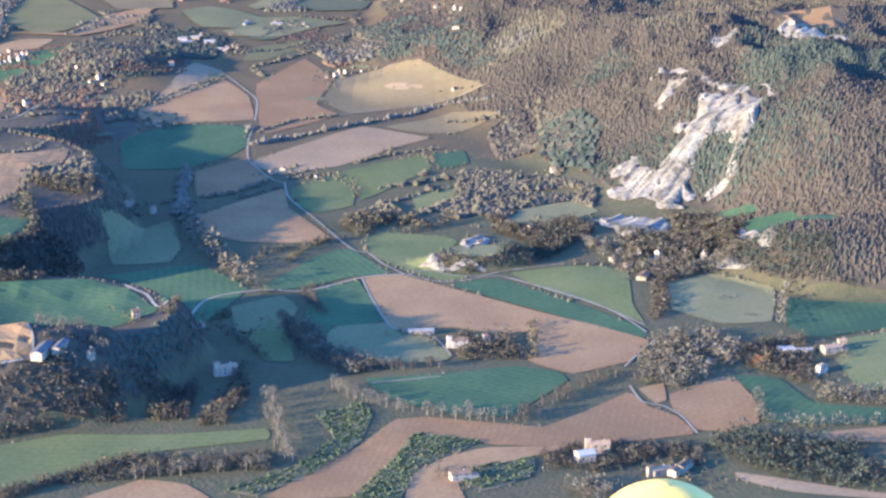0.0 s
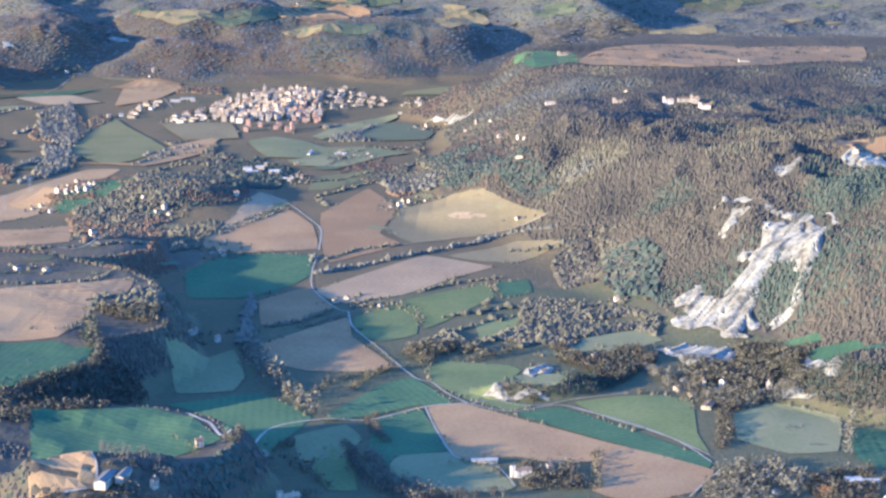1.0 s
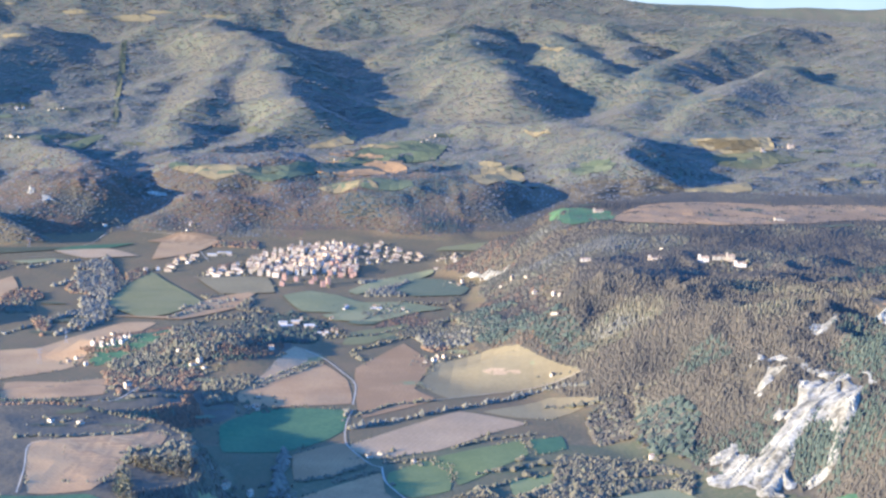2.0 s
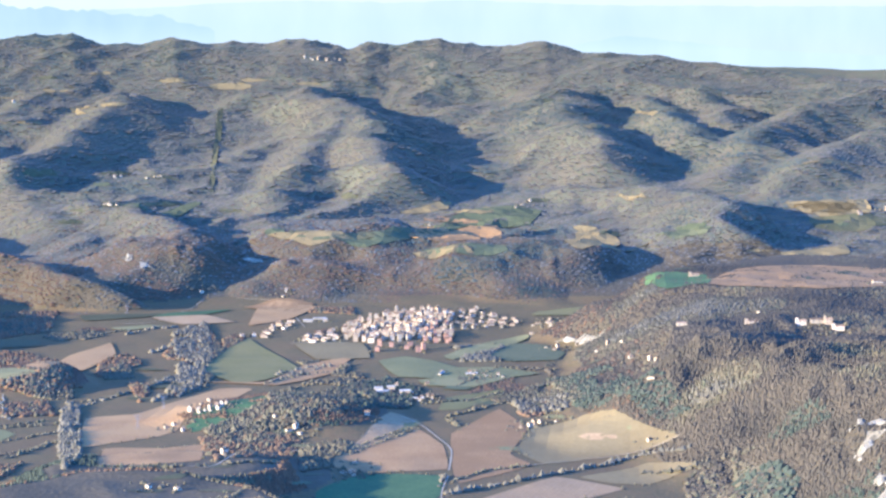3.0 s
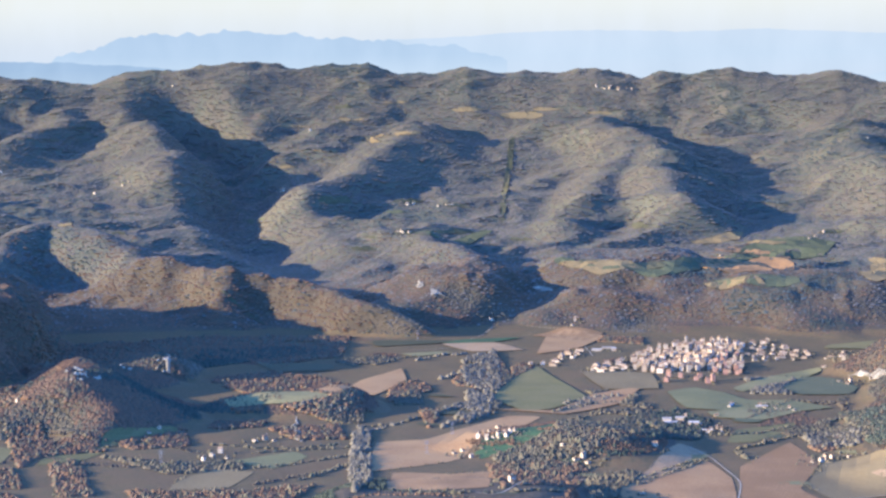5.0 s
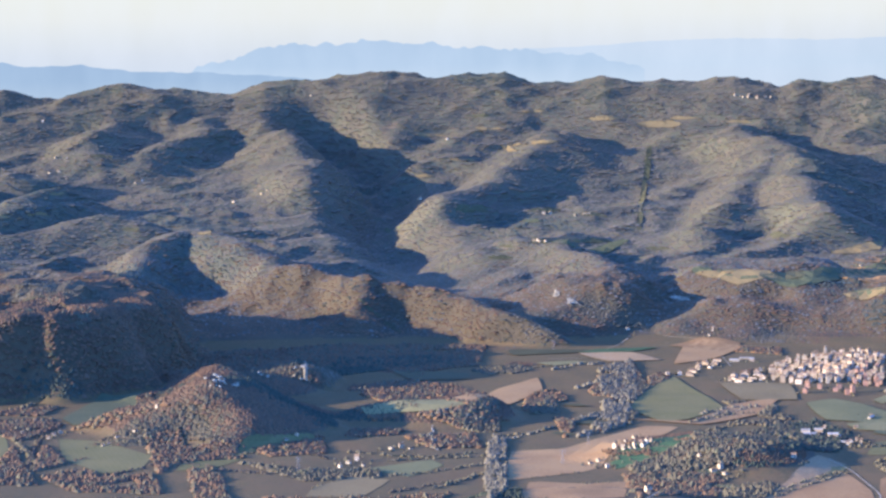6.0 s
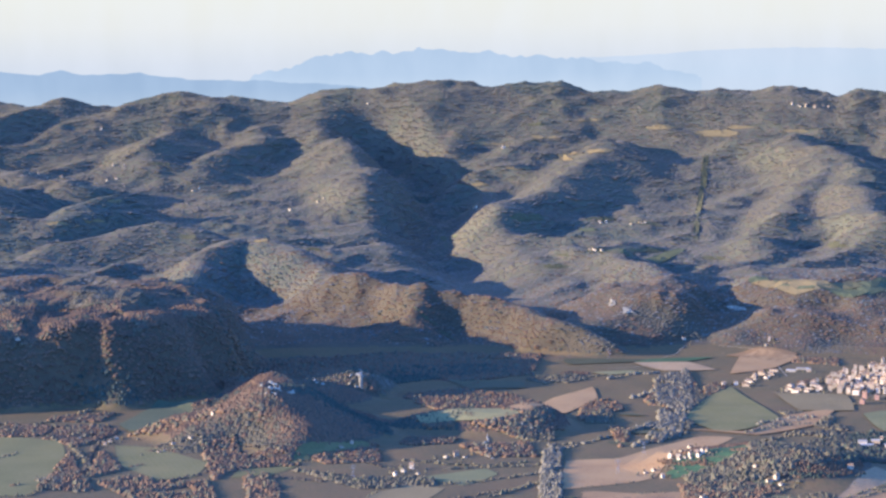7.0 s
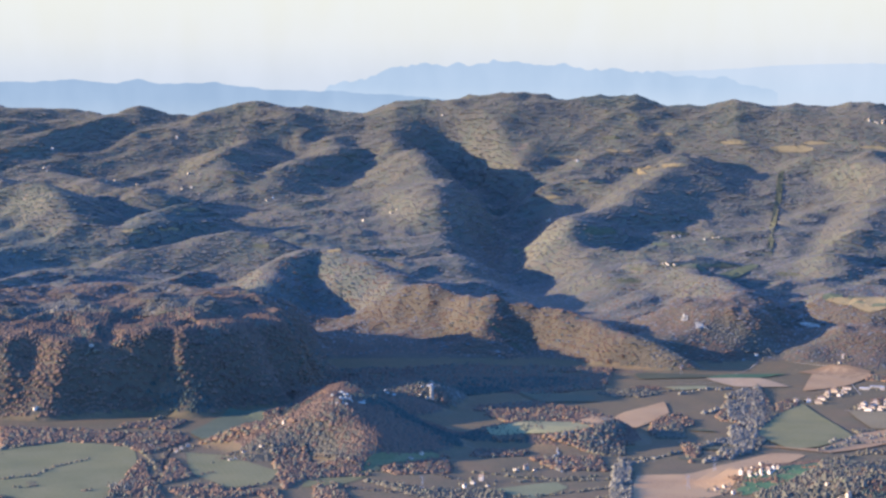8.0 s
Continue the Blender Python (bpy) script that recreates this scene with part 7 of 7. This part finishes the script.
crag(-1043, 2544, 2.1, 32)
crag(-1035, 2532, 1.9, 26)
crag(-1042, 2523, 1.8, 39)
crag(-970, 2260, 1.5, 0)
crag(-969, 2243, 2.2, 3)
crag(-979, 2239, 1.9, 6)
crag(-973, 2242, 1.4, 13)
crag(-987, 2554, 1.9, 15)
crag(-997, 2555, 1.5, 39)
crag(-984, 2575, 1.4, 31)
crag(-1000, 2567, 2.2, 2)
crag(-1207, 2216, 1.7, 20)
crag(-1217, 2221, 1.3, 38)
# ---- power line masts ----
def mast(x, y, tall):
    root = new("power_mast")
    root.matrix_basis = pose(x, y, float(land(x, y)), 0, 0, 25)
    tagged(root, "grey steel lattice power line mast in a field", "mast", "power line masts")
    for sx in (-1, 1):
        for sy in (-1, 1):
            bm = bmesh.new()
            a, b = Vector((1.6 * sx, 1.6 * sy, 0)), Vector((0.25 * sx, 0.25 * sy, tall))
            m = Matrix.Translation((a + b) / 2) @ (b - a).to_track_quat("Z", "Y").to_matrix().to_4x4()
            bmesh.ops.create_cone(bm, cap_ends=True, segments=5, radius1=0.1, radius2=0.08, depth=(b - a).length, matrix=m)
            part("leg", bm, M_STEEL, root)
    for k in (0.72, 0.84, 0.95):
        bm = bmesh.new()
        add_box(bm, -3.2, 3.2, -0.12, 0.12, tall * k, tall * k + 0.25)
        part("cross_arm", bm, M_STEEL, root)
    for k in (0.25, 0.5):
        bm = bmesh.new()
        w = 1.6 - 1.35 * k
        add_box(bm, -w, w, -w - 0.06, -w + 0.06, tall * k, tall * k + 0.15)
        add_box(bm, -w, w, w - 0.06, w + 0.06, tall * k, tall * k + 0.15)
        part("brace", bm, M_STEEL, root)


mast(-790, 2031, 16)
mast(-759, 3015, 16)
mast(-529, 2137, 16)
mast(-529, 2258, 16)


# models that were never set down anywhere
for pick in [t for row in TREES.values() for t in row if t.name not in SINGLE] + [h for row in PATTERNS.values() for h in row if h.name not in USED]:
    for piece in list(pick.children_recursive) + [pick]:
        bpy.data.objects.remove(piece)
